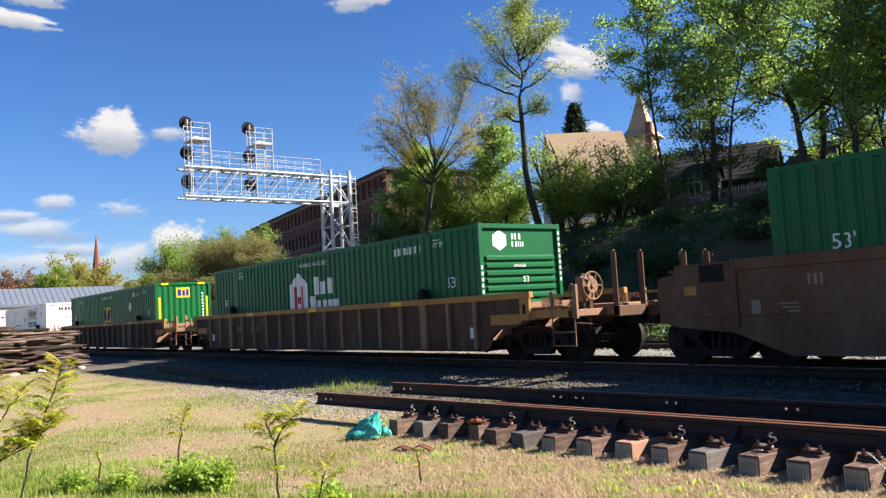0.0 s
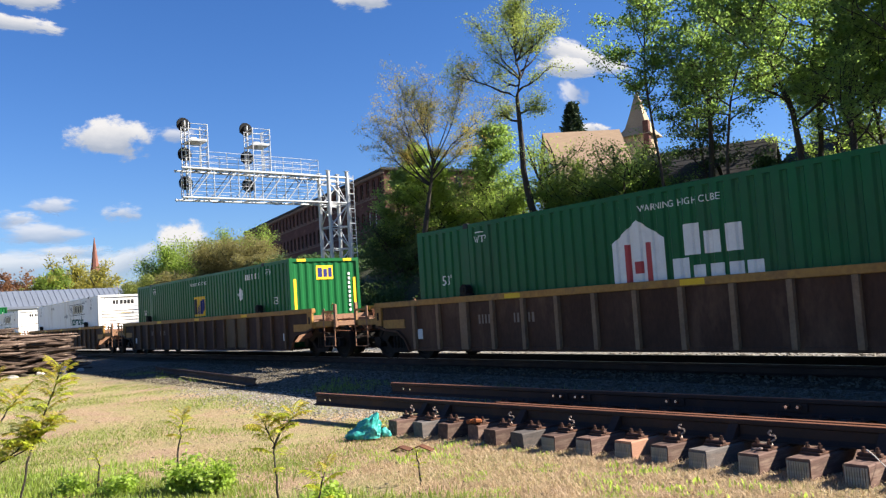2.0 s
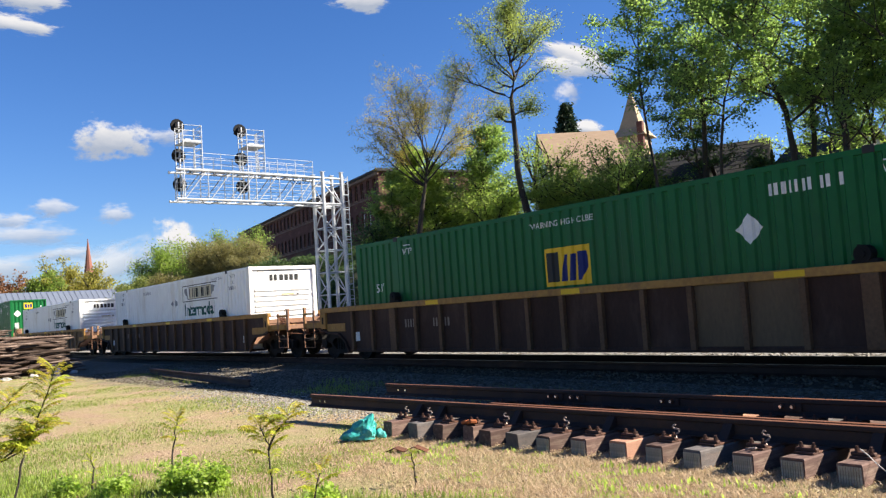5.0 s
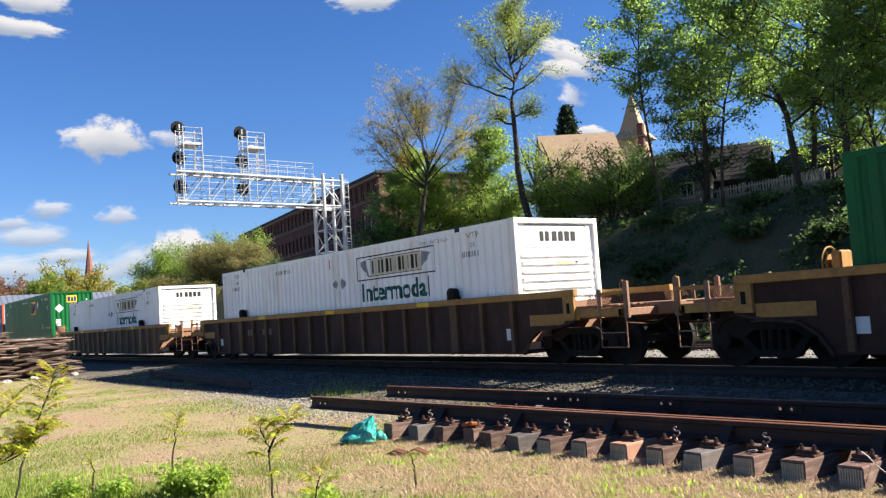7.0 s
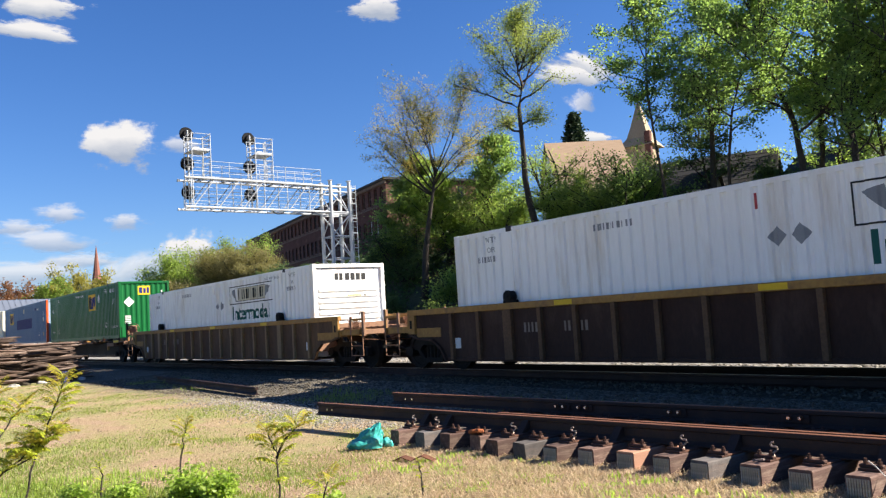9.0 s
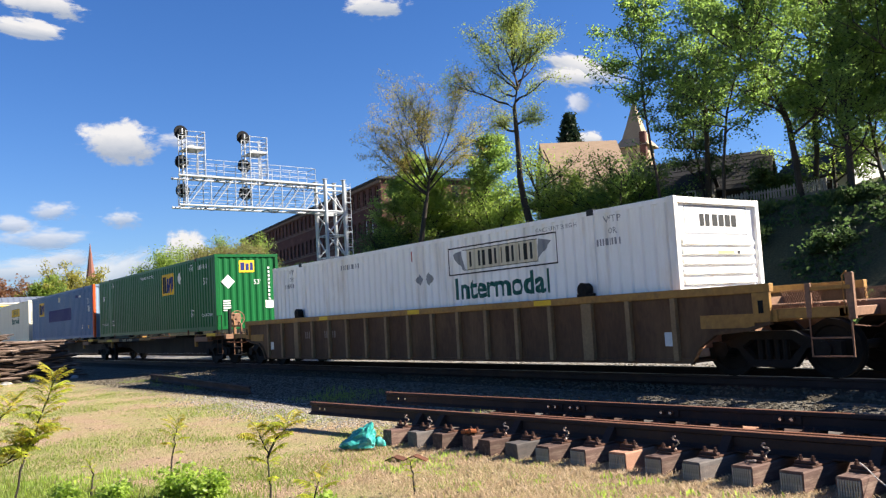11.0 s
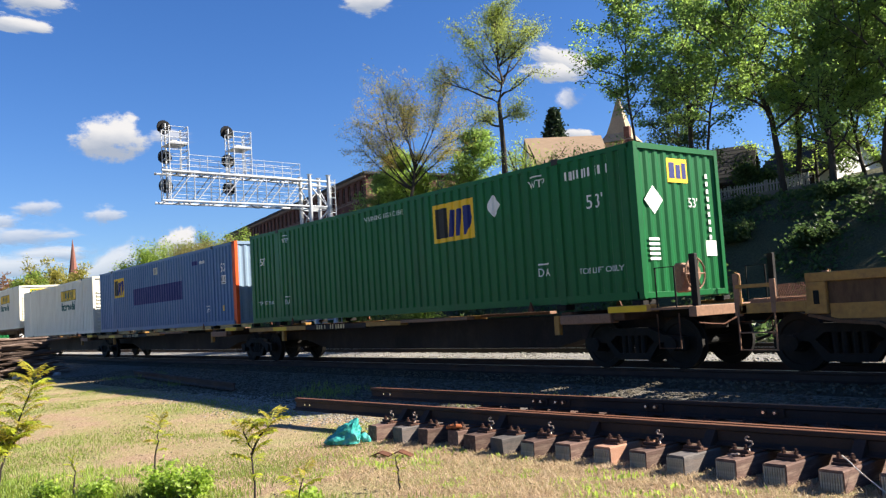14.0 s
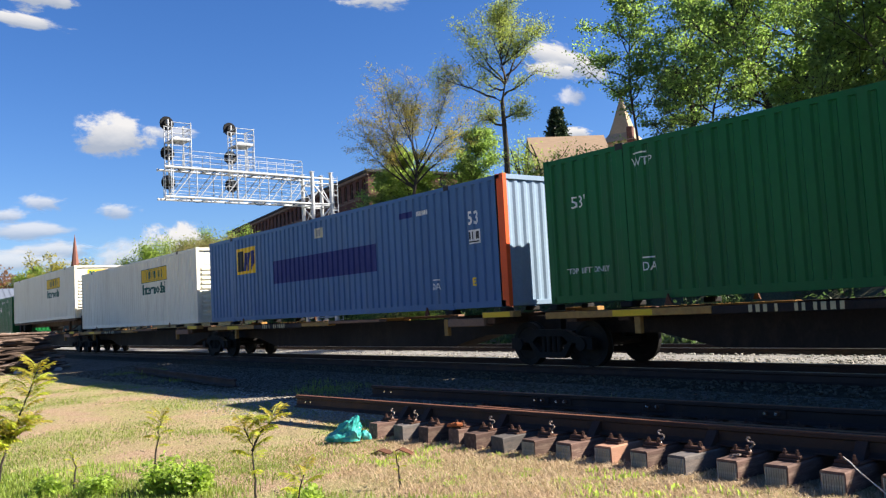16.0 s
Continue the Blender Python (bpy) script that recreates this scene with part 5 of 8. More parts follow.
        part("junction_box", box(B(), 0.08, 0.28, y0 + 0.12, y0 + 0.4, 9.97, 10.12, 0.02), SIGNAL_GREY, root)
        # ladder inside the cage
        for y in (y1 - 0.32, y1 - 0.06):
            rod("cage_ladder_stile", (0.30, y, high(y)), (0.30, y, 10.6), 0.012)
        for k in range(7):
            rod("cage_ladder_rung", (0.30, y1 - 0.32, 8.85 + 0.26 * k), (0.30, y1 - 0.06, 8.85 + 0.26 * k), 0.009)
        yh = y0 + 0.24
        rod("signal_pole", (-0.80, yh, 7.4), (-0.80, yh, 11.1), 0.045, 8)
        for z in (10.95, 9.54, 8.18):
            bm = lathe(B(), [(0.02, 0.03), (0.31, 0.03), (0.335, 0.0), (0.31, -0.03), (0.14, -0.05), (0.13, -0.12), (0.02, -0.13)], "x", 28)
            head = part("signal_head", bm, SIGNAL_BLACK, root, "round black signal head", pose(-0.94, yh, z))
            part("lamp_case", tube(B(), (0.02, 0, 0), (0.15, 0, 0), 0.2, 0.15, 16), SIGNAL_BLACK, head)
            for k in range(6):
                a = math.tau * k / 6 + 0.5
                part("lamp_hood", tube(B(), (-0.22, 0.2 * math.cos(a), 0.2 * math.sin(a)), (-0.03, 0.2 * math.cos(a), 0.2 * math.sin(a)), 0.065, 0.06, 10), SIGNAL_BLACK, head)
            part("signal_bracket", bar(B(), (-0.92, yh, z - 0.16), (-0.74, yh, z - 0.16), 0.07), SIGNAL_BLACK, root)
        for k in range(3):
            yc, f = y0 + 0.55 + 0.55 * k, low if k == 1 else high
            part("cable_loop", sweep(B(), [(0.30, yc + 0.3 * math.cos(a), f(yc) - 0.03 + 0.17 * math.sin(a)) for a in (math.pi * (1 + i / 8) for i in range(9))], 0.018), SIGNAL_BLACK, root)
    for k in range(3):
        part("cable_loop", sweep(B(), [(0.2, -1.9 + 0.2 * k + 0.35 * math.cos(a), 8.5 + 0.3 * math.sin(a)) for a in (math.pi * (1 + i / 8) for i in range(9))], 0.016), SIGNAL_BLACK, root)
    # ladder up the back of the column
    for y in (0.74, 0.98):
        rod("ladder_stile", (0.30, y, 0.3), (0.30, y, 8.7), 0.020)
    for i in range(28):
        rod("ladder_rung", (0.30, 0.74, 0.5 + i * 0.3), (0.30, 0.98, 0.5 + i * 0.3), 0.011)
    for i in range(11):
        z = 0.9 + i * 0.76
        part("ladder_stay", box(B(), 0.28, 0.34, 0.57, 0.98, z - 0.025, z + 0.025, 0.004), SIGNAL_GREY, root)
    return root


signal_bridge()


# ---- track panel beside the line ----
PANEL = pose(-12.36, 6.45, 0, 0, 0, 4.8)
OLD_TIMBER = paint("weathered_oak_tie", (0.1558, 0.0918, 0.0722), (0.0779, 0.0476, 0.0385), 0.85, 0, 3, 28, 0.8, 0.6, (7, 0.8, 7), (0.28, 0.21, 0.16), 0.4, 2.5, tint=0.35, dist=0.012)
GREY_TIMBER = paint("greyed_tie_timber", (0.1320, 0.1160, 0.1080), (0.0680, 0.0600, 0.0560), 0.85, 0, 3, 28, 0.8, 0.6, (7, 0.8, 7), (0.14, 0.10, 0.08), 0.4, 2.5, tint=0.3, dist=0.012)
PALE_TIMBER = paint("fresh_sawn_oak_tie", (0.42, 0.23, 0.15), (0.28, 0.15, 0.10), 0.85, 0, 3, 28, 0.8, 0.6, (7, 0.8, 7), (0.2, 0.13, 0.1), 0.3, 2.5, dist=0.012)
END_GRAIN = paint("grey_end_grain", (0.44, 0.40, 0.32), (0.20, 0.175, 0.135), 0.9, 0, 8, 60, 0.6, 0.5)
DARK_RUST = paint("dark_brown_rusted_plate", (0.095, 0.045, 0.030), (0.045, 0.024, 0.019), 0.8, 0.1, 6, 60, 0.6, 0.3, (1, 1, 1), (0.16, 0.065, 0.03), 0.3, 5)
SCRAP_RUST = paint("orange_flaking_rust", (0.36, 0.11, 0.035), (0.20, 0.06, 0.025), 0.9, 0.0, 9, 60, 0.7, 0.4)
CORD = paint("pale_weathered_cord", (0.55, 0.50, 0.42), (0.42, 0.38, 0.31), 0.8)
ZINC = paint("bright_zinc_bolt", (0.75, 0.75, 0.75), (0.6, 0.6, 0.6), 0.25, 1, 5, 50, 0.3, 0.03)


HOOK = paint("worn_spring_clip_steel", (0.36, 0.30, 0.26), (0.22, 0.15, 0.11), 0.5, 0.5, 6, 60, 0.5, 0.1)


def hook_mesh():
    bm = B()
    pts = [(0.0, 0, 0.0), (0.0, 0, 0.03), (0.02, 0, 0.045), (0.034, 0, 0.06), (0.03, 0, 0.078), (0.01, 0, 0.084), (-0.014, 0, 0.088), (-0.024, 0, 0.104), (-0.014, 0, 0.120), (0.006, 0, 0.122)]
    return mesh_of(sweep(bm, pts, 0.010), "clip", HOOK)


def bolt_mesh():
    bm = tube(B(), (0, 0, 0), (0, 0, 0.026), 0.022, seg=6)
    tube(bm, (0, 0, 0.024), (0, 0, 0.048), 0.013, seg=6)
    return mesh_of(bm, "bolt", DARK_RUST)


def tie_mesh(i, w, front, back, z0, z1, rnd):
    """A hewn tie with worn, uneven arrises; its sides sampled along its length."""
    bm = B()
    rows, n = [], 12
    for k in range(n + 1):
        y = front + (back - front) * (k / n) ** 1.6
        ring = []
        for a, b in ((-1, 0.04), (-0.93, 0), (0.93, 0), (1, 0.04), (1, 0.94), (0.9, 1), (-0.9, 1), (-1, 0.94)):
            p = Vector((a * w / 2, y, z0 + b * (z1 - z0)))
            q = noise.noise(p * 7 + Vector((i * 3.1, 0, 0))) * 0.009 + noise.noise(p * 22 + Vector((0, i, 0))) * 0.004
            ring.append(bm.verts.new(p + Vector((q, q if k == 0 else 0, q * 0.5))))
        rows.append(ring)
    for a, b in zip(rows, rows[1:]):
        for k in range(8):
            bm.faces.new((a[k], a[(k + 1) % 8], b[(k + 1) % 8], b[k]))
    bm.faces.new(rows[0][::-1]), bm.faces.new(rows[-1])
    return bm


def track_panel():
    root = thing("track_panel", "rusty turnout track panel on weathered wooden ties beside the line", "track panel", PANEL)
    top, L = 0.373, 18.9
    for v, u0 in ((0.0, 0.0), (1.56, -0.02)):
        rail_part(root, u0, L, v, top - 0.186, RAIL_SIDE, RAIL_TOP, "dark rusted rail")
    rail_part(root, 4.0, L, 0.155, top - 0.190, RAIL_SIDE, RAIL_TOP, "dark rusted guard rail")
    for u, v in ((0.26, -0.012), (0.40, -0.012), (0.32, 1.548), (0.50, 1.548)):
        part("bolt_hole", tube(B(), (u, v + 0.0, top - 0.1), (u, v - 0.004, top - 0.1), 0.016, seg=10), ZINC, root)
    # bright bolts in pairs through the far rail and its spacer blocks
    for u0 in (3.80, 4.20, 5.66, 7.20, 8.9, 10.7):
        jb = part("spacer_block", box(B(), u0 - 0.10, u0 + 0.22, 1.56 - 0.035, 1.56 - 0.012, top - 0.145, top - 0.05, 0.006), RAIL_SIDE, root)
        for k in range(2):
            part("bolt", tube(B(), (u0 + k * 0.13, 1.525, top - 0.085), (u0 + k * 0.13, 1.475, top - 0.085), 0.019, seg=6), ZINC, jb)
            part("nut", tube(B(), (u0 + k * 0.13, 1.524, top - 0.085), (u0 + k * 0.13, 1.500, top - 0.085), 0.030, seg=6), RUST, jb)
    hook, bolt = hook_mesh(), bolt_mesh()
    strip = mesh_of(box(B(), -0.0065, 0.0065, -0.010, 0.004, -0.086, 0.088), "end_strip", END_GRAIN)
    rnd = random.Random(4)
    us = [2.80 + i * 0.4635 for i in range(34)]
    pale, grey = (8,), (1, 5, 10)
    for i, u in enumerate(us):
        w, d = 0.205 + rnd.uniform(-0.012, 0.016), 0.225
        back = 2.15 + rnd.uniform(-0.05, 0.1)
        front = -0.58 + rnd.uniform(-0.05, 0.05) + (0.10 if i in (2, 3) else 0)
        zt = top - 0.186 - 0.02
        mat = PALE_TIMBER if i in pale else GREY_TIMBER if i in grey else OLD_TIMBER
        tie = part("tie", tie_mesh(i, w, front, back, zt - d, zt, rnd), mat, root, "", pose(u, 0, 0, 0, 0, rnd.uniform(-1.5, 1.5) - 3.5))
        # upright anti-split strips on the end
        if i > 5:
            step = (w - 0.02) / 9
            for k in range(9):
                part("end_strip", strip, None, tie, at=pose(-w / 2 + 0.01 + (k + 0.5) * step, front - 0.004, zt - d / 2))
        # slide plate that reaches out past the rail, with a bolted clamp bar on it
        part("tie_plate", box(B(), -0.092, 0.092, -0.40, 0.2, zt, zt + 0.02, 0.004), DARK_RUST, tie)
        part("clamp", box(B(), -0.098, 0.098, -0.365, -0.305, zt + 0.018, zt + 0.050, 0.008), DARK_RUST, tie)
        for sx in (-0.05, 0.065):
            part("bolt", bolt, None, tie, at=pose(sx, -0.335, zt + 0.048))
            part("bolt", bolt, None, tie, at=pose(sx, 1.40, zt + 0.018))
        part("tie_plate", box(B(), -0.09, 0.09, 1.36, 1.78, zt, zt + 0.02, 0.004), RUST, tie)
        if i in (0, 1, 4, 6, 9, 11):
            part("clip", hook, None, tie, at=pose(0.088, -0.325, zt + 0.046, 0, 0, 15 + 30 * rnd.random()))
        if i == 11:
            part("clip", hook, None, tie, at=pose(-0.05, -0.44, zt + 0.012, 80, 0, 80))
        if i % 3 == 1 or i == 0:
            part("rail_brace", prism(B(), ((-0.15, zt + 0.02), (-0.012, zt + 0.02), (-0.012, top - 0.045), (-0.035, top - 0.045)), "x", -0.05, 0.05), RAIL_SIDE, tie)
        if i == 3:
            # a broken rusty casting lying on the tie
            for k, (x, y, r) in enumerate(((-0.06, -0.42, 0.05), (0.03, -0.40, 0.06), (0.09, -0.44, 0.045))):
                bm = box(B(), -r, r, -0.04, 0.04, 0, 0.045, 0.012, pose(x, y, zt + 0.02 + 0.01 * k, 0, 8 * k - 8, 35 * k))
                part("rusty_scrap", bm, SCRAP_RUST, tie, "orange rusted broken casting")
    # a thin pale cord trailing from one of the nearest ties
    u = us[13]
    part("cord", sweep(B(), [(u - 0.03, -0.36, top - 0.13), (u + 0.05, -0.42, top - 0.16), (u + 0.16, -0.48, 0.14), (u + 0.3, -0.55, 0.07), (u + 0.42, -0.6, 0.0)], 0.006), CORD, root, "thin pale cord")
    return root


track_panel()


# ---- loose things on the ground ----
TEAL = paint("crumpled_teal_plastic", (0.06, 0.42, 0.37), (0.02, 0.22, 0.20), 0.28, 0, 6, 30, 0.7, 0.3, dirt=(0.25, 0.45, 0.42), dirt_amount=0.3, dirt_scale=6)


def plastic_bag():
    bm = B()
    bmesh.ops.create_icosphere(bm, subdivisions=4, radius=1)
    for v in bm.verts:
        p = v.co.copy()
        n = noise.noise(p * 1.6) * 0.3 + abs(noise.noise(p * 4.5)) * 0.22 + abs(noise.noise(p * 11 + Vector((3, 1, 0)))) * 0.1
        p *= 0.78 + n
        lift = 0.5 + 0.5 * p.x
        v.co = Vector((p.x * 0.29, p.y * 0.18, max(0.0, 0.13 * lift + p.z * (0.10 + 0.20 * lift))))
    root = thing("plastic_bag", "crumpled teal plastic bag lying on the grass", "bag", pose(-9.55, 5.66, 0.0, 0, 0, 48))
    part("sack", bm, TEAL, root)
    bm = B()
    bmesh.ops.create_icosphere(bm, subdivisions=3, radius=0.06, matrix=pose(0.26, 0.03, 0.04))
    for v in bm.verts:
        v.co += v.normal * 0.04 * noise.noise(v.co * 18)
        v.co.z = max(v.co.z, 0.0)
    part("knot", bm, TEAL, root)
    return root


plastic_bag()


def scrap(name, label, x, y, turn, pts, material=RUST):
    bm = B()
    top = [bm.verts.new((u, v, z + 0.012)) for u, v, z in pts]
    low = [bm.verts.new((u, v, z)) for u, v, z in pts]
    n = len(pts) // 2
    for vs in (top, low):
        for i in range(n - 1):
            bm.faces.new((vs[i], vs[i + 1], vs[2 * n - 2 - i], vs[2 * n - 1 - i]))
    ring = list(range(2 * n))
    for i in ring:
        j = (i + 1) % (2 * n)
        bm.faces.new((top[i], top[j], low[j], low[i]))
    return solid(name, bm, material, label, "scrap metal", m=pose(x, y, 0.0, 0, 0, turn))


scrap("scrap_plate", "bent rusty scrap plate lying in the straw", -8.15, 5.42, 38, [(-0.25, -0.07, 0), (-0.12, -0.08, 0.05), (0.0, -0.08, 0.01), (0.12, -0.07, 0.06), (0.26, -0.06, 0), (0.26, 0.08, 0), (0.12, 0.08, 0.06), (0, 0.09, 0.01), (-0.12, 0.08, 0.05), (-0.25, 0.07, 0)])

spare = thing("spare_rail", "long dark old rail lying at the ballast edge", "rail", pose(-29.7, 9.3, 0.05, 0, 0, -5.3))
rail_part(spare, 0, 10.7, 0, 0.0, RAIL_SIDE, RAIL_SIDE)


# ---- pile of old ties ----
PILE_WOOD = paint("old_splintered_wood", (0.15, 0.100, 0.074), (0.055, 0.038, 0.031), 0.9, 0, 2, 24, 0.9, 0.7, (6, 0.7, 6), (0.33, 0.26, 0.21), 0.4, 1.6, tint=0.5, dist=0.02)


def tie_pile():
    root = thing("tie_pile", "heap of splintered discarded wooden ties", "wood pile", pose(-40.6, 6.4, 0))
    rnd = random.Random(12)
    kinds = []
    for k in range(10):
        bm = B()
        L = rnd.uniform(1.5, 3.3)
        rows = []
        for i in range(7):
            y = -L / 2 + L * i / 6
            w, h = rnd.uniform(0.045, 0.085) * (0.45 if i in (0, 6) else 1), rnd.uniform(0.024, 0.045) * (0.5 if i in (0, 6) else 1)
            ox, oz = rnd.uniform(-0.02, 0.02), rnd.uniform(-0.02, 0.02)
            rows.append([bm.verts.new((ox + a * w, y + rnd.uniform(-0.1, 0.1) * (i in (0, 6)), oz + b * h)) for a, b in ((-1, -1), (1, -0.9), (1, 1), (-0.9, 1))])
        for a, b in zip(rows, rows[1:]):
            for i in range(4):
                bm.faces.new((a[i], a[(i + 1) % 4], b[(i + 1) % 4], b[i]))
        bm.faces.new(rows[0][::-1]), bm.faces.new(rows[-1])
        kinds.append(mesh_of(bm, "old_tie", PILE_WOOD))
    z = 0.1
    while z < 1.85:
        f = z / 1.9
        for j in range(11 if f < 0.5 else 8):
            x = 3.2 - 0.9 * f - j * 0.55 + rnd.uniform(-0.15, 0.15)
            for y in (-3.4, -0.85, 1.35):
                if y > 1 and f > 0.8 or rnd.random() < 0.2:
                    continue
                part("old_tie", rnd.choice(kinds), None, root, at=pose(x, y - 0.35 * f + rnd.uniform(-0.45, 0.35), z + rnd.uniform(-0.03, 0.06), rnd.uniform(-8, 8), rnd.uniform(-30, 30), rnd.uniform(-17, 17)))
        z += 0.10
    return root


tie_pile()
PLASTER = paint("pale_broken_plaster", (0.46, 0.43, 0.38), (0.30, 0.275, 0.24), 0.9, 0, 6, 40, 0.6, 0.3)
BLUE_PAIL = paint("blue_plastic_pail", (0.035, 0.045, 0.16), (0.025, 0.032, 0.10), 0.5)
pail = thing("pail", "blue plastic pail standing by the wood heap", "pail", pose(-35.9, 7.55, 0.0))
part("body", lathe(B(), [(0.13, 0), (0.15, 0.02), (0.18, 0.40), (0.19, 0.42), (0.19, 0.44), (0.16, 0.44), (0.13, 0.05)], "z", 18), BLUE_PAIL, pail)
part("handle", sweep(B(), [(0.19 * math.cos(a), 0.06, 0.42 + 0.02 * math.sin(a)) for a in (math.pi * i / 8 for i in range(9))], 0.008), ZINC, pail)
rnd = random.Random(8)
for i in range(9):
    x, y = -36.2 + rnd.uniform(-0.6, 0.5), 5.0 + i * 0.42 + rnd.uniform(-0.2, 0.2)
    bm = B()
    bmesh.ops.create_icosphere(bm, subdivisions=2, radius=rnd.uniform(0.16, 0.3))
    for v in bm.verts:
        v.co *= 0.8 + 0.5 * noise.noise(v.co * 5 + Vector((i, 0, 0)))
        v.co.z = max(v.co.z * 0.6, -0.03)
    solid("rubble_lump", bm, (BALLAST, RUST, PLASTER)[i % 3], ("grey broken concrete lump", "rust-coloured rubble lump", "pale broken plaster lump")[i % 3] + " beside the wood heap", "rubble", "rubble by the wood heap", m=pose(x, y, 0.03, 0, 0, 50 * i))


# ---- buildings ----
BRICK = paint("dark_red_brick", (0.125, 0.050, 0.036), (0.07, 0.032, 0.027), 0.9, 0, 0.5, 9, 0.7, 0.3, (1, 1, 2.5), (0.22, 0.13, 0.10), 0.3, 0.4)
DARK_GLASS = paint("dark_window_glass", (0.02, 0.022, 0.025), (0.012, 0.013, 0.015), 0.12, 0, 1, 4, 0.5, 0.0)
PALE_BOARD = paint("pale_boarded_window", (0.62, 0.64, 0.66), (0.45, 0.46, 0.48), 0.6, 0, 2, 10, 0.5, 0.1)
STONE_TRIM = paint("brown_stone_trim", (0.20, 0.14, 0.11), (0.12, 0.085, 0.07), 0.9, 0, 1, 8, 0.5, 0.2)
SHINGLE = paint("tan_roof_shingle", (0.33, 0.235, 0.155), (0.25, 0.175, 0.115), 0.9, 0, 1.2, 12, 0.6, 0.3, (1, 1, 4), (0.30, 0.22, 0.16), 0.3, 1)
WHITE_WALL = paint("white_clapboard", (0.72, 0.71, 0.68), (0.6, 0.59, 0.56), 0.8, 0, 1, 10, 0.5, 0.1, (0.3, 0.3, 6))
GREY_WALL = paint("weathered_grey_siding", (0.16, 0.155, 0.14), (0.10, 0.095, 0.085), 0.9, 0, 1, 12, 0.6, 0.3, (0.4, 0.4, 8))
# old brown boards, darkened further to stand for the trees' shade on them
DARK_BOARD = paint("shade_dark_weathered_boards", (0.060, 0.048, 0.038), (0.034, 0.027, 0.022), 0.9, 0, 1, 12, 0.6, 0.3, (8, 8, 0.4))
DARK_ROOF = paint("dark_asphalt_shingle", (0.055, 0.052, 0.05), (0.035, 0.033, 0.032), 0.9, 0, 1.5, 14, 0.6, 0.3, (1, 1, 5))
SANDSTONE = paint("warm_sandstone", (0.36, 0.275, 0.18), (0.26, 0.195, 0.125), 0.9, 0, 0.8, 9, 0.6, 0.3)
BROWN_STONE = paint("brown_slate", (0.22, 0.095, 0.07), (0.15, 0.065, 0.05), 0.85, 0, 1, 9, 0.5, 0.2)
METAL_ROOF = paint("blue_grey_metal_roof", (0.17, 0.20, 0.25), (0.13, 0.15, 0.19), 0.5, 0.3, 0.3, 3, 0.5, 0.05)


def mill():
    """A long old brick mill of three storeys on the hill; u runs along its front from the near corner."""
    root = thing("brick_mill", "long dark red brick mill with rows of tall windows", "mill building", pose(-92.7, 60, 0, 0, 0, 170))
    L, base, top, deep = 78.0, 7.0, 20.4, 17.0
    rows, pitch, w = ((9.2, 11.5), (13.4, 15.7), (17.6, 19.8)), 2.25, 1.05
    nwin = int((L - 1.5) / pitch)
    # front wall built of piers and bands round its openings; it faces -v in the mill's own axes
    bm = B()
    zs = [base] + [z for r in rows for z in r] + [top]
    for a, b in zip(zs[::2], zs[1::2]):
        box(bm, 0, L, 0, 0.5, a, b)
    for z0, z1 in rows:
        x = 0.0
        for i in range(nwin):
            c = 1.6 + i * pitch
            box(bm, x, c - w / 2, 0, 0.5, z0, z1)
            x = c + w / 2
        box(bm, x, L, 0, 0.5, z0, z1)
    for v in bm.verts:
        v.co.y = -v.co.y
    part("front_wall", bm, BRICK, root, "dark red brick wall")
    part("end_wall", box(B(), 0, 0.5, -deep, -0.5, base, top), BRICK, root)
    part("end_wall", box(B(), L - 0.5, L, -deep, -0.5, base, top), BRICK, root)
    part("back_wall", box(B(), 0.5, L - 0.5, -deep, -deep + 0.5, base, top), BRICK, root)
    part("roof", box(B(), -0.4, L + 0.4, -deep - 0.4, 0.4, top, top + 0.35, 0.03), DARK_ROOF, root)
    part("cornice", box(B(), -0.2, L, 0, 0.25, top - 0.45, top - 0.02, 0.03), STONE_TRIM, root)
    for k in range(1, 3):
        part("string_course", box(B(), 0, L, 0.0, 0.1, base + 1.9 + 4.2 * k - 0.15, base + 1.9 + 4.2 * k + 0.05), STONE_TRIM, root)
    pane = mesh_of(box(B(), -w / 2, w / 2, -0.32, -0.29, 0, 2.3), "pane", DARK_GLASS)
    board = mesh_of(box(B(), -w / 2, w / 2, -0.32, -0.29, 0, 2.3), "pane", PALE_BOARD)
    fr = B()
    box(fr, -0.03, 0.03, -0.29, -0.24, 0, 2.3), box(fr, -w / 2, w / 2, -0.29, -0.24, 1.1, 1.17)
    box(fr, -w / 2, -w / 2 + 0.06, -0.29, -0.2, 0, 2.3), box(fr, w / 2 - 0.06, w / 2, -0.29, -0.2, 0, 2.3)
    fr = mesh_of(fr, "window_frame", STONE_TRIM)
    arch = mesh_of(prism(B(), [(-w / 2, 2.0), (-w / 2, 2.32), (w / 2, 2.32), (w / 2, 2.0), (w / 4, 2.2), (0, 2.26), (-w / 4, 2.2)], "y", -0.45, -0.001), "window_arch", BRICK)
    sill = mesh_of(box(B(), -w / 2 - 0.12, w / 2 + 0.12, -0.1, 0.12, -0.16, 0.0), "window_sill", STONE_TRIM)
    rnd = random.Random(2)
    for j, (z0, z1) in enumerate(rows):
        for i in range(nwin):
            win = thing("window", "", "", pose(1.6 + i * pitch, 0, z0))
            win.parent = root
            part("pane", board if j == 1 and i in (1, 2) or rnd.random() < 0.05 else pane, None, win)
            part("window_frame", fr, None, win)
            part("window_arch", arch, None, win)
            part("window_sill", sill, None, win)
    for i in range(5):
        win = thing("window", "", "", pose(0.0, -2.2 - i * 3.0, 17.6, 0, 0, 90))
        win.parent = root
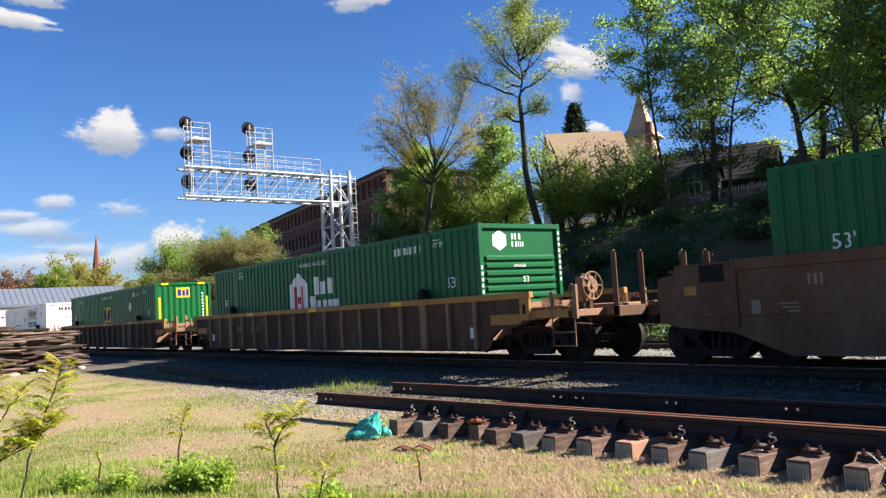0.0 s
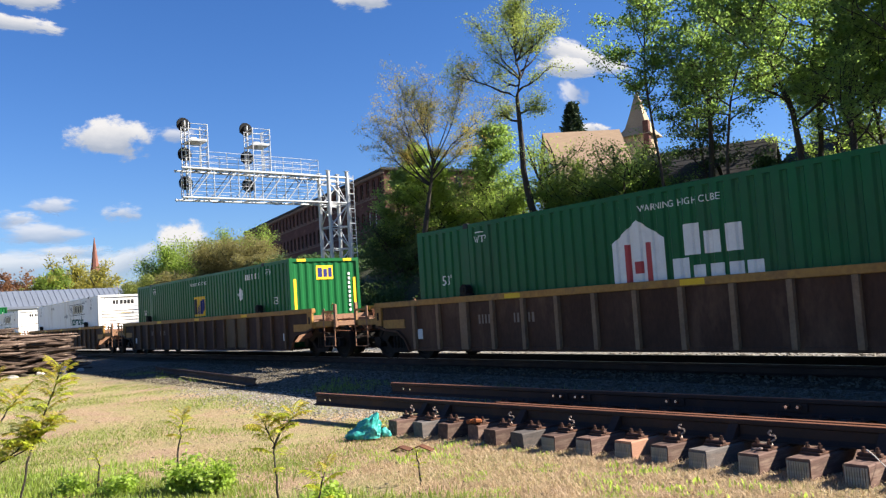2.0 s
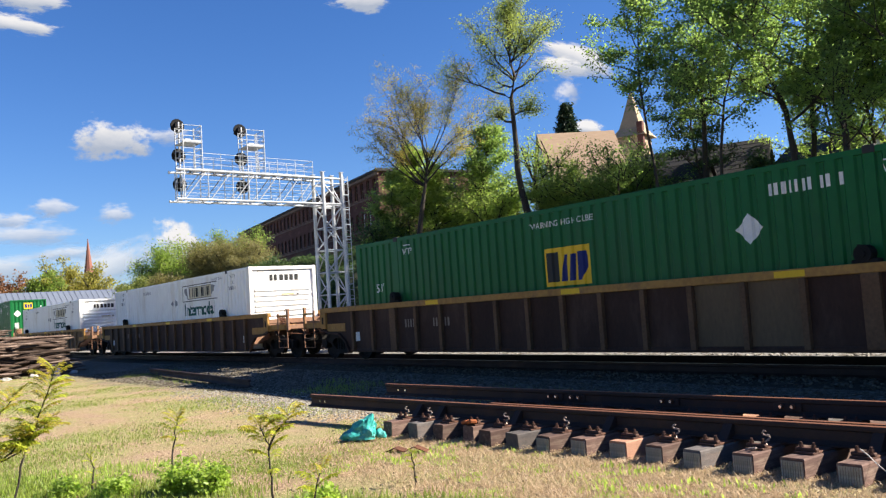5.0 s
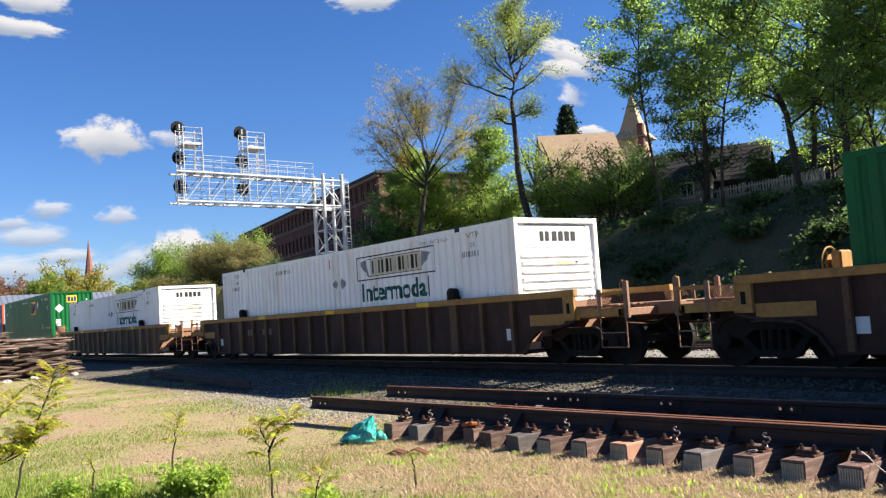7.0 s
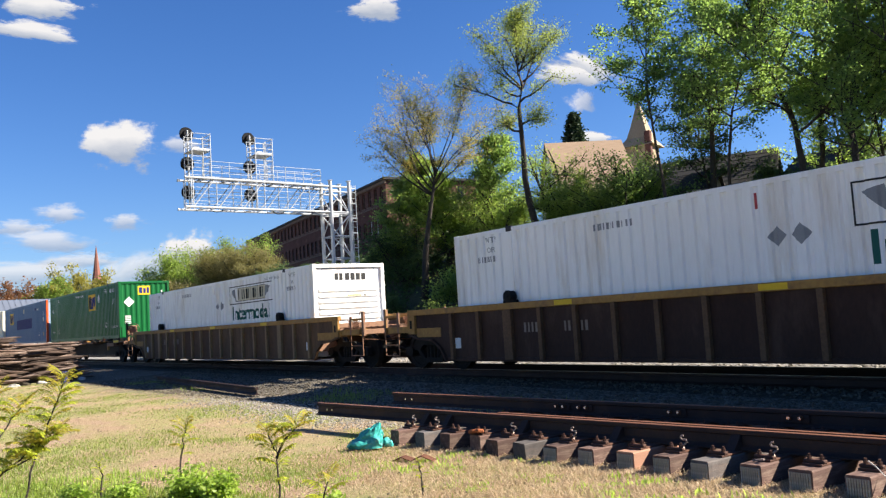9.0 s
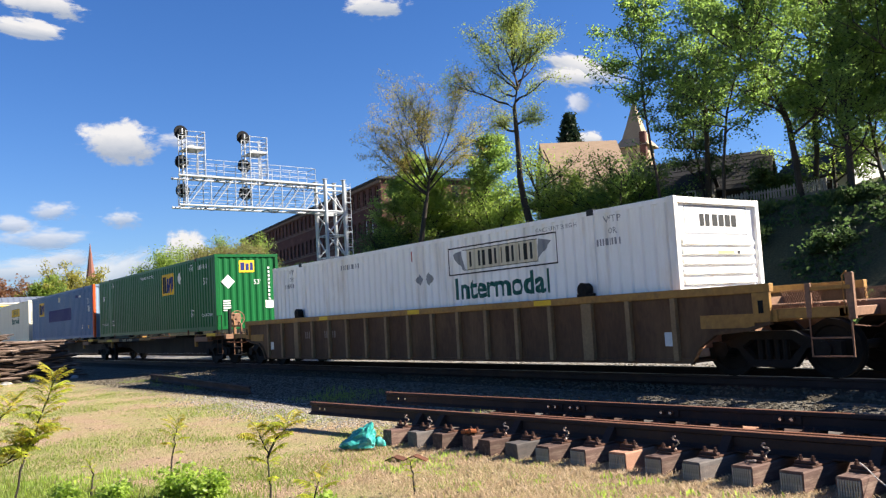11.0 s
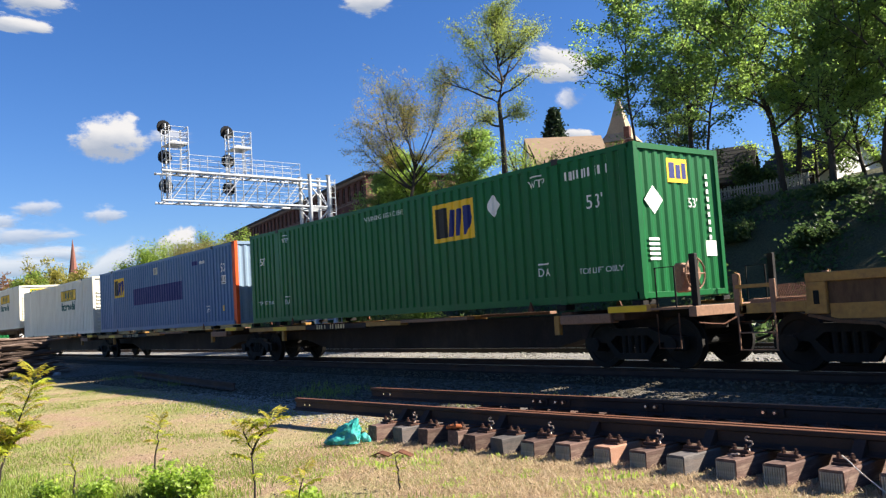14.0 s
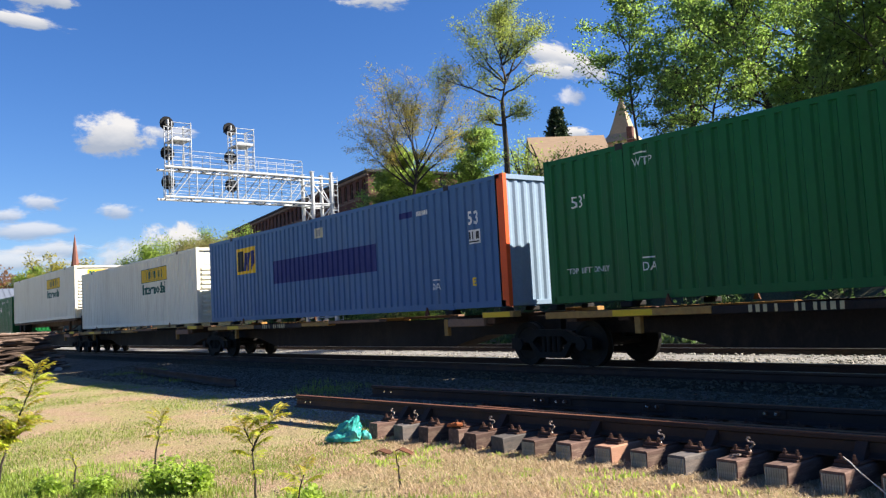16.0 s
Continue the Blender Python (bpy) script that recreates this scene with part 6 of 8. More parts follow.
        part("pane", mesh_of(box(B(), -0.5, 0.5, 0.01, 0.03, 0, 2.1), "pane", DARK_GLASS), None, win)
        part("window_sill", mesh_of(box(B(), -0.6, 0.6, 0.0, 0.12, -0.15, 0), "window_sill", STONE_TRIM), None, win)
    return root


mill()


def gable_house(name, label, x, y, turn, L, deep, base, eave, ridge, wall, roof, windows=(), over=0.4, chimney=False):
    """A house with a pitched roof; u runs along the ridge, the front faces -y before turning. windows: (side, u, z, w, h)."""
    root = thing(name, label, "house", pose(x, y, 0, 0, 0, turn))
    body = prism(B(), ((-deep / 2, base), (deep / 2, base), (deep / 2, eave), (0, ridge), (-deep / 2, eave)), "x", -L / 2, L / 2)
    part("wall", body, wall, root)
    slope = (ridge - eave) / (deep / 2)
    for s in (-1, 1):
        e = s * (deep / 2 + over)
        zl = eave - slope * over
        pts = ((0, ridge + 0.05), (0, ridge + 0.27), (e, zl + 0.22), (e, zl + 0.05))
        part("roof", prism(B(), pts, "x", -L / 2 - over, L / 2 + over), roof, root, "pitched roof")
        # courses of shingles standing a little proud
        for k in range(1, 9 if roof is DARK_ROOF else 1):
            f = k / 9
            yk, zk = e * f, (ridge + 0.27) * (1 - f) + (zl + 0.22) * f
            part("shingle_course", bar(B(), (-L / 2 - over, yk, zk - 0.008), (L / 2 + over, yk, zk - 0.008), 0.03, 0.03), roof, root)
    for side, u, z, w, h in windows:
        m = {"front": pose(u, -deep / 2, z), "right": pose(L / 2, u, z, 0, 0, 90)}[side]
        win = thing("window", "", "", m)
        win.parent = root
        part("pane", box(B(), -w / 2, w / 2, -0.02, 0.02, 0, h), DARK_GLASS, win)
        fr = box(box(B(), -w / 2 - 0.1, -w / 2, -0.05, 0.02, -0.1, h + 0.1), w / 2, w / 2 + 0.1, -0.05, 0.02, -0.1, h + 0.1)
        box(box(fr, -w / 2, w / 2, -0.05, 0.02, h, h + 0.1), -w / 2, w / 2, -0.07, 0.02, -0.1, 0)
        box(fr, -0.03, 0.03, -0.04, 0.02, 0, h)
        part("window_frame", fr, WHITE_WALL, win)
    if chimney:
        part("chimney", box(B(), L / 4, L / 4 + 0.7, -0.35, 0.35, ridge - 0.6, ridge + 1.2, 0.02), BRICK, root)
    return root


gable_house("house", "large white house with a broad tan shingle roof", -69.1, 73.2, 57, 8.6, 13, 8, 14.6, 21.4, WHITE_WALL, SHINGLE, [("front", -4, 11.6, 1.0, 1.7), ("front", -0.5, 11.6, 1.0, 1.7), ("front", 3.2, 11.6, 1.0, 1.7), ("right", -2, 16, 1, 1.5)])
gable_house("house", "dark weathered house with black shingle roof above the bank", -34.0, 47.6, 26, 8.6, 5.6, 6.6, 8.7, 11.0, DARK_BOARD, DARK_ROOF, [("front", -2.5, 7.4, 0.9, 1.2)])
gable_house("shed", "small grey clapboard shed with a white-framed window", -32.3, 44.2, 22, 2.6, 2.4, 6.3, 8.6, 9.5, GREY_WALL, DARK_ROOF, [("front", 0.1, 7.6, 0.7, 0.8)], 0.2)
gable_house("house", "pale house with a grey roof half hidden by trees", -28.6, 55, -10, 6, 5, 6.8, 9.4, 11.2, WHITE_WALL, DARK_ROOF, [("front", -1.5, 7.8, 0.9, 1.2), ("front", 1.2, 7.8, 0.9, 1.2)])


def church_tower():
    root = thing("church_tower", "sandstone church tower with a flared pointed spire", "church", pose(-70, 85, 0, 0, 0, 20))
    part("tower", box(B(), -1.7, 1.7, -1.7, 1.7, 9, 22.3, 0.05), SANDSTONE, root)
    bm = B()
    prof = ((2.3, 21.9), (1.4, 23.1), (0.9, 24.8), (0.02, 28.3))
    rings = [[bm.verts.new((r * a, r * b, z)) for a, b in ((-1, -1), (1, -1), (1, 1), (-1, 1))] for r, z in prof]
    for p, q in zip(rings, rings[1:]):
        for i in range(4):
            bm.faces.new((p[i], p[(i + 1) % 4], q[(i + 1) % 4], q[i]))
    bm.faces.new(rings[0][::-1]), bm.faces.new(rings[-1])
    part("spire", bm, SANDSTONE, root, "flared tan spire")
    part("pinnacle", box(B(), 1.2, 1.95, -2.2, -1.45, 20, 23.6, 0.06), BRICK, root, "red brick pinnacle")
    return root


church_tower()


def far_steeple():
    root = thing("steeple", "slender brown church steeple beyond the trees", "church", pose(-350, 87.2, 0))
    part("tower", box(B(), -1.7, 1.7, -1.7, 1.7, 0, 25, 0.05), BROWN_STONE, root)
    bm = lathe(B(), [(1.9, 25), (1.35, 28.5), (0.08, 39.0)], "z", 8)
    part("spire", bm, BROWN_STONE, root)
    return root


far_steeple()


def long_shed():
    root = thing("warehouse", "long low warehouse with blue-grey seamed metal roof", "warehouse", pose(-172, 40, 0))
    part("wall", box(B(), -9, 0, -16, 13, -0.3, 6.6), WHITE_WALL, root)
    part("roof", prism(B(), ((0.5, 6.5), (0.5, 6.9), (-5, 10.1), (-10, 6.9), (-10, 6.5)), "y", -16.5, 13.5), METAL_ROOF, root)
    for i in range(30):
        y = -16.2 + i * 1.02
        part("roof_seam", bar(B(), (0.52, y, 6.92), (-5, y, 10.13), 0.07, 0.09), METAL_ROOF, root)
    return root


long_shed()
tagged(new("retaining_wall", mesh_of(box(B(), -34, -12, 41.0, 41.3, 5.2, 6.95, 0.02), "retaining_wall", GREY_WALL)), "low grey retaining wall along the crest of the bank", "wall", kind="structure")


OLD_WHITE = paint("flaking_white_paint", (0.33, 0.33, 0.31), (0.16, 0.155, 0.14), 0.9, 0, 3, 20, 0.7, 0.3, (4, 4, 1))


def picket_fence():
    root = thing("picket_fence", "weathered white picket fence on the bank's crest", "fence", pose(-34.0, 41.6, 0, 0, 0, 0))
    picket = mesh_of(prism(B(), ((-0.045, 0), (0.045, 0), (0.045, 0.82), (0, 0.9), (-0.045, 0.82)), "y", -0.012, 0.012), "picket", OLD_WHITE)
    rnd = random.Random(3)
    z = 6.72
    for i in range(70):
        if rnd.random() < 0.14 and i < 40:
            continue
        part("picket", picket, None, root, at=pose(i * 0.17, 0, z + rnd.uniform(-0.06, 0.05), 0, rnd.uniform(-4, 4), 0))
    for k in (0.2, 0.65):
        part("fence_rail", box(B(), -0.1, 12.0, 0.012, 0.06, z + k, z + k + 0.08), OLD_WHITE, root)
    for i in range(6):
        part("fence_post", box(B(), i * 2.35 - 0.05, i * 2.35 + 0.05, 0.06, 0.16, 6.3, z + 0.95), OLD_WHITE, root)
    return root


picket_fence()


# ---- trees and plants ----
BARK = paint("dark_grey_bark", (0.062, 0.052, 0.042), (0.028, 0.024, 0.020), 0.95, 0, 4, 24, 0.8, 0.8, (3, 3, 0.6), dist=0.03)
LEAF_MAPLE = leafy("maple_leaf", (0.130, 0.192, 0.042), (0.070, 0.112, 0.026))
LEAF_FRESH = leafy("fresh_spring_leaf", (0.160, 0.212, 0.042), (0.094, 0.138, 0.028))
LEAF_LIME = leafy("olive_green_leaf", (0.170, 0.190, 0.045), (0.090, 0.110, 0.026), 0.5)
LEAF_OLIVE = leafy("brownish_olive_leaf", (0.165, 0.148, 0.052), (0.085, 0.080, 0.030), 0.45)
LEAF_FEATHER = leafy("feathery_olive_leaf", (0.150, 0.178, 0.036), (0.080, 0.102, 0.022))
LEAF_GOLD = leafy("yellow_green_leaf", (0.24, 0.215, 0.045), (0.14, 0.135, 0.032), 0.5)
LEAF_BUD = leafy("golden_brown_bud", (0.28, 0.21, 0.05), (0.17, 0.15, 0.04), 0.5)
# deep green for undergrowth, with the bank's shade partly put into the colour
LEAF_DEEP_SHADE = leafy("deep_green_shade_leaf", (0.052, 0.085, 0.026), (0.026, 0.046, 0.015), 0.5)
LEAF_RED = leafy("reddish_young_leaf", (0.20, 0.095, 0.05), (0.12, 0.07, 0.035), 0.5)
NEEDLE = leafy("dark_conifer_needle", (0.025, 0.045, 0.018), (0.012, 0.022, 0.010), 0.15)
SUMAC_LEAF = leafy("yellow_green_sumac_leaf", (0.32, 0.345, 0.040), (0.15, 0.18, 0.024), 0.5)
SUMAC_TIP = leafy("bronze_young_leaf", (0.32, 0.275, 0.045), (0.20, 0.175, 0.032), 0.5)
GRASS = leafy("green_grass_blade", (0.19, 0.23, 0.045), (0.11, 0.15, 0.03), 0.35)
STRAW = leafy("dry_straw_stalk", (0.44, 0.335, 0.215), (0.24, 0.17, 0.10), 0.2)
WEED = leafy("bright_weed_leaf", (0.25, 0.335, 0.055), (0.14, 0.20, 0.034), 0.5)


def leaf_cloud(centres, sigma, count, size, rng, flat_z=1.0, long=1.5, uneven=0.0):
    """Many small four-cornered leaves scattered about the given points, as vertices and faces. uneven: below 1, some clumps full and some bare."""
    weight = rng.gamma(uneven, 1.0, len(centres)) if uneven else np.ones(len(centres))
    c = np.asarray(centres)[rng.choice(len(centres), count, p=weight / weight.sum())]
    p = c + rng.normal(0, 1, (count, 3)) * np.array([sigma, sigma, sigma * flat_z])
    d = rng.normal(0, 1, (count, 3))
    d[:, 2] = d[:, 2] * 0.6 - 0.25
    d /= np.linalg.norm(d, axis=1)[:, None]
    e = np.cross(d, rng.normal(0, 1, (count, 3)))
    e /= np.linalg.norm(e, axis=1)[:, None] + 1e-9
    n = np.cross(d, e)
    s = size * rng.uniform(0.6, 1.35, count)[:, None]
    v = np.stack([p - d * s * long * 0.5, p + e * s * 0.5 + n * s * 0.12, p + d * s * long * 0.5, p - e * s * 0.5 + n * s * 0.12], 1).reshape(-1, 3)
    return v, np.arange(count * 4).reshape(-1, 4)


def leaf_part(name, v, f, material, parent, label="", kind=""):
    me = bpy.data.meshes.new(name)
    me.from_pydata(v.tolist(), [], f.tolist())
    me.materials.append(material)
    ob = part(name, me, None, parent, label)
    return tagged(ob, kind=kind) if kind else ob


def twisted(bm, p, d, length, r0, r1, steps, rnd, wander, up=0.0, seg=6):
    """A crooked tapering limb; gives back its points."""
    pts, rs, p, d = [Vector(p)], [r0], Vector(p), Vector(d).normalized()
    for i in range(steps):
        d = (d + Vector((rnd.gauss(0, wander), rnd.gauss(0, wander), rnd.gauss(0, wander) + up))).normalized()
        q = p + d * (length / steps)
        p = q
        pts.append(p.copy())
        rs.append(r0 + (r1 - r0) * (i + 1) / steps)
    sweep(bm, pts, rs, seg)
    return pts, d


def tree(name, label, x, y, height, crown, leaf, seed, leaves=9000, size=0.17, trunk_r=0.22, lean=(0, 0), start=0.3, top=1.0, sigma=0.45,
         branches=16, bark=None, up=0.35, base=None, second=None, wander=0.07, path=None, twigs=5, limbs=(), uneven=0.7):
    """A tree of one crooked trunk, limbs, twigs and a crown of separate leaves in clumps. crown: its half width; start: where the limbs begin."""
    rnd, rng = random.Random(seed), np.random.default_rng(seed)
    z0 = ground_z(x, y) - 0.2 if base is None else base
    root = thing(name, label, "tree", pose(x, y, z0))
    bm = B()
    if path:
        trunk = [Vector(p) for p in path]
        n = len(trunk) - 1
        sweep(bm, trunk, [trunk_r * (1 - 0.85 * i / n) for i in range(n + 1)], 9)
    else:
        trunk, _ = twisted(bm, (0, 0, 0), (lean[0], lean[1], 1), height * 0.93, trunk_r, trunk_r * 0.12, 12, rnd, wander, 0.06, 9)
    n = len(trunk) - 1
    tips = []
    # main limbs: (share of the trunk's height, direction, length)
    for f, d, reach in limbs:
        i = min(n - 1, int(f * n))
        p = trunk[i].lerp(trunk[i + 1], f * n - i)
        r = trunk_r * (1 - 0.75 * f) * 0.55
        pts, d2 = twisted(bm, p, d, reach, r, r * 0.2, 9, rnd, 0.11, 0.02, 7)
        for j in range(14):
            q = pts[4 + j % 6]
            dd = (d2 + Vector((rnd.gauss(0, 0.6), rnd.gauss(0, 0.6), rnd.gauss(0.1, 0.4)))).normalized()
            sub, d3 = twisted(bm, q, dd, max(reach, 3.5) * rnd.uniform(0.18, 0.40), r * 0.3, 0.006, 4, rnd, 0.18, 0.05, 4)
            tips += [tuple(s) for s in sub[2:]]
            for m in range(2):
                d4 = (d3 + Vector((rnd.gauss(0, 0.6), rnd.gauss(0, 0.6), rnd.gauss(0.1, 0.4)))).normalized()
                fine, _ = twisted(bm, sub[1 + m * 2], d4, reach * rnd.uniform(0.08, 0.18), 0.010, 0.004, 3, rnd, 0.2, 0.05, 3)
                tips += [tuple(s) for s in fine[1:]]
        tips += [tuple(q) for q in pts[8:]]
    for k in range(branches):
        f = start + (top - start) * (k + rnd.random() * 0.6) / branches
        i = min(n - 1, int(f * n))
        p = trunk[i].lerp(trunk[i + 1], f * n - i) if f < 1 else trunk[n]
        a = k * 2.4 + rnd.uniform(-0.5, 0.5)
        g = (f - start) / max(0.01, 1 - start)
        reach = crown * (0.55 + 0.6 * math.sin(math.pi * min(1, 0.25 + 0.75 * g))) * rnd.uniform(0.75, 1.15) * (1 - 0.45 * g)
        d = Vector((math.cos(a), math.sin(a), up + 0.7 * g + rnd.uniform(-0.1, 0.25)))
        r = trunk_r * (1 - 0.8 * f) * 0.5 + 0.015
        pts, d2 = twisted(bm, p, d, reach, r, r * 0.25, 6, rnd, 0.16, 0.05)
        tips += [tuple(q) for q in pts[3:]]
        for j in range(twigs):
            q = pts[2 + j % 5]
            dd = (d2 + Vector((rnd.gauss(0, 0.8), rnd.gauss(0, 0.8), rnd.gauss(0.15, 0.5)))).normalized()
            sub, d3 = twisted(bm, q, dd, reach * rnd.uniform(0.3, 0.55), r * 0.35, r * 0.1 + 0.004, 3, rnd, 0.2, 0.05, 4)
            tips += [tuple(s) for s in sub[1:]]
            for m in range(2):
                d4 = (d3 + Vector((rnd.gauss(0, 0.7), rnd.gauss(0, 0.7), rnd.gauss(0.05, 0.35)))).normalized()
                fine, _ = twisted(bm, sub[1 + m], d4, reach * rnd.uniform(0.14, 0.28), 0.010, 0.004, 3, rnd, 0.2, 0.03, 3)
                tips += [tuple(s) for s in fine[1:]]
    part("trunk", bm, bark or BARK, root, "dark furrowed trunk and limbs", smooth=True)
    v, f = leaf_cloud(tips, sigma, leaves, size, rng, 0.55, 1.35, uneven)
    leaf_part("crown", v, f, leaf, root, "", "")
    if second:
        v, f = leaf_cloud(tips[len(tips) // 2:], sigma * 0.8, leaves // 3, size * 0.8, rng)
        leaf_part("crown", v, f, second, root)
    return root


def bush(name, label, x, y, w, h, leaf, seed, leaves=3500, size=0.16, base=None, deep=None, category="bush", group="", fine=2.2):
    """Several stems from one root under a lumpy mass of leaves with gaps."""
    rnd, rng = random.Random(seed), np.random.default_rng(seed)
    z0 = ground_z(x, y) - 0.1 if base is None else base
    root = thing(name, label, category, pose(x, y, z0), group)
    bm, tips = B(), []
    for k in range(9):
        a = k * 2.4
        d = Vector((math.cos(a) * w / h * 0.9, math.sin(a) * (deep or w) / h * 0.9, 1.0))
        pts, d2 = twisted(bm, (rnd.gauss(0, w * 0.08), rnd.gauss(0, w * 0.08), 0), d, h * rnd.uniform(0.7, 1.0), 0.02 * h, 0.006 * h, 6, rnd, 0.18, 0.03, 5)
        tips += [tuple(p) for p in pts[2:]]
        for j in range(5):
            sub, _ = twisted(bm, pts[2 + j % 4], d2 + Vector((rnd.gauss(0, 0.9), rnd.gauss(0, 0.9), 0.1)), h * 0.35, 0.008 * h, 0.003 * h, 3, rnd, 0.2, 0, 4)
            tips += [tuple(p) for p in sub[1:]]
    part("branching", bm, BARK, root)
    v, f = leaf_cloud(tips, 0.15 * min(w, h), int(leaves * fine), size / fine ** 0.45, rng, 0.8, 1.35, 1.1)
    v[:, 2] = np.maximum(v[:, 2], 0.02)
    leaf_part("foliage", v, f, leaf, root)
    return root


# the tall leaning tree and the golden budding one
R = Vector((0.58, 0.81, 0))
D = Vector((-0.81, 0.58, 0))


def toward(right, back, rise):
    return R * right + D * back + Vector((0, 0, rise))


tree("tree", "tall slender tree with a bent dark trunk and feathery olive crown", -35.9, 34, 14.2, 2.6, LEAF_FEATHER, 5, 24000, 0.062, 0.24, start=0.62, sigma=0.30, branches=15, twigs=6, uneven=0.6,
     path=[toward(k, 0, 1.4 * i) for i, k in enumerate((0, -0.35, -0.62, -0.78, -0.76, -0.80, -0.84, -0.55, -0.80, -0.72, -0.75))], base=5.4,
     limbs=((0.60, toward(-0.78, 0.1, 0.62), 4.8), (0.68, toward(-0.45, -0.3, 0.95), 3.8), (0.68, toward(0.55, 0.2, 0.9), 3.6), (0.53, toward(0.75, -0.2, 0.18), 1.0), (0.50, toward(-0.8, 0.2, 0.12), 1.2),
            (0.8, toward(0.3, 0.5, 1.2), 2.8), (0.76, toward(0.75, -0.3, 0.7), 2.8)))
# rising limbs that fan out from a leaning trunk: angle from upright, back, length
VASE = [(math.radians(a), back, reach) for a, back, reach in ((-64, 0.1, 3.9), (-56, -0.4, 4.6), (-49, 0.3, 5.0), (-42, 0.0, 5.4), (-34, -0.5, 5.2), (-26, 0.4, 5.4), (-16, -0.1, 5.2), (-6, 0.5, 5.0), (4, -0.4, 5.2),
                                                                (13, 0.1, 5.8), (21, -0.3, 6.2), (28, 0.3, 6.4), (35, 0.0, 5.8), (46, -0.3, 3.8), (0, 0.9, 4.6), (-10, -0.9, 4.6))]
tree("tree", "spreading tree with golden-brown spring buds over bare limbs", -42.9, 30.2, 8.6, 1.0, LEAF_BUD, 8, 26000, 0.052, 0.25, start=0.9, sigma=0.22, branches=2, base=2.9, twigs=2, uneven=0.7, second=LEAF_LIME,
     path=[(0, 0, 0), (0.12, 0.08, 1.5), (0.25, 0.12, 2.9), (0.42, 0.25, 4.2), (0.62, 0.40, 5.5), (0.85, 0.52, 6.6), (1.0, 0.60, 7.6), (1.1, 0.66, 8.6)],
     limbs=[(0.95 - 0.26 * min(1, abs(a) / 0.9), toward(math.sin(a), back, math.cos(a)), reach * 0.95) for a, back, reach in VASE])
# big maples along the crest: x, y, height, half width, trunk, lean, leaf, count, where limbs begin
CREST = "maples along the crest of the bank"
for i, (x, y, hgt, cr, tr, lean, leaf, n, st) in enumerate((
        (-27.8, 35.4, 13.0, 2.8, 0.10, (-0.02, 0), LEAF_MAPLE, 4200, 0.44), (-28.6, 40.5, 13.4, 3.8, 0.20, (0.0, 0), LEAF_MAPLE, 5600, 0.38),
        (-21.6, 38.2, 13.2, 4.4, 0.18, (-0.16, 0), LEAF_MAPLE, 7200, 0.28), (-19.4, 38.6, 13.4, 4.4, 0.18, (-0.05, 0), LEAF_MAPLE, 7200, 0.26),
        (-16.6, 38.0, 13.2, 4.4, 0.18, (0.0, 0), LEAF_MAPLE, 7200, 0.26), (-12.8, 40.5, 13.2, 4.4, 0.18, (0.0, 0), LEAF_MAPLE, 8500, 0.24),
        (-24.6, 45.0, 13.5, 4.2, 0.18, (0.03, 0), LEAF_MAPLE, 4800, 0.34), (-14.5, 44.5, 12.0, 4.2, 0.2, (0.0, 0), LEAF_FRESH, 6000, 0.2),
        (-25.6, 37.6, 12.2, 3.0, 0.10, (0.04, 0), LEAF_MAPLE, 4000, 0.40), (-30.2, 42.8, 9.0, 2.8, 0.10, (0, 0), LEAF_DEEP_SHADE, 6000, 0.2), (-18.0, 36.0, 9.5, 3.2, 0.09, (0.0, 0), LEAF_MAPLE, 5000, 0.2), (-42.4, 34.8, 8.2, 2.6, 0.12, (0.03, 0), LEAF_MAPLE, 6000, 0.2), (-48.4, 32.2, 7.4, 2.5, 0.12, (0, 0), LEAF_MAPLE, 8000, 0.12), (-44.4, 33.6, 8.0, 2.6, 0.10, (0, 0), LEAF_FRESH, 9000, 0.12),
        (-21.5, 46.5, 9.5, 3.6, 0.12, (0, 0), LEAF_MAPLE, 8500, 0.1), (-17.0, 45.5, 10.0, 3.6, 0.12, (0, 0), LEAF_MAPLE, 8500, 0.1), (-25.8, 49.5, 9.0, 3.4, 0.12, (0, 0), LEAF_FRESH, 7000, 0.1), (-20.0, 51.0, 11.0, 3.8, 0.12, (0, 0), LEAF_MAPLE, 8500, 0.1), (-12.5, 45.0, 10.0, 3.8, 0.12, (0, 0), LEAF_MAPLE, 8500, 0.1))):
    tagged(tree("tree", "tall maple in spring leaf on the bank" if leaf is LEAF_MAPLE else "slim light-green tree on the bank", x, y, hgt, cr, leaf, 20 + i, int(n * 2.2), 0.105, tr, lean, st, sigma=0.25, branches=20, twigs=6, uneven=0.5), group=CREST)
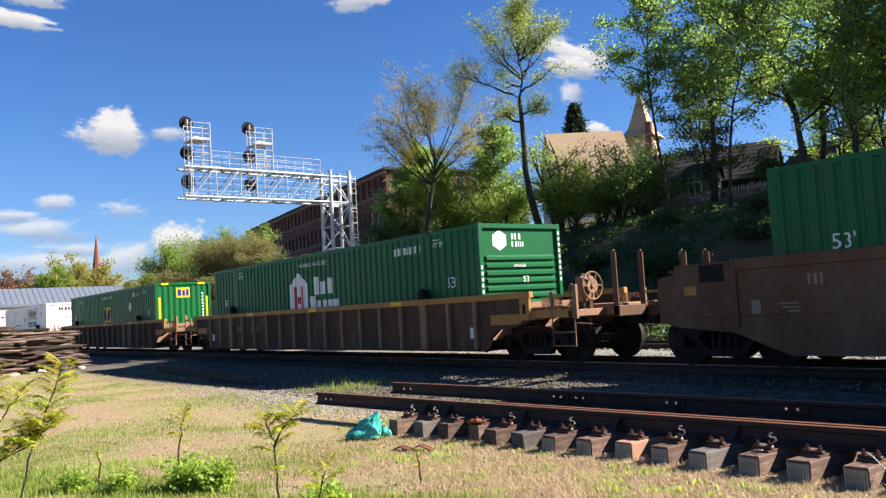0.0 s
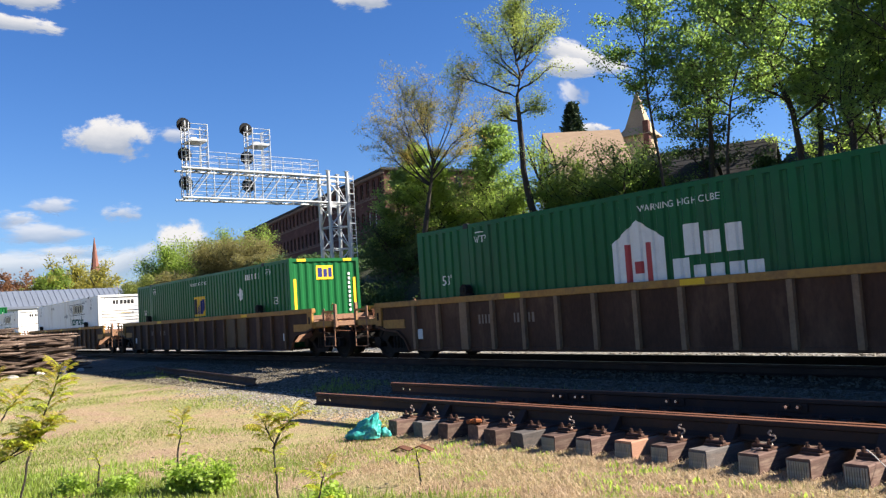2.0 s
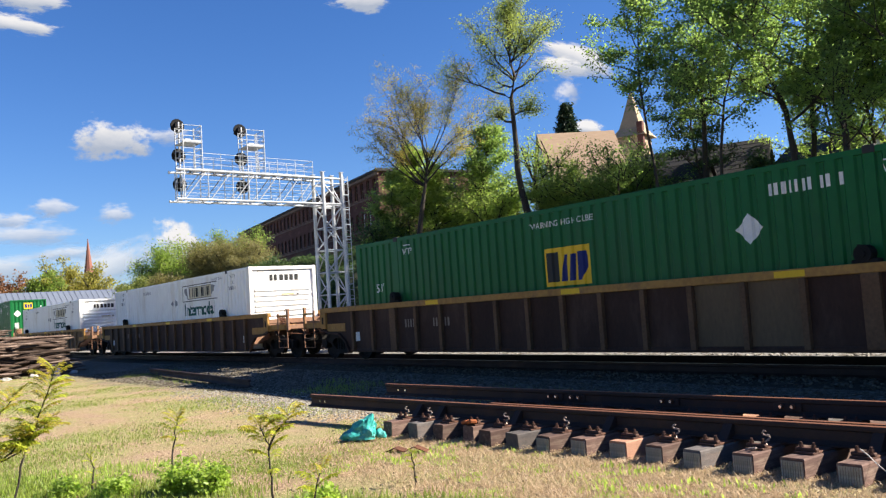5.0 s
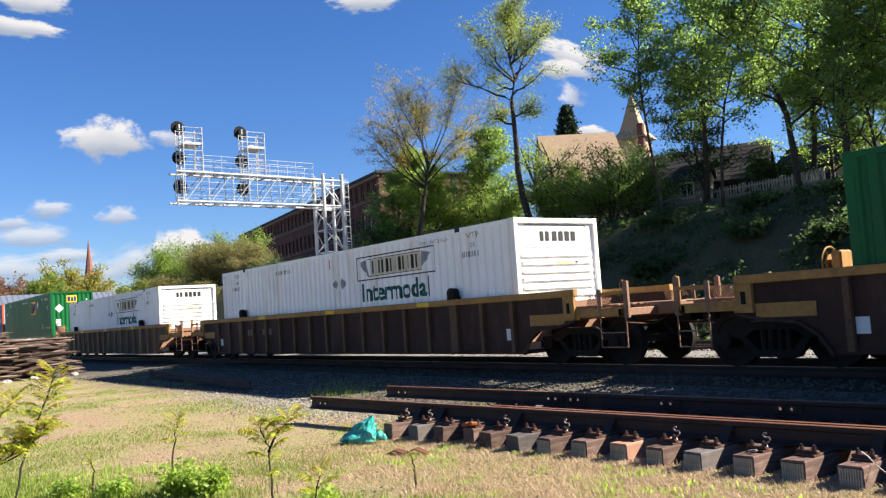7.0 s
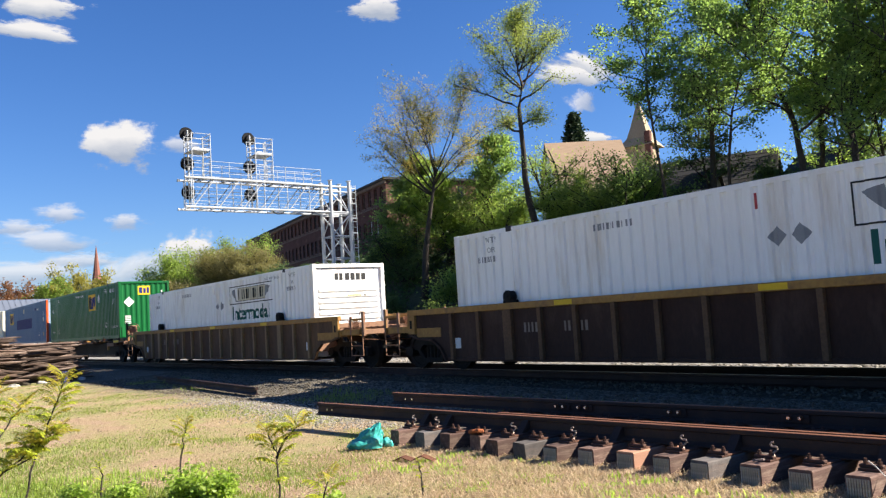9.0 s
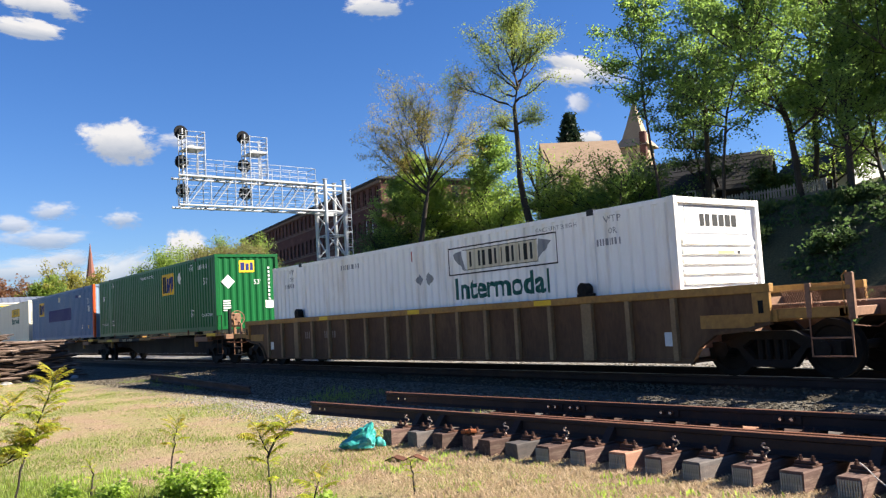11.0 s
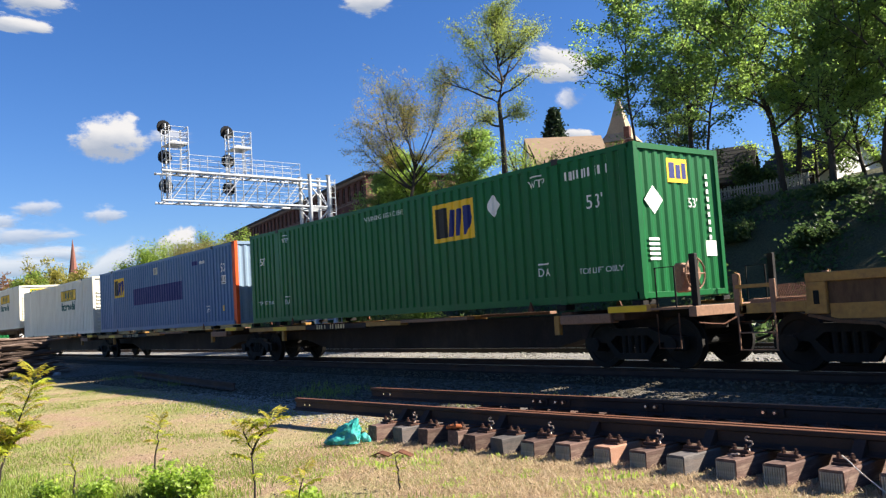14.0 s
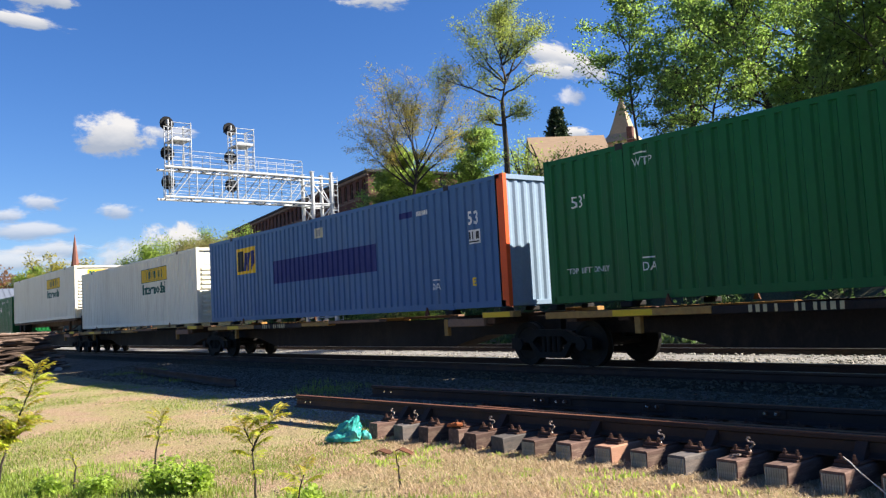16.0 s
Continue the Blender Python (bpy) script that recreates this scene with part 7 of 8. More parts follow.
# undergrowth below and behind
BANK = "bushes on the bank"
for i, (x, y, w, h, leaf, n, sz) in enumerate((
        (-47.2, 32.0, 3.2, 4.4, LEAF_DEEP_SHADE, 5000, 0.15), (-45.4, 34.4, 2.6, 4.2, LEAF_FRESH, 4200, 0.15), (-40.4, 35.0, 2.4, 4.0, LEAF_FRESH, 4200, 0.14),
        (-36.6, 35.8, 2.2, 6.2, LEAF_FRESH, 3600, 0.11), (-43.4, 36.5, 2.6, 5.6, LEAF_FRESH, 3400, 0.14), (-34.7, 35.5, 1.9, 3.8, LEAF_FRESH, 4200, 0.12), (-33.3, 36.2, 1.8, 3.6, LEAF_FRESH, 3600, 0.12),
        (-32.2, 36.5, 2.2, 4.6, LEAF_MAPLE, 3600, 0.13), (-30.6, 36.6, 2.0, 4.4, LEAF_MAPLE, 3800, 0.13), (-31.8, 38.4, 2.0, 3.4, LEAF_DEEP_SHADE, 3600, 0.14), (-26.6, 44.0, 2.2, 2.6, LEAF_DEEP_SHADE, 3000, 0.18),
        (-50.6, 33.0, 2.6, 2.6, LEAF_DEEP_SHADE, 3600, 0.18), (-38.8, 30.0, 2.0, 2.2, LEAF_FRESH, 2600, 0.15), (-33.0, 31.0, 1.8, 1.6, LEAF_DEEP_SHADE, 2000, 0.15),
        (-37.5, 26.5, 1.5, 2.0, LEAF_LIME, 2400, 0.11), (-35.3, 26.0, 1.5, 2.4, LEAF_FRESH, 2400, 0.12), (-29.0, 30.5, 1.6, 1.2, LEAF_DEEP_SHADE, 1800, 0.14),
        (-24.5, 30.0, 1.8, 1.1, LEAF_DEEP_SHADE, 1800, 0.14), (-20.5, 31.5, 1.8, 1.1, LEAF_DEEP_SHADE, 1800, 0.14), (-16.5, 31.0, 1.8, 1.0, LEAF_DEEP_SHADE, 1800, 0.14),
        (-26.5, 33.5, 1.8, 1.0, LEAF_DEEP_SHADE, 1800, 0.15), (-21.5, 34.0, 1.8, 1.0, LEAF_DEEP_SHADE, 1800, 0.15), (-17.0, 34.2, 1.8, 1.0, LEAF_DEEP_SHADE, 1800, 0.15),
        (-13.0, 33.0, 2.2, 1.4, LEAF_DEEP_SHADE, 1800, 0.15), (-23.0, 27.5, 1.4, 0.9, LEAF_DEEP_SHADE, 1400, 0.12), (-30.5, 27.0, 1.4, 0.9, LEAF_DEEP_SHADE, 1400, 0.12),
        (-18.0, 27.5, 1.4, 0.9, LEAF_DEEP_SHADE, 1400, 0.12), (-44.0, 27.5, 2.2, 2.4, LEAF_DEEP_SHADE, 3200, 0.15), (-50.0, 28.5, 2.4, 2.4, LEAF_DEEP_SHADE, 3200, 0.16),
        (-41.0, 26.0, 1.6, 1.8, LEAF_MAPLE, 2000, 0.12), (-56.0, 29.0, 2.4, 2.2, LEAF_DEEP_SHADE, 2600, 0.16))):
    bush("bush", "leafy undergrowth on the shaded bank" if leaf is LEAF_DEEP_SHADE else "light-green bush in spring leaf on the bank", x, y, w, h, leaf, 60 + i, n, sz, group=BANK)
# ivy and brambles creeping over the bank
rng = np.random.default_rng(77)
spots = [(x, y, ground_z(x, y) + 0.12) for x, y in zip(rng.uniform(-60, -8, 5000), rng.uniform(24.5, 36.5, 5000)) if noise.noise((x * 0.4, y * 0.4, 9)) > -0.15]
v, f = leaf_cloud(spots, 0.2, 30000, 0.14, rng, 0.5)
me = bpy.data.meshes.new("ivy")
me.from_pydata(v.tolist(), [], f.tolist())
me.materials.append(LEAF_DEEP_SHADE)
tagged(new("ivy", me), "dark ivy and brambles covering the shaded bank", "ivy", kind="stuff")
# wooded slope below the mill and trees about the warehouse
SLOPE = "trees on the slope below the mill"
for i, (x, y, w, h, leaf, n, sz) in enumerate((
        (-128, 39, 3.6, 2.4, LEAF_LIME, 4200, 0.34), (-121, 40, 4.6, 4.4, LEAF_FRESH, 5600, 0.34), (-114, 40, 5, 6.2, LEAF_FRESH, 5600, 0.34),
        (-106, 41, 5, 5.8, LEAF_LIME, 5600, 0.34), (-99, 40, 4.6, 5.4, LEAF_OLIVE, 5200, 0.28), (-92.5, 40, 3.4, 5.0, LEAF_OLIVE, 5200, 0.24), (-88, 38.6, 2.4, 3.0, LEAF_OLIVE, 3400, 0.24),
        (-104, 45.6, 2.8, 6.8, LEAF_FRESH, 4200, 0.30), (-82, 38, 4, 2.6, LEAF_DEEP_SHADE, 3600, 0.26), (-75, 38, 4, 2.2, LEAF_DEEP_SHADE, 3600, 0.26), (-69, 37, 4, 2.0, LEAF_DEEP_SHADE, 3600, 0.24), (-62, 36, 4, 2.0, LEAF_DEEP_SHADE, 3600, 0.22),
        (-108, 33, 4, 3.2, LEAF_LIME, 4800, 0.30), (-97, 33, 4.6, 3.2, LEAF_OLIVE, 4200, 0.28), (-117, 36, 4, 3.0, LEAF_LIME, 4200, 0.30), (-84, 32, 4, 2.2, LEAF_OLIVE, 3600, 0.24))):
    bush("tree", "dark leafy scrub on the slope" if leaf is LEAF_DEEP_SHADE else "brownish-olive budding tree on the wooded slope" if leaf is LEAF_OLIVE else "rounded light-green tree on the wooded slope", x, y, w, h, leaf, 120 + i, int(n * 1.9), sz * 0.66, category="tree", group=SLOPE)
FAR = "trees beyond the warehouse"
for i, (x, y, w, h, leaf) in enumerate(((-235, 20, 8, 18, LEAF_RED), (-240, 30, 7, 18.5, LEAF_RED), (-236, 37.5, 5.5, 18, LEAF_RED), (-232, 45, 5, 16.5, LEAF_FRESH), (-238, 51, 6, 19.5, LEAF_GOLD), (-240, 58, 6, 19, LEAF_GOLD),
                                         (-247, 67, 6, 14, LEAF_RED), (-250, 76, 8, 11.5, LEAF_RED), (-240, 8, 10, 19, LEAF_FRESH), (-230, 84, 12, 12, LEAF_FRESH))):
    bush("tree", {LEAF_RED: "reddish-brown tree in bud beyond the warehouse roof", LEAF_FRESH: "fresh green tree beyond the warehouse roof"}.get(leaf, "yellow-green tree beyond the warehouse roof"), x, y, w, h, leaf, 160 + i, 14000, 0.45, 0, category="tree", group=FAR, fine=1.6)


def conifer(x, y, z, top, w):
    root = thing("fir_tree", "dark pointed fir standing above the roofs", "tree", pose(x, y, z))
    bm, rng, pts = B(), np.random.default_rng(9), []
    H = top - z
    tube(bm, (0, 0, 0), (0, 0, H), 0.3, 0.03, 8)
    for k in range(26):
        f = 0.35 + 0.65 * k / 26
        for j in range(7):
            a = j * 0.9 + k * 1.7
            r = w * (1 - f) / 0.65 * 0.9 + 0.15
            e = (r * math.cos(a), r * math.sin(a), f * H - 0.25 * r)
            tube(bm, (0, 0, f * H), e, 0.04, 0.015, 4, False)
            pts += [tuple(c * s for c in e[:2]) + (f * H - 0.25 * r * s,) for s in (0.4, 0.7, 1.0)]
    part("trunk", bm, BARK, root)
    v, f = leaf_cloud(pts, 0.30, 11000, 0.28, rng, 0.8, 2.2)
    leaf_part("foliage", v, f, NEEDLE, root)


conifer(-86.5, 90, 12, 30.9, 4.8)


# ---- foreground saplings ----
def sumac(x, y, stems, label="young sumac with yellow-green feathered leaves"):
    """A young sumac: thin stems with arching leaves of paired leaflets. stems: path of (right, back, up), where its leaves begin, how many, their length, and a seed."""
    root = thing("sumac_sapling", label, "sapling", pose(x, y, 0), "sumac saplings in the foreground")
    away = Vector((x, y, 0)).normalized()
    across = Vector((away.y, -away.x, 0))
    lv = {0: ([], []), 1: ([], [])}

    def leaflet(kind, p, d, n, s):
        v, f = lv[kind]
        i = len(v)
        d, n = d.normalized(), n.normalized()
        w = d.cross(n).normalized()
        v.extend([tuple(p), tuple(p + d * s * 0.4 + w * s * 0.19 + n * s * 0.05), tuple(p + d * s * 0.95 - n * s * 0.10), tuple(p + d * s * 0.4 - w * s * 0.19 + n * s * 0.05)])
        f.append((i, i + 1, i + 2, i + 3))

    stalks = B()
    for path, begin, count, length, seed in stems:
        rnd = random.Random(seed)
        pts = [across * r + away * b + Vector((0, 0, u)) for r, b, u in path]
        fine = []
        for a, b in zip(pts, pts[1:]):
            fine += [a.lerp(b, k / 4) + Vector((rnd.gauss(0, 0.006), rnd.gauss(0, 0.006), 0)) for k in range(4)]
        fine.append(pts[-1])
        n = len(fine) - 1
        part("stem", sweep(B(), fine, [0.011 - 0.006 * k / n for k in range(n + 1)], 6), BARK, root)
        for j in range(count):
            f = begin + (1 - begin) * (j / max(1, count - 1)) ** 0.7
            i = min(n - 1, int(f * n))
            p = fine[i].lerp(fine[i + 1], f * n - i)
            a = j * 2.4 + rnd.uniform(-0.5, 0.5)
            last_leaf = f > 0.93
            q = Vector((math.cos(a), math.sin(a), 2.6 if last_leaf else rnd.uniform(1.0, 2.0))).normalized()
            L = length * rnd.uniform(0.7, 1.05) * (0.7 if last_leaf else 1.0)
            kind = 1 if length > 0.1 and (f > 0.85 or rnd.random() < 0.2) else 0
            pairs = 9
            line, last = [p.copy()], p.copy()
            for s in range(pairs + 2):
                q = (q + Vector((0, 0, -0.10))).normalized()
                last = last + q * L / (pairs + 2)
                line.append(last.copy())
                if s >= 2:
                    side = q.cross(Vector((0, 0, 1))).normalized()
                    size = length * 0.29 * (1.0 - 0.10 * abs(s - 6) / 2)
                    for sg in (-1, 1):
                        leaflet(kind, last, side * sg + q * 0.55 + Vector((0, 0, -0.45 + rnd.uniform(-0.25, 0.2))), Vector((0, 0, 1)) + side * sg * 0.4, size * rnd.uniform(0.8, 1.1))
            leaflet(kind, last, q, Vector((0, 0, 1)), length * 0.2)
            sweep(stalks, line[::2] + [line[-1]], 0.0032, 4)
    tagged(part("leaf_stalk", stalks, SUMAC_LEAF, root), kind="stuff")
    for kind, mat in ((0, SUMAC_LEAF), (1, SUMAC_TIP)):
        v, f = lv[kind]
        if f:
            leaf_part("foliage", np.array(v), np.array(f), mat, root)
    return root


sumac(-6.1, 2.8, [([(0.02, 0, 0), (0.0, 0, 0.4), (-0.02, 0.0, 0.66), (-0.07, 0, 0.80)], 0.36, 14, 0.24, 1), ([(-0.02, 0.0, 0.62), (0.06, 0, 0.76), (0.18, 0.02, 0.86)], 0.3, 9, 0.24, 2)])
sumac(-5.9, 3.02, [([(0, 0, 0), (0.02, 0, 0.22), (0.08, 0, 0.42)], 0.3, 7, 0.25, 3)])
sumac(-8.6, 2.85, [([(0, 0, 0), (0.03, 0, 0.34), (0.06, 0, 0.55), (0.10, 0, 0.70)], 0.40, 14, 0.19, 4)], "slender young sumac with bronze-tinged leaves")
sumac(-8.0, 1.3, [([(0, 0, 0), (0.08, 0, 0.53), (0.17, 0, 0.79), (0.28, 0, 1.06), (0.36, 0, 1.30)], 0.30, 34, 0.24, 5), ([(-0.5, 0.1, 0), (-0.25, 0.05, 0.45), (0.0, 0.02, 0.64), (0.14, 0, 0.78)], 0.38, 32, 0.22, 6), ([(-0.9, 0.1, 0), (-0.45, 0.08, 0.42), (0.08, 0.02, 0.64), (0.30, 0, 0.84)], 0.5, 26, 0.22, 15)], "tall leaning sumac with yellow-green feathered leaves")
sumac(-9.0, 0.9, [([(0, 0, 0), (0.36, 0, 0.72), (0.5, 0, 0.92), (0.6, 0, 1.04)], 0.45, 13, 0.24, 7), ([(0.0, 0.1, 0), (0.2, 0.1, 0.7), (0.40, 0.1, 1.26)], 0.45, 13, 0.24, 8)], "tall leaning sumac with yellow-green feathered leaves")
sumac(-6.45, 4.36, [([(0, 0, 0), (0.01, 0, 0.18), (-0.01, 0, 0.32)], 0.25, 10, 0.085, 9)], "low weedy sumac shoot in the straw")
sumac(-8.76, 2.14, [([(0, 0, 0), (0.01, 0, 0.25), (-0.01, 0, 0.42)], 0.25, 12, 0.09, 10)], "low weedy sumac shoot in the grass")


def weed_clump(x, y, w, h, n, seed):
    rng = np.random.default_rng(seed)
    root = thing("weed_clump", "bright green leafy weed clump in the grass", "weed", pose(x, y, 0), "weed clumps in the foreground")
    bm, pts, rnd = B(), [], random.Random(seed)
    for k in range(12):
        a = k * 2.4
        p, _ = twisted(bm, (0.1 * w * math.cos(a), 0.1 * w * math.sin(a), 0), (0.5 * w / h * math.cos(a), 0.5 * w / h * math.sin(a), 1), h * rnd.uniform(0.6, 1), 0.006, 0.003, 5, rnd, 0.1, 0, 4)
        pts += [tuple(q) for q in p[1:]]
    part("branching", bm, WEED, root)
    v, f = leaf_cloud(pts, 0.045, int(n * 2.2), 0.032, rng)
    v[:, 2] = np.maximum(v[:, 2], 0.01)
    leaf_part("foliage", v, f, WEED, root)


weed_clump(-8.1, 2.75, 0.26, 0.32, 620, 1)
weed_clump(-7.85, 2.98, 0.30, 0.28, 900, 2)
weed_clump(-8.5, 2.28, 0.24, 0.20, 500, 5)
weed_clump(-6.3, 3.32, 0.25, 0.22, 450, 7)
weed_clump(-9.0, 1.95, 0.22, 0.18, 420, 8)


def blades(name, label, spots, material, h, w, seed, per=26, spread=0.12, category="grass", lean=1.0):
    """Tufts of bent blades at the given spots, one object."""
    rng = np.random.default_rng(seed)
    v, f = [], []
    for x, y, s in spots:
        z = ground_z(x, y)
        for k in range(per):
            px, py = x + rng.normal(0, spread * s), y + rng.normal(0, spread * s)
            a, hh = rng.uniform(0, 6.28), h * s * rng.uniform(0.5, 1.2)
            bx, by = math.cos(a) * hh * rng.uniform(0.1, 0.6) * lean, math.sin(a) * hh * rng.uniform(0.1, 0.6) * lean
            cx, cy = -math.sin(a) * w / 2, math.cos(a) * w / 2
            i = len(v)
            v += [(px - cx, py - cy, z), (px + cx, py + cy, z), (px + bx * 0.4 + cx * 0.7, py + by * 0.4 + cy * 0.7, z + hh * 0.6), (px + bx * 0.4 - cx * 0.7, py + by * 0.4 - cy * 0.7, z + hh * 0.6), (px + bx, py + by, z + hh)]
            f += [(i, i + 1, i + 2, i + 3), (i + 3, i + 2, i + 4)]
    me = bpy.data.meshes.new(name)
    me.from_pydata(v, [], f)
    me.materials.append(material)
    return tagged(new(name, me), label, category, kind="stuff")


def scatter(n, x0, x1, y0, y1, seed, cut=0.0, size=(0.6, 1.3), f=0.35):
    rnd, out = random.Random(seed), []
    while len(out) < n:
        x, y = rnd.uniform(x0, x1), rnd.uniform(y0, y1)
        if noise.noise((x * f, y * f, 2.0)) > cut:
            out.append((x, y, rnd.uniform(*size)))
    return out


def near(n, x0, x1, y0, y1, seed, cut, size=(0.6, 1.3), f=0.35):
    """Spots denser towards the near end of the stretch."""
    rnd, out = random.Random(seed), []
    while len(out) < n:
        u = rnd.random() ** 2.0
        x, y = x1 + (x0 - x1) * u, rnd.uniform(y0, y1)
        if noise.noise((x * f, y * f, 2.0)) > cut:
            out.append((x, y, rnd.uniform(*size)))
    return out


blades("grass", "patchy tufts of green grass", [t for t in near(1000, -38, -3, 0.8, 7.2, 5, 0.17) if t[0] < -11.5 or t[1] < 4.4], GRASS, 0.05, 0.009, 1, 24, 0.18, lean=1.8)
blades("straw", "dry flattened straw and dead grass stalks", near(4200, -36, -2.5, 1.0, 7.6, 6, -0.6), STRAW, 0.022, 0.007, 2, 18, 0.22, lean=5.0)
blades("straw_litter", "matted dry straw and dead stalks by the ties", scatter(2600, -9.5, -2.4, 4.3, 6.7, 31, -0.5, f=0.8), STRAW, 0.040, 0.006, 32, 16, 0.16, lean=3.2)
blades("tall_grass", "taller bright green grass", [(x, y, s) for x, y, s in scatter(420, -10.5, -4.2, 0.9, 4.2, 7, -0.4) if y < 0.9 - 0.42 * (x + 3.2) - 0.6], WEED, 0.085, 0.008, 3, 22, 0.1)
blades("foreground_grass", "yellow-green grass and weeds in the foreground", [(x, y, s) for x, y, s in scatter(1500, -11.5, -5.4, 0.8, 4.4, 17, -0.12, f=0.9) if abs(y - (1.62 + 0.50 * (x + 10))) < 0.55], GRASS, 0.060, 0.010, 13, 20, 0.13)
blades("short_turf", "short green turf in patches among the straw", near(1100, -38, -8.5, 1.2, 7.0, 21, 0.12, f=0.6), GRASS, 0.028, 0.010, 15, 20, 0.22, lean=1.6)
blades("weed_tufts", "bright green weeds among the ties", scatter(60, -11, -3.2, 4.8, 6.2, 8, 0.1), WEED, 0.05, 0.022, 4, 14, 0.06, "weed")
blades("grass_patch", "bright green grass growing in patches by the ties", [(x + 0.2 * math.sin(7.3 * k), y + 0.16 * math.cos(4.1 * k), 0.7 + 0.3 * math.sin(3.0 * k)) for x, y in ((-6.35, 4.85), (-5.41, 5.62), (-7.3, 5.3), (-4.9, 5.2), (-8.3, 5.1), (-6.2, 5.6), (-7.9, 4.4), (-5.6, 4.5)) for k in range(9)], WEED, 0.055, 0.009, 41, 18, 0.07, lean=2.0)
blades("verge_grass", "rough grass at the ballast edge", scatter(200, -30, 0, 8.3, 9.9, 9, 0.1), GRASS, 0.12, 0.010, 5, 14, 0.16)


def stones(name, label, n, area, seed, rmin, rmax, material):
    """Loose crushed stones, one object."""
    rnd = random.Random(seed)
    base = []
    for k in range(5):
        bm = stone_mesh(k, None, 1.0)
        bm.verts.ensure_lookup_table()
        base.append((np.array([v.co[:] for v in bm.verts]), [[q.index for q in fc.verts] for fc in bm.faces]))
        bm.free()
    v, f, off = [], [], 0
    for i in range(n):
        x, y, z = area(rnd)
        bv, bf = base[i % 5]
        a, s = rnd.uniform(0, 6.28), rnd.uniform(rmin, rmax)
        c, d = math.cos(a), math.sin(a)
        m = np.array(((c, -d, 0), (d, c, 0), (0, 0, 1))) * s
        v.append(bv @ m.T + np.array((x, y, z)))
        f += [[q + off for q in fc] for fc in bf]
        off += len(bv)
    me = bpy.data.meshes.new(name)
    me.from_pydata(np.concatenate(v).tolist(), [], f)
    me.materials.append(material)
    return tagged(new(name, me), label, "gravel", kind="stuff")


# loose stones by the near line, darkened for the shadow they mostly lie in
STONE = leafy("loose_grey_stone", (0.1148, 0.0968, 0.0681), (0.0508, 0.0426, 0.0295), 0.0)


# sunlit copy of the loose stones, paler in colour
SUNLIT_STONE = leafy("loose_sunlit_stone", (0.34, 0.315, 0.27), (0.13, 0.12, 0.105), 0.0)


def verge(rnd):
    u = rnd.random() ** 1.6
    x, y = 0.5 - 34 * u, rnd.uniform(7.6, 11.2)
    return x, y, ground_z(x, y) + 0.0


def shoulder(rnd):
    u = rnd.random() ** 1.6
    s = rnd.choice((-1, 1))
    d = rnd.uniform(0.85, 2.4)
    x = 0.5 - 34 * u
    y = TRACK_Y + s * d
    z = RAIL_Z - 0.07 + float(np.interp(d, (0.8, 1.35, 1.75, 2.45), (-0.12, -0.10, -0.14, -0.32)))
    return x, y, z + 0.01


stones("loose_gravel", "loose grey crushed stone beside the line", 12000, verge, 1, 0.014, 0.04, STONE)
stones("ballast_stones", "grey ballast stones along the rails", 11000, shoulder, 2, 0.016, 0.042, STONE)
stones("pale_gravel", "pale gravel stones between the tracks", 5000, lambda r: (0.5 - 40 * r.random() ** 1.5, r.uniform(14.8, 17.0), 0.262), 4, 0.02, 0.045, SUNLIT_STONE)
stones("gravel_patch", "grey gravel patch at the edge of the straw", 3600, lambda r: (lambda x, y: (x, y, ground_z(x, y)))(r.gauss(-15.0, 2.6), r.gauss(7.3, 0.5)), 5, 0.012, 0.03, SUNLIT_STONE)
stones("straw_pebbles", "small pebbles strewn in the straw", 900, lambda r: (lambda x, y: (x, y, ground_z(x, y)))(-3 - 20 * r.random() ** 1.6, r.uniform(3.0, 8.0)), 3, 0.008, 0.022, STONE)


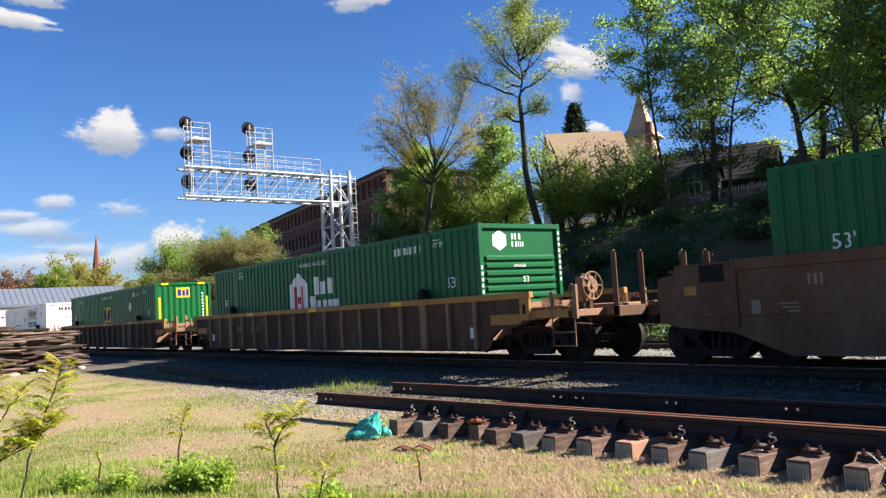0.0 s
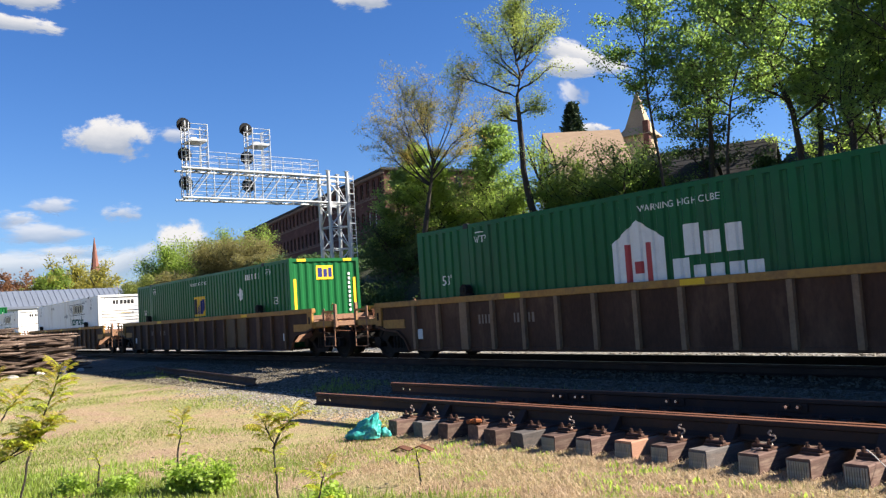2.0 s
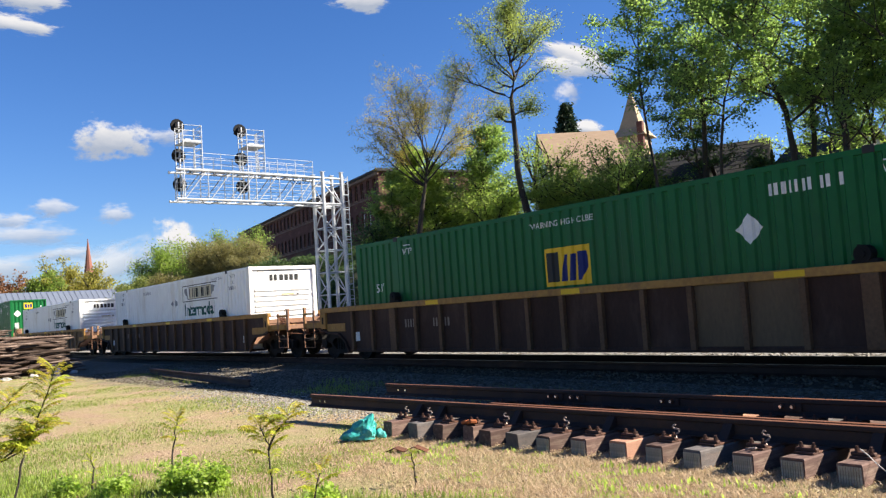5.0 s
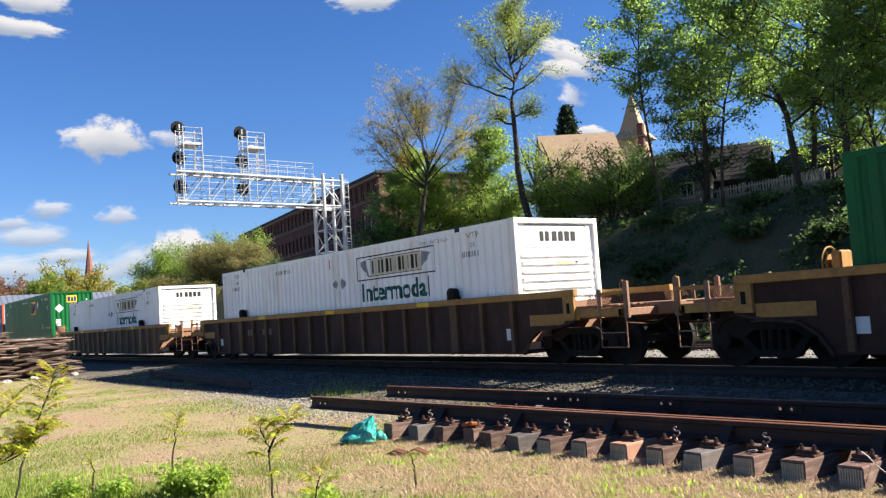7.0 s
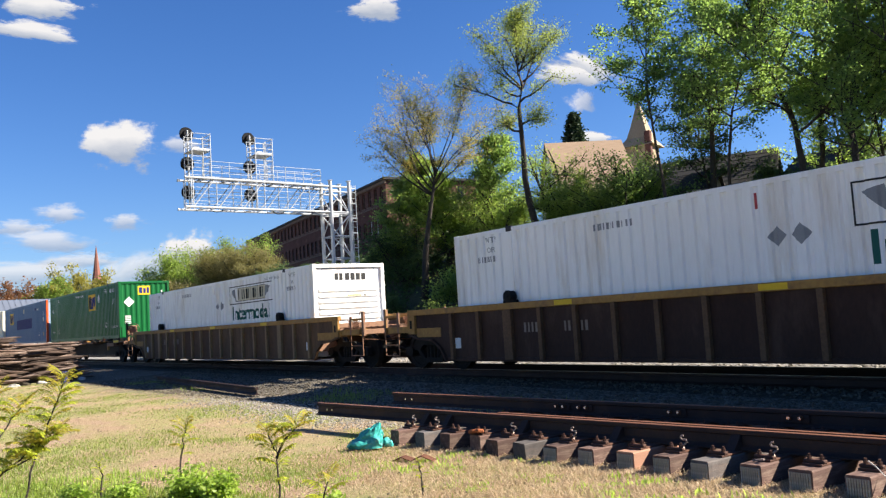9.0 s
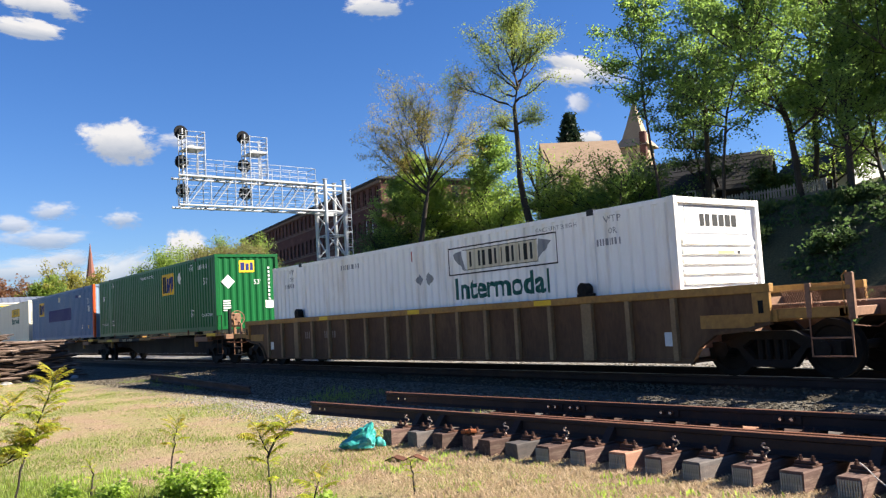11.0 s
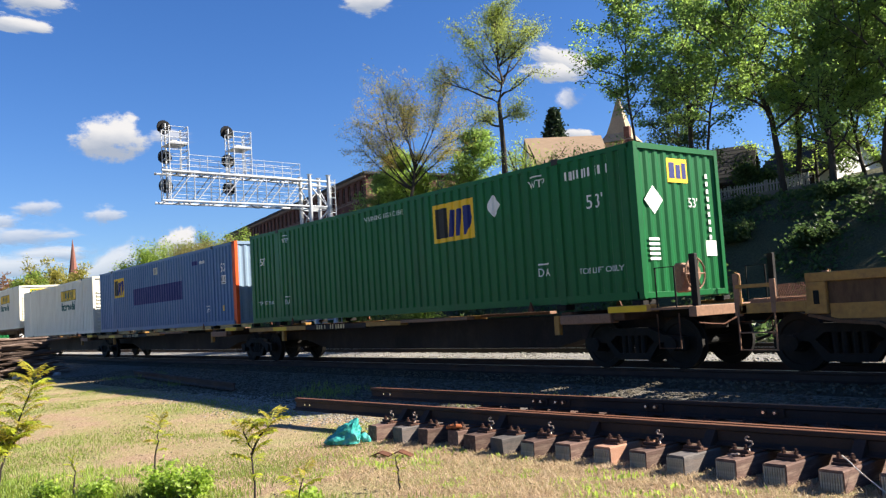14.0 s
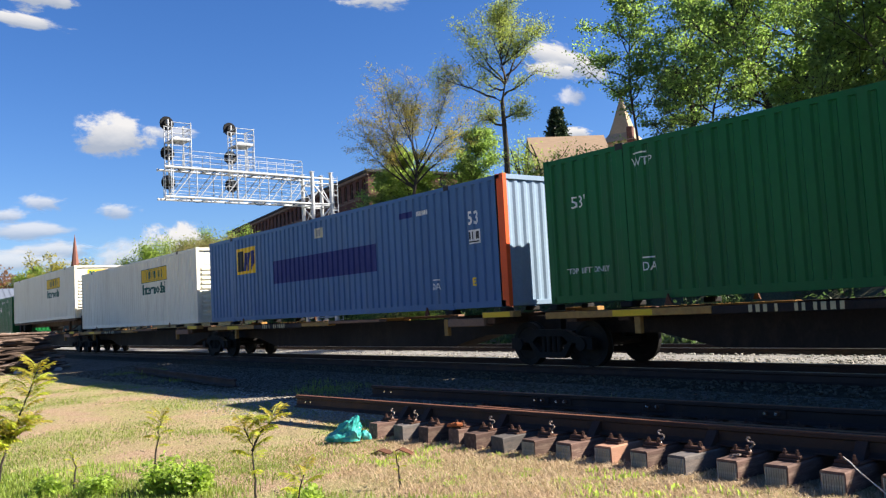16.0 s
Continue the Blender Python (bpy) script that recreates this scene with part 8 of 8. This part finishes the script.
# ---- clouds, far behind everything ----
def cloud_material(name, thick, edge, cover):
    """thick: how much noise it takes to show; edge: how crisp; cover: how far the sky shows through."""
    m = bpy.data.materials.new(name)
    m.use_nodes = True
    nt, n = m.node_tree, m.node_tree.nodes
    link = nt.links.new
    n.remove(n["Principled BSDF"])
    co = n.new("ShaderNodeTexCoord").outputs["Object"]
    oi = n.new("ShaderNodeObjectInfo")
    off = n.new("ShaderNodeVectorMath")
    off.operation = "ADD"
    link(co, off.inputs[0]), link(oi.outputs["Location"], off.inputs[1])
    t = n.new("ShaderNodeTexNoise")
    t.inputs["Scale"].default_value, t.inputs["Detail"].default_value, t.inputs["Roughness"].default_value = 1.7, 9, 0.62
    link(off.outputs[0], t.inputs["Vector"])
    ln = n.new("ShaderNodeVectorMath")
    ln.operation = "LENGTH"
    link(co, ln.inputs[0])
    fall = n.new("ShaderNodeMapRange")
    fall.inputs[1].default_value, fall.inputs[2].default_value, fall.inputs[3].default_value, fall.inputs[4].default_value = 0.12, 1.0, 0.62, -0.8
    link(ln.outputs["Value"], fall.inputs[0])
    wide = n.new("ShaderNodeMath")
    wide.operation = "MULTIPLY_ADD"
    wide.inputs[1].default_value, wide.inputs[2].default_value = 2.4, -0.72
    link(t.outputs["Fac"], wide.inputs[0])
    add = n.new("ShaderNodeMath")
    link(wide.outputs[0], add.inputs[0]), link(fall.outputs[0], add.inputs[1])
    al = n.new("ShaderNodeMapRange")
    al.interpolation_type = "SMOOTHSTEP"
    al.inputs[1].default_value, al.inputs[2].default_value, al.inputs[4].default_value = thick, thick + edge, cover
    link(add.outputs[0], al.inputs[0])
    sep = n.new("ShaderNodeSeparateXYZ")
    link(co, sep.inputs[0])
    sh = n.new("ShaderNodeMath")
    sh.operation = "MULTIPLY_ADD"
    sh.inputs[1].default_value = 0.55
    link(t.outputs["Fac"], sh.inputs[0]), link(sep.outputs["Z"], sh.inputs[2])
    # white above, blue-grey below: the cloud's sun and shade are in this ramp
    ramp = n.new("ShaderNodeValToRGB")
    ramp.color_ramp.elements[0].position, ramp.color_ramp.elements[1].position = 0.0, 0.5
    ramp.color_ramp.elements[0].color, ramp.color_ramp.elements[1].color = (0.42, 0.50, 0.64, 1), (0.90, 0.92, 0.95, 1)
    link(sh.outputs[0], ramp.inputs[0])
    # emission takes the place of sunlight falling on the cloud
    em, tr, mx = n.new("ShaderNodeEmission"), n.new("ShaderNodeBsdfTransparent"), n.new("ShaderNodeMixShader")
    em.inputs[1].default_value = CLOUD_GLOW
    link(ramp.outputs[0], em.inputs[0])
    link(al.outputs[0], mx.inputs[0]), link(tr.outputs[0], mx.inputs[1]), link(em.outputs[0], mx.inputs[2])
    link(mx.outputs[0], n["Material Output"].inputs[0])
    return m


CLOUD_GLOW = 0.30
CLOUD = cloud_material("sunlit_cloud", 0.33, 0.42, 1.0)
CLOUD_THIN = cloud_material("thin_cloud", 0.25, 0.75, 0.72)


DRIFTING = []


def cloud(x, y, z, w, h, lean=0.0, drift=0.0, material=None):
    """A drifting cloud far off: a curved shell whose ragged edge thins out. lean: degrees; drift: metres to the right in the clip's time."""
    bm = B()
    n = 16
    grid = [[bm.verts.new((-1 + 2 * i / n, 0.06 * ((-1 + 2 * i / n) ** 2 + (-1 + 2 * j / n) ** 2), -1 + 2 * j / n)) for i in range(n + 1)] for j in range(n + 1)]
    for j in range(n):
        for i in range(n):
            bm.faces.new((grid[j][i], grid[j][i + 1], grid[j + 1][i + 1], grid[j + 1][i]))
    d = Vector((x, y, z))
    turn = d.to_track_quat("Y", "Z").to_matrix().to_4x4() @ pose(0, 0, 0, 0, lean, 0)
    ob = solid("cloud", bm, material or CLOUD, "white fair-weather cloud in a blue sky", "cloud", "fair-weather clouds", "stuff", smooth=True)
    ob.scale = (w, 10, h)
    ob.visible_shadow = False
    right = Vector((y, -x, 0)).normalized()
    DRIFTING.append((ob, Matrix.Translation(d - right * drift / 2) @ turn, Matrix.Translation(d + right * drift / 2) @ turn))
    return ob


for x, y, z, w, h, lean, drift in ((-1410, 396, 320, 98, 58, 0, 35), (-1404, 503, 136, 80, 64, 0, 24), (-1379, 275, 524, 88, 32, 0, 44), (-1395, 258, 486, 100, 24, 5, 44), (-1175, 762, 540, 84, 34, 0, 55),
                                   (-982, 1054, 419, 112, 38, 24, 5), (-1000, 1042, 405, 84, 30, 10, 5), (-994, 1084, 297, 52, 22, 10, 8)):
    cloud(x, y, z, w * 1.12, h * 1.15, lean, drift)
for x, y, z, w, h, lean, drift in ((-1434, 415, 112, 112, 50, -20, 22), (-1462, 289, 164, 108, 30, 0, 18), (-998, 1060, 361, 30, 40, -60, 30), (-1454, 307, 208, 56, 24, 0, 16), (-1431, 407, 195, 52, 24, 0, 20),
                                   (-1467, 249, 187, 60, 20, 0, 14), (-1457, 330, 132, 90, 22, 0, 14), (-1470, 255, 112, 160, 34, 0, 10), (-1378, 486, 322, 60, 22, 0, 35)):
    cloud(x, y, z, w * 1.12, h * 1.15, lean, drift, CLOUD_THIN)


# ---- what moves ----
def motions():
    """The train rolls through at a steady pace, its wheels turn with it, and the clouds drift."""
    keys = [0, 1 / 30] + [0.5 * i for i in range(1, 32)] + [16 - 1 / 30, 16]
    for ob, x, z in MOVING:
        walk(ob, [(t, pose(x + SPEED * t, TRACK_Y, z)) for t in keys])
    spin = [(i * 2 / 30, math.degrees(SPEED * i * 2 / 30 / WHEEL_R)) for i in range(241)]
    for ob, x, z in MOVING:
        for ws in [c for c in ob.children_recursive if c.name.startswith("wheelset")]:
            k = ws.matrix_basis.translation
            walk(ws, [(t, pose(k.x, k.y, k.z, 0, a, 0)) for t, a in spin])
    for ob, first, last in DRIFTING:
        walk(ob, [(0, first), (16, last)])


motions()
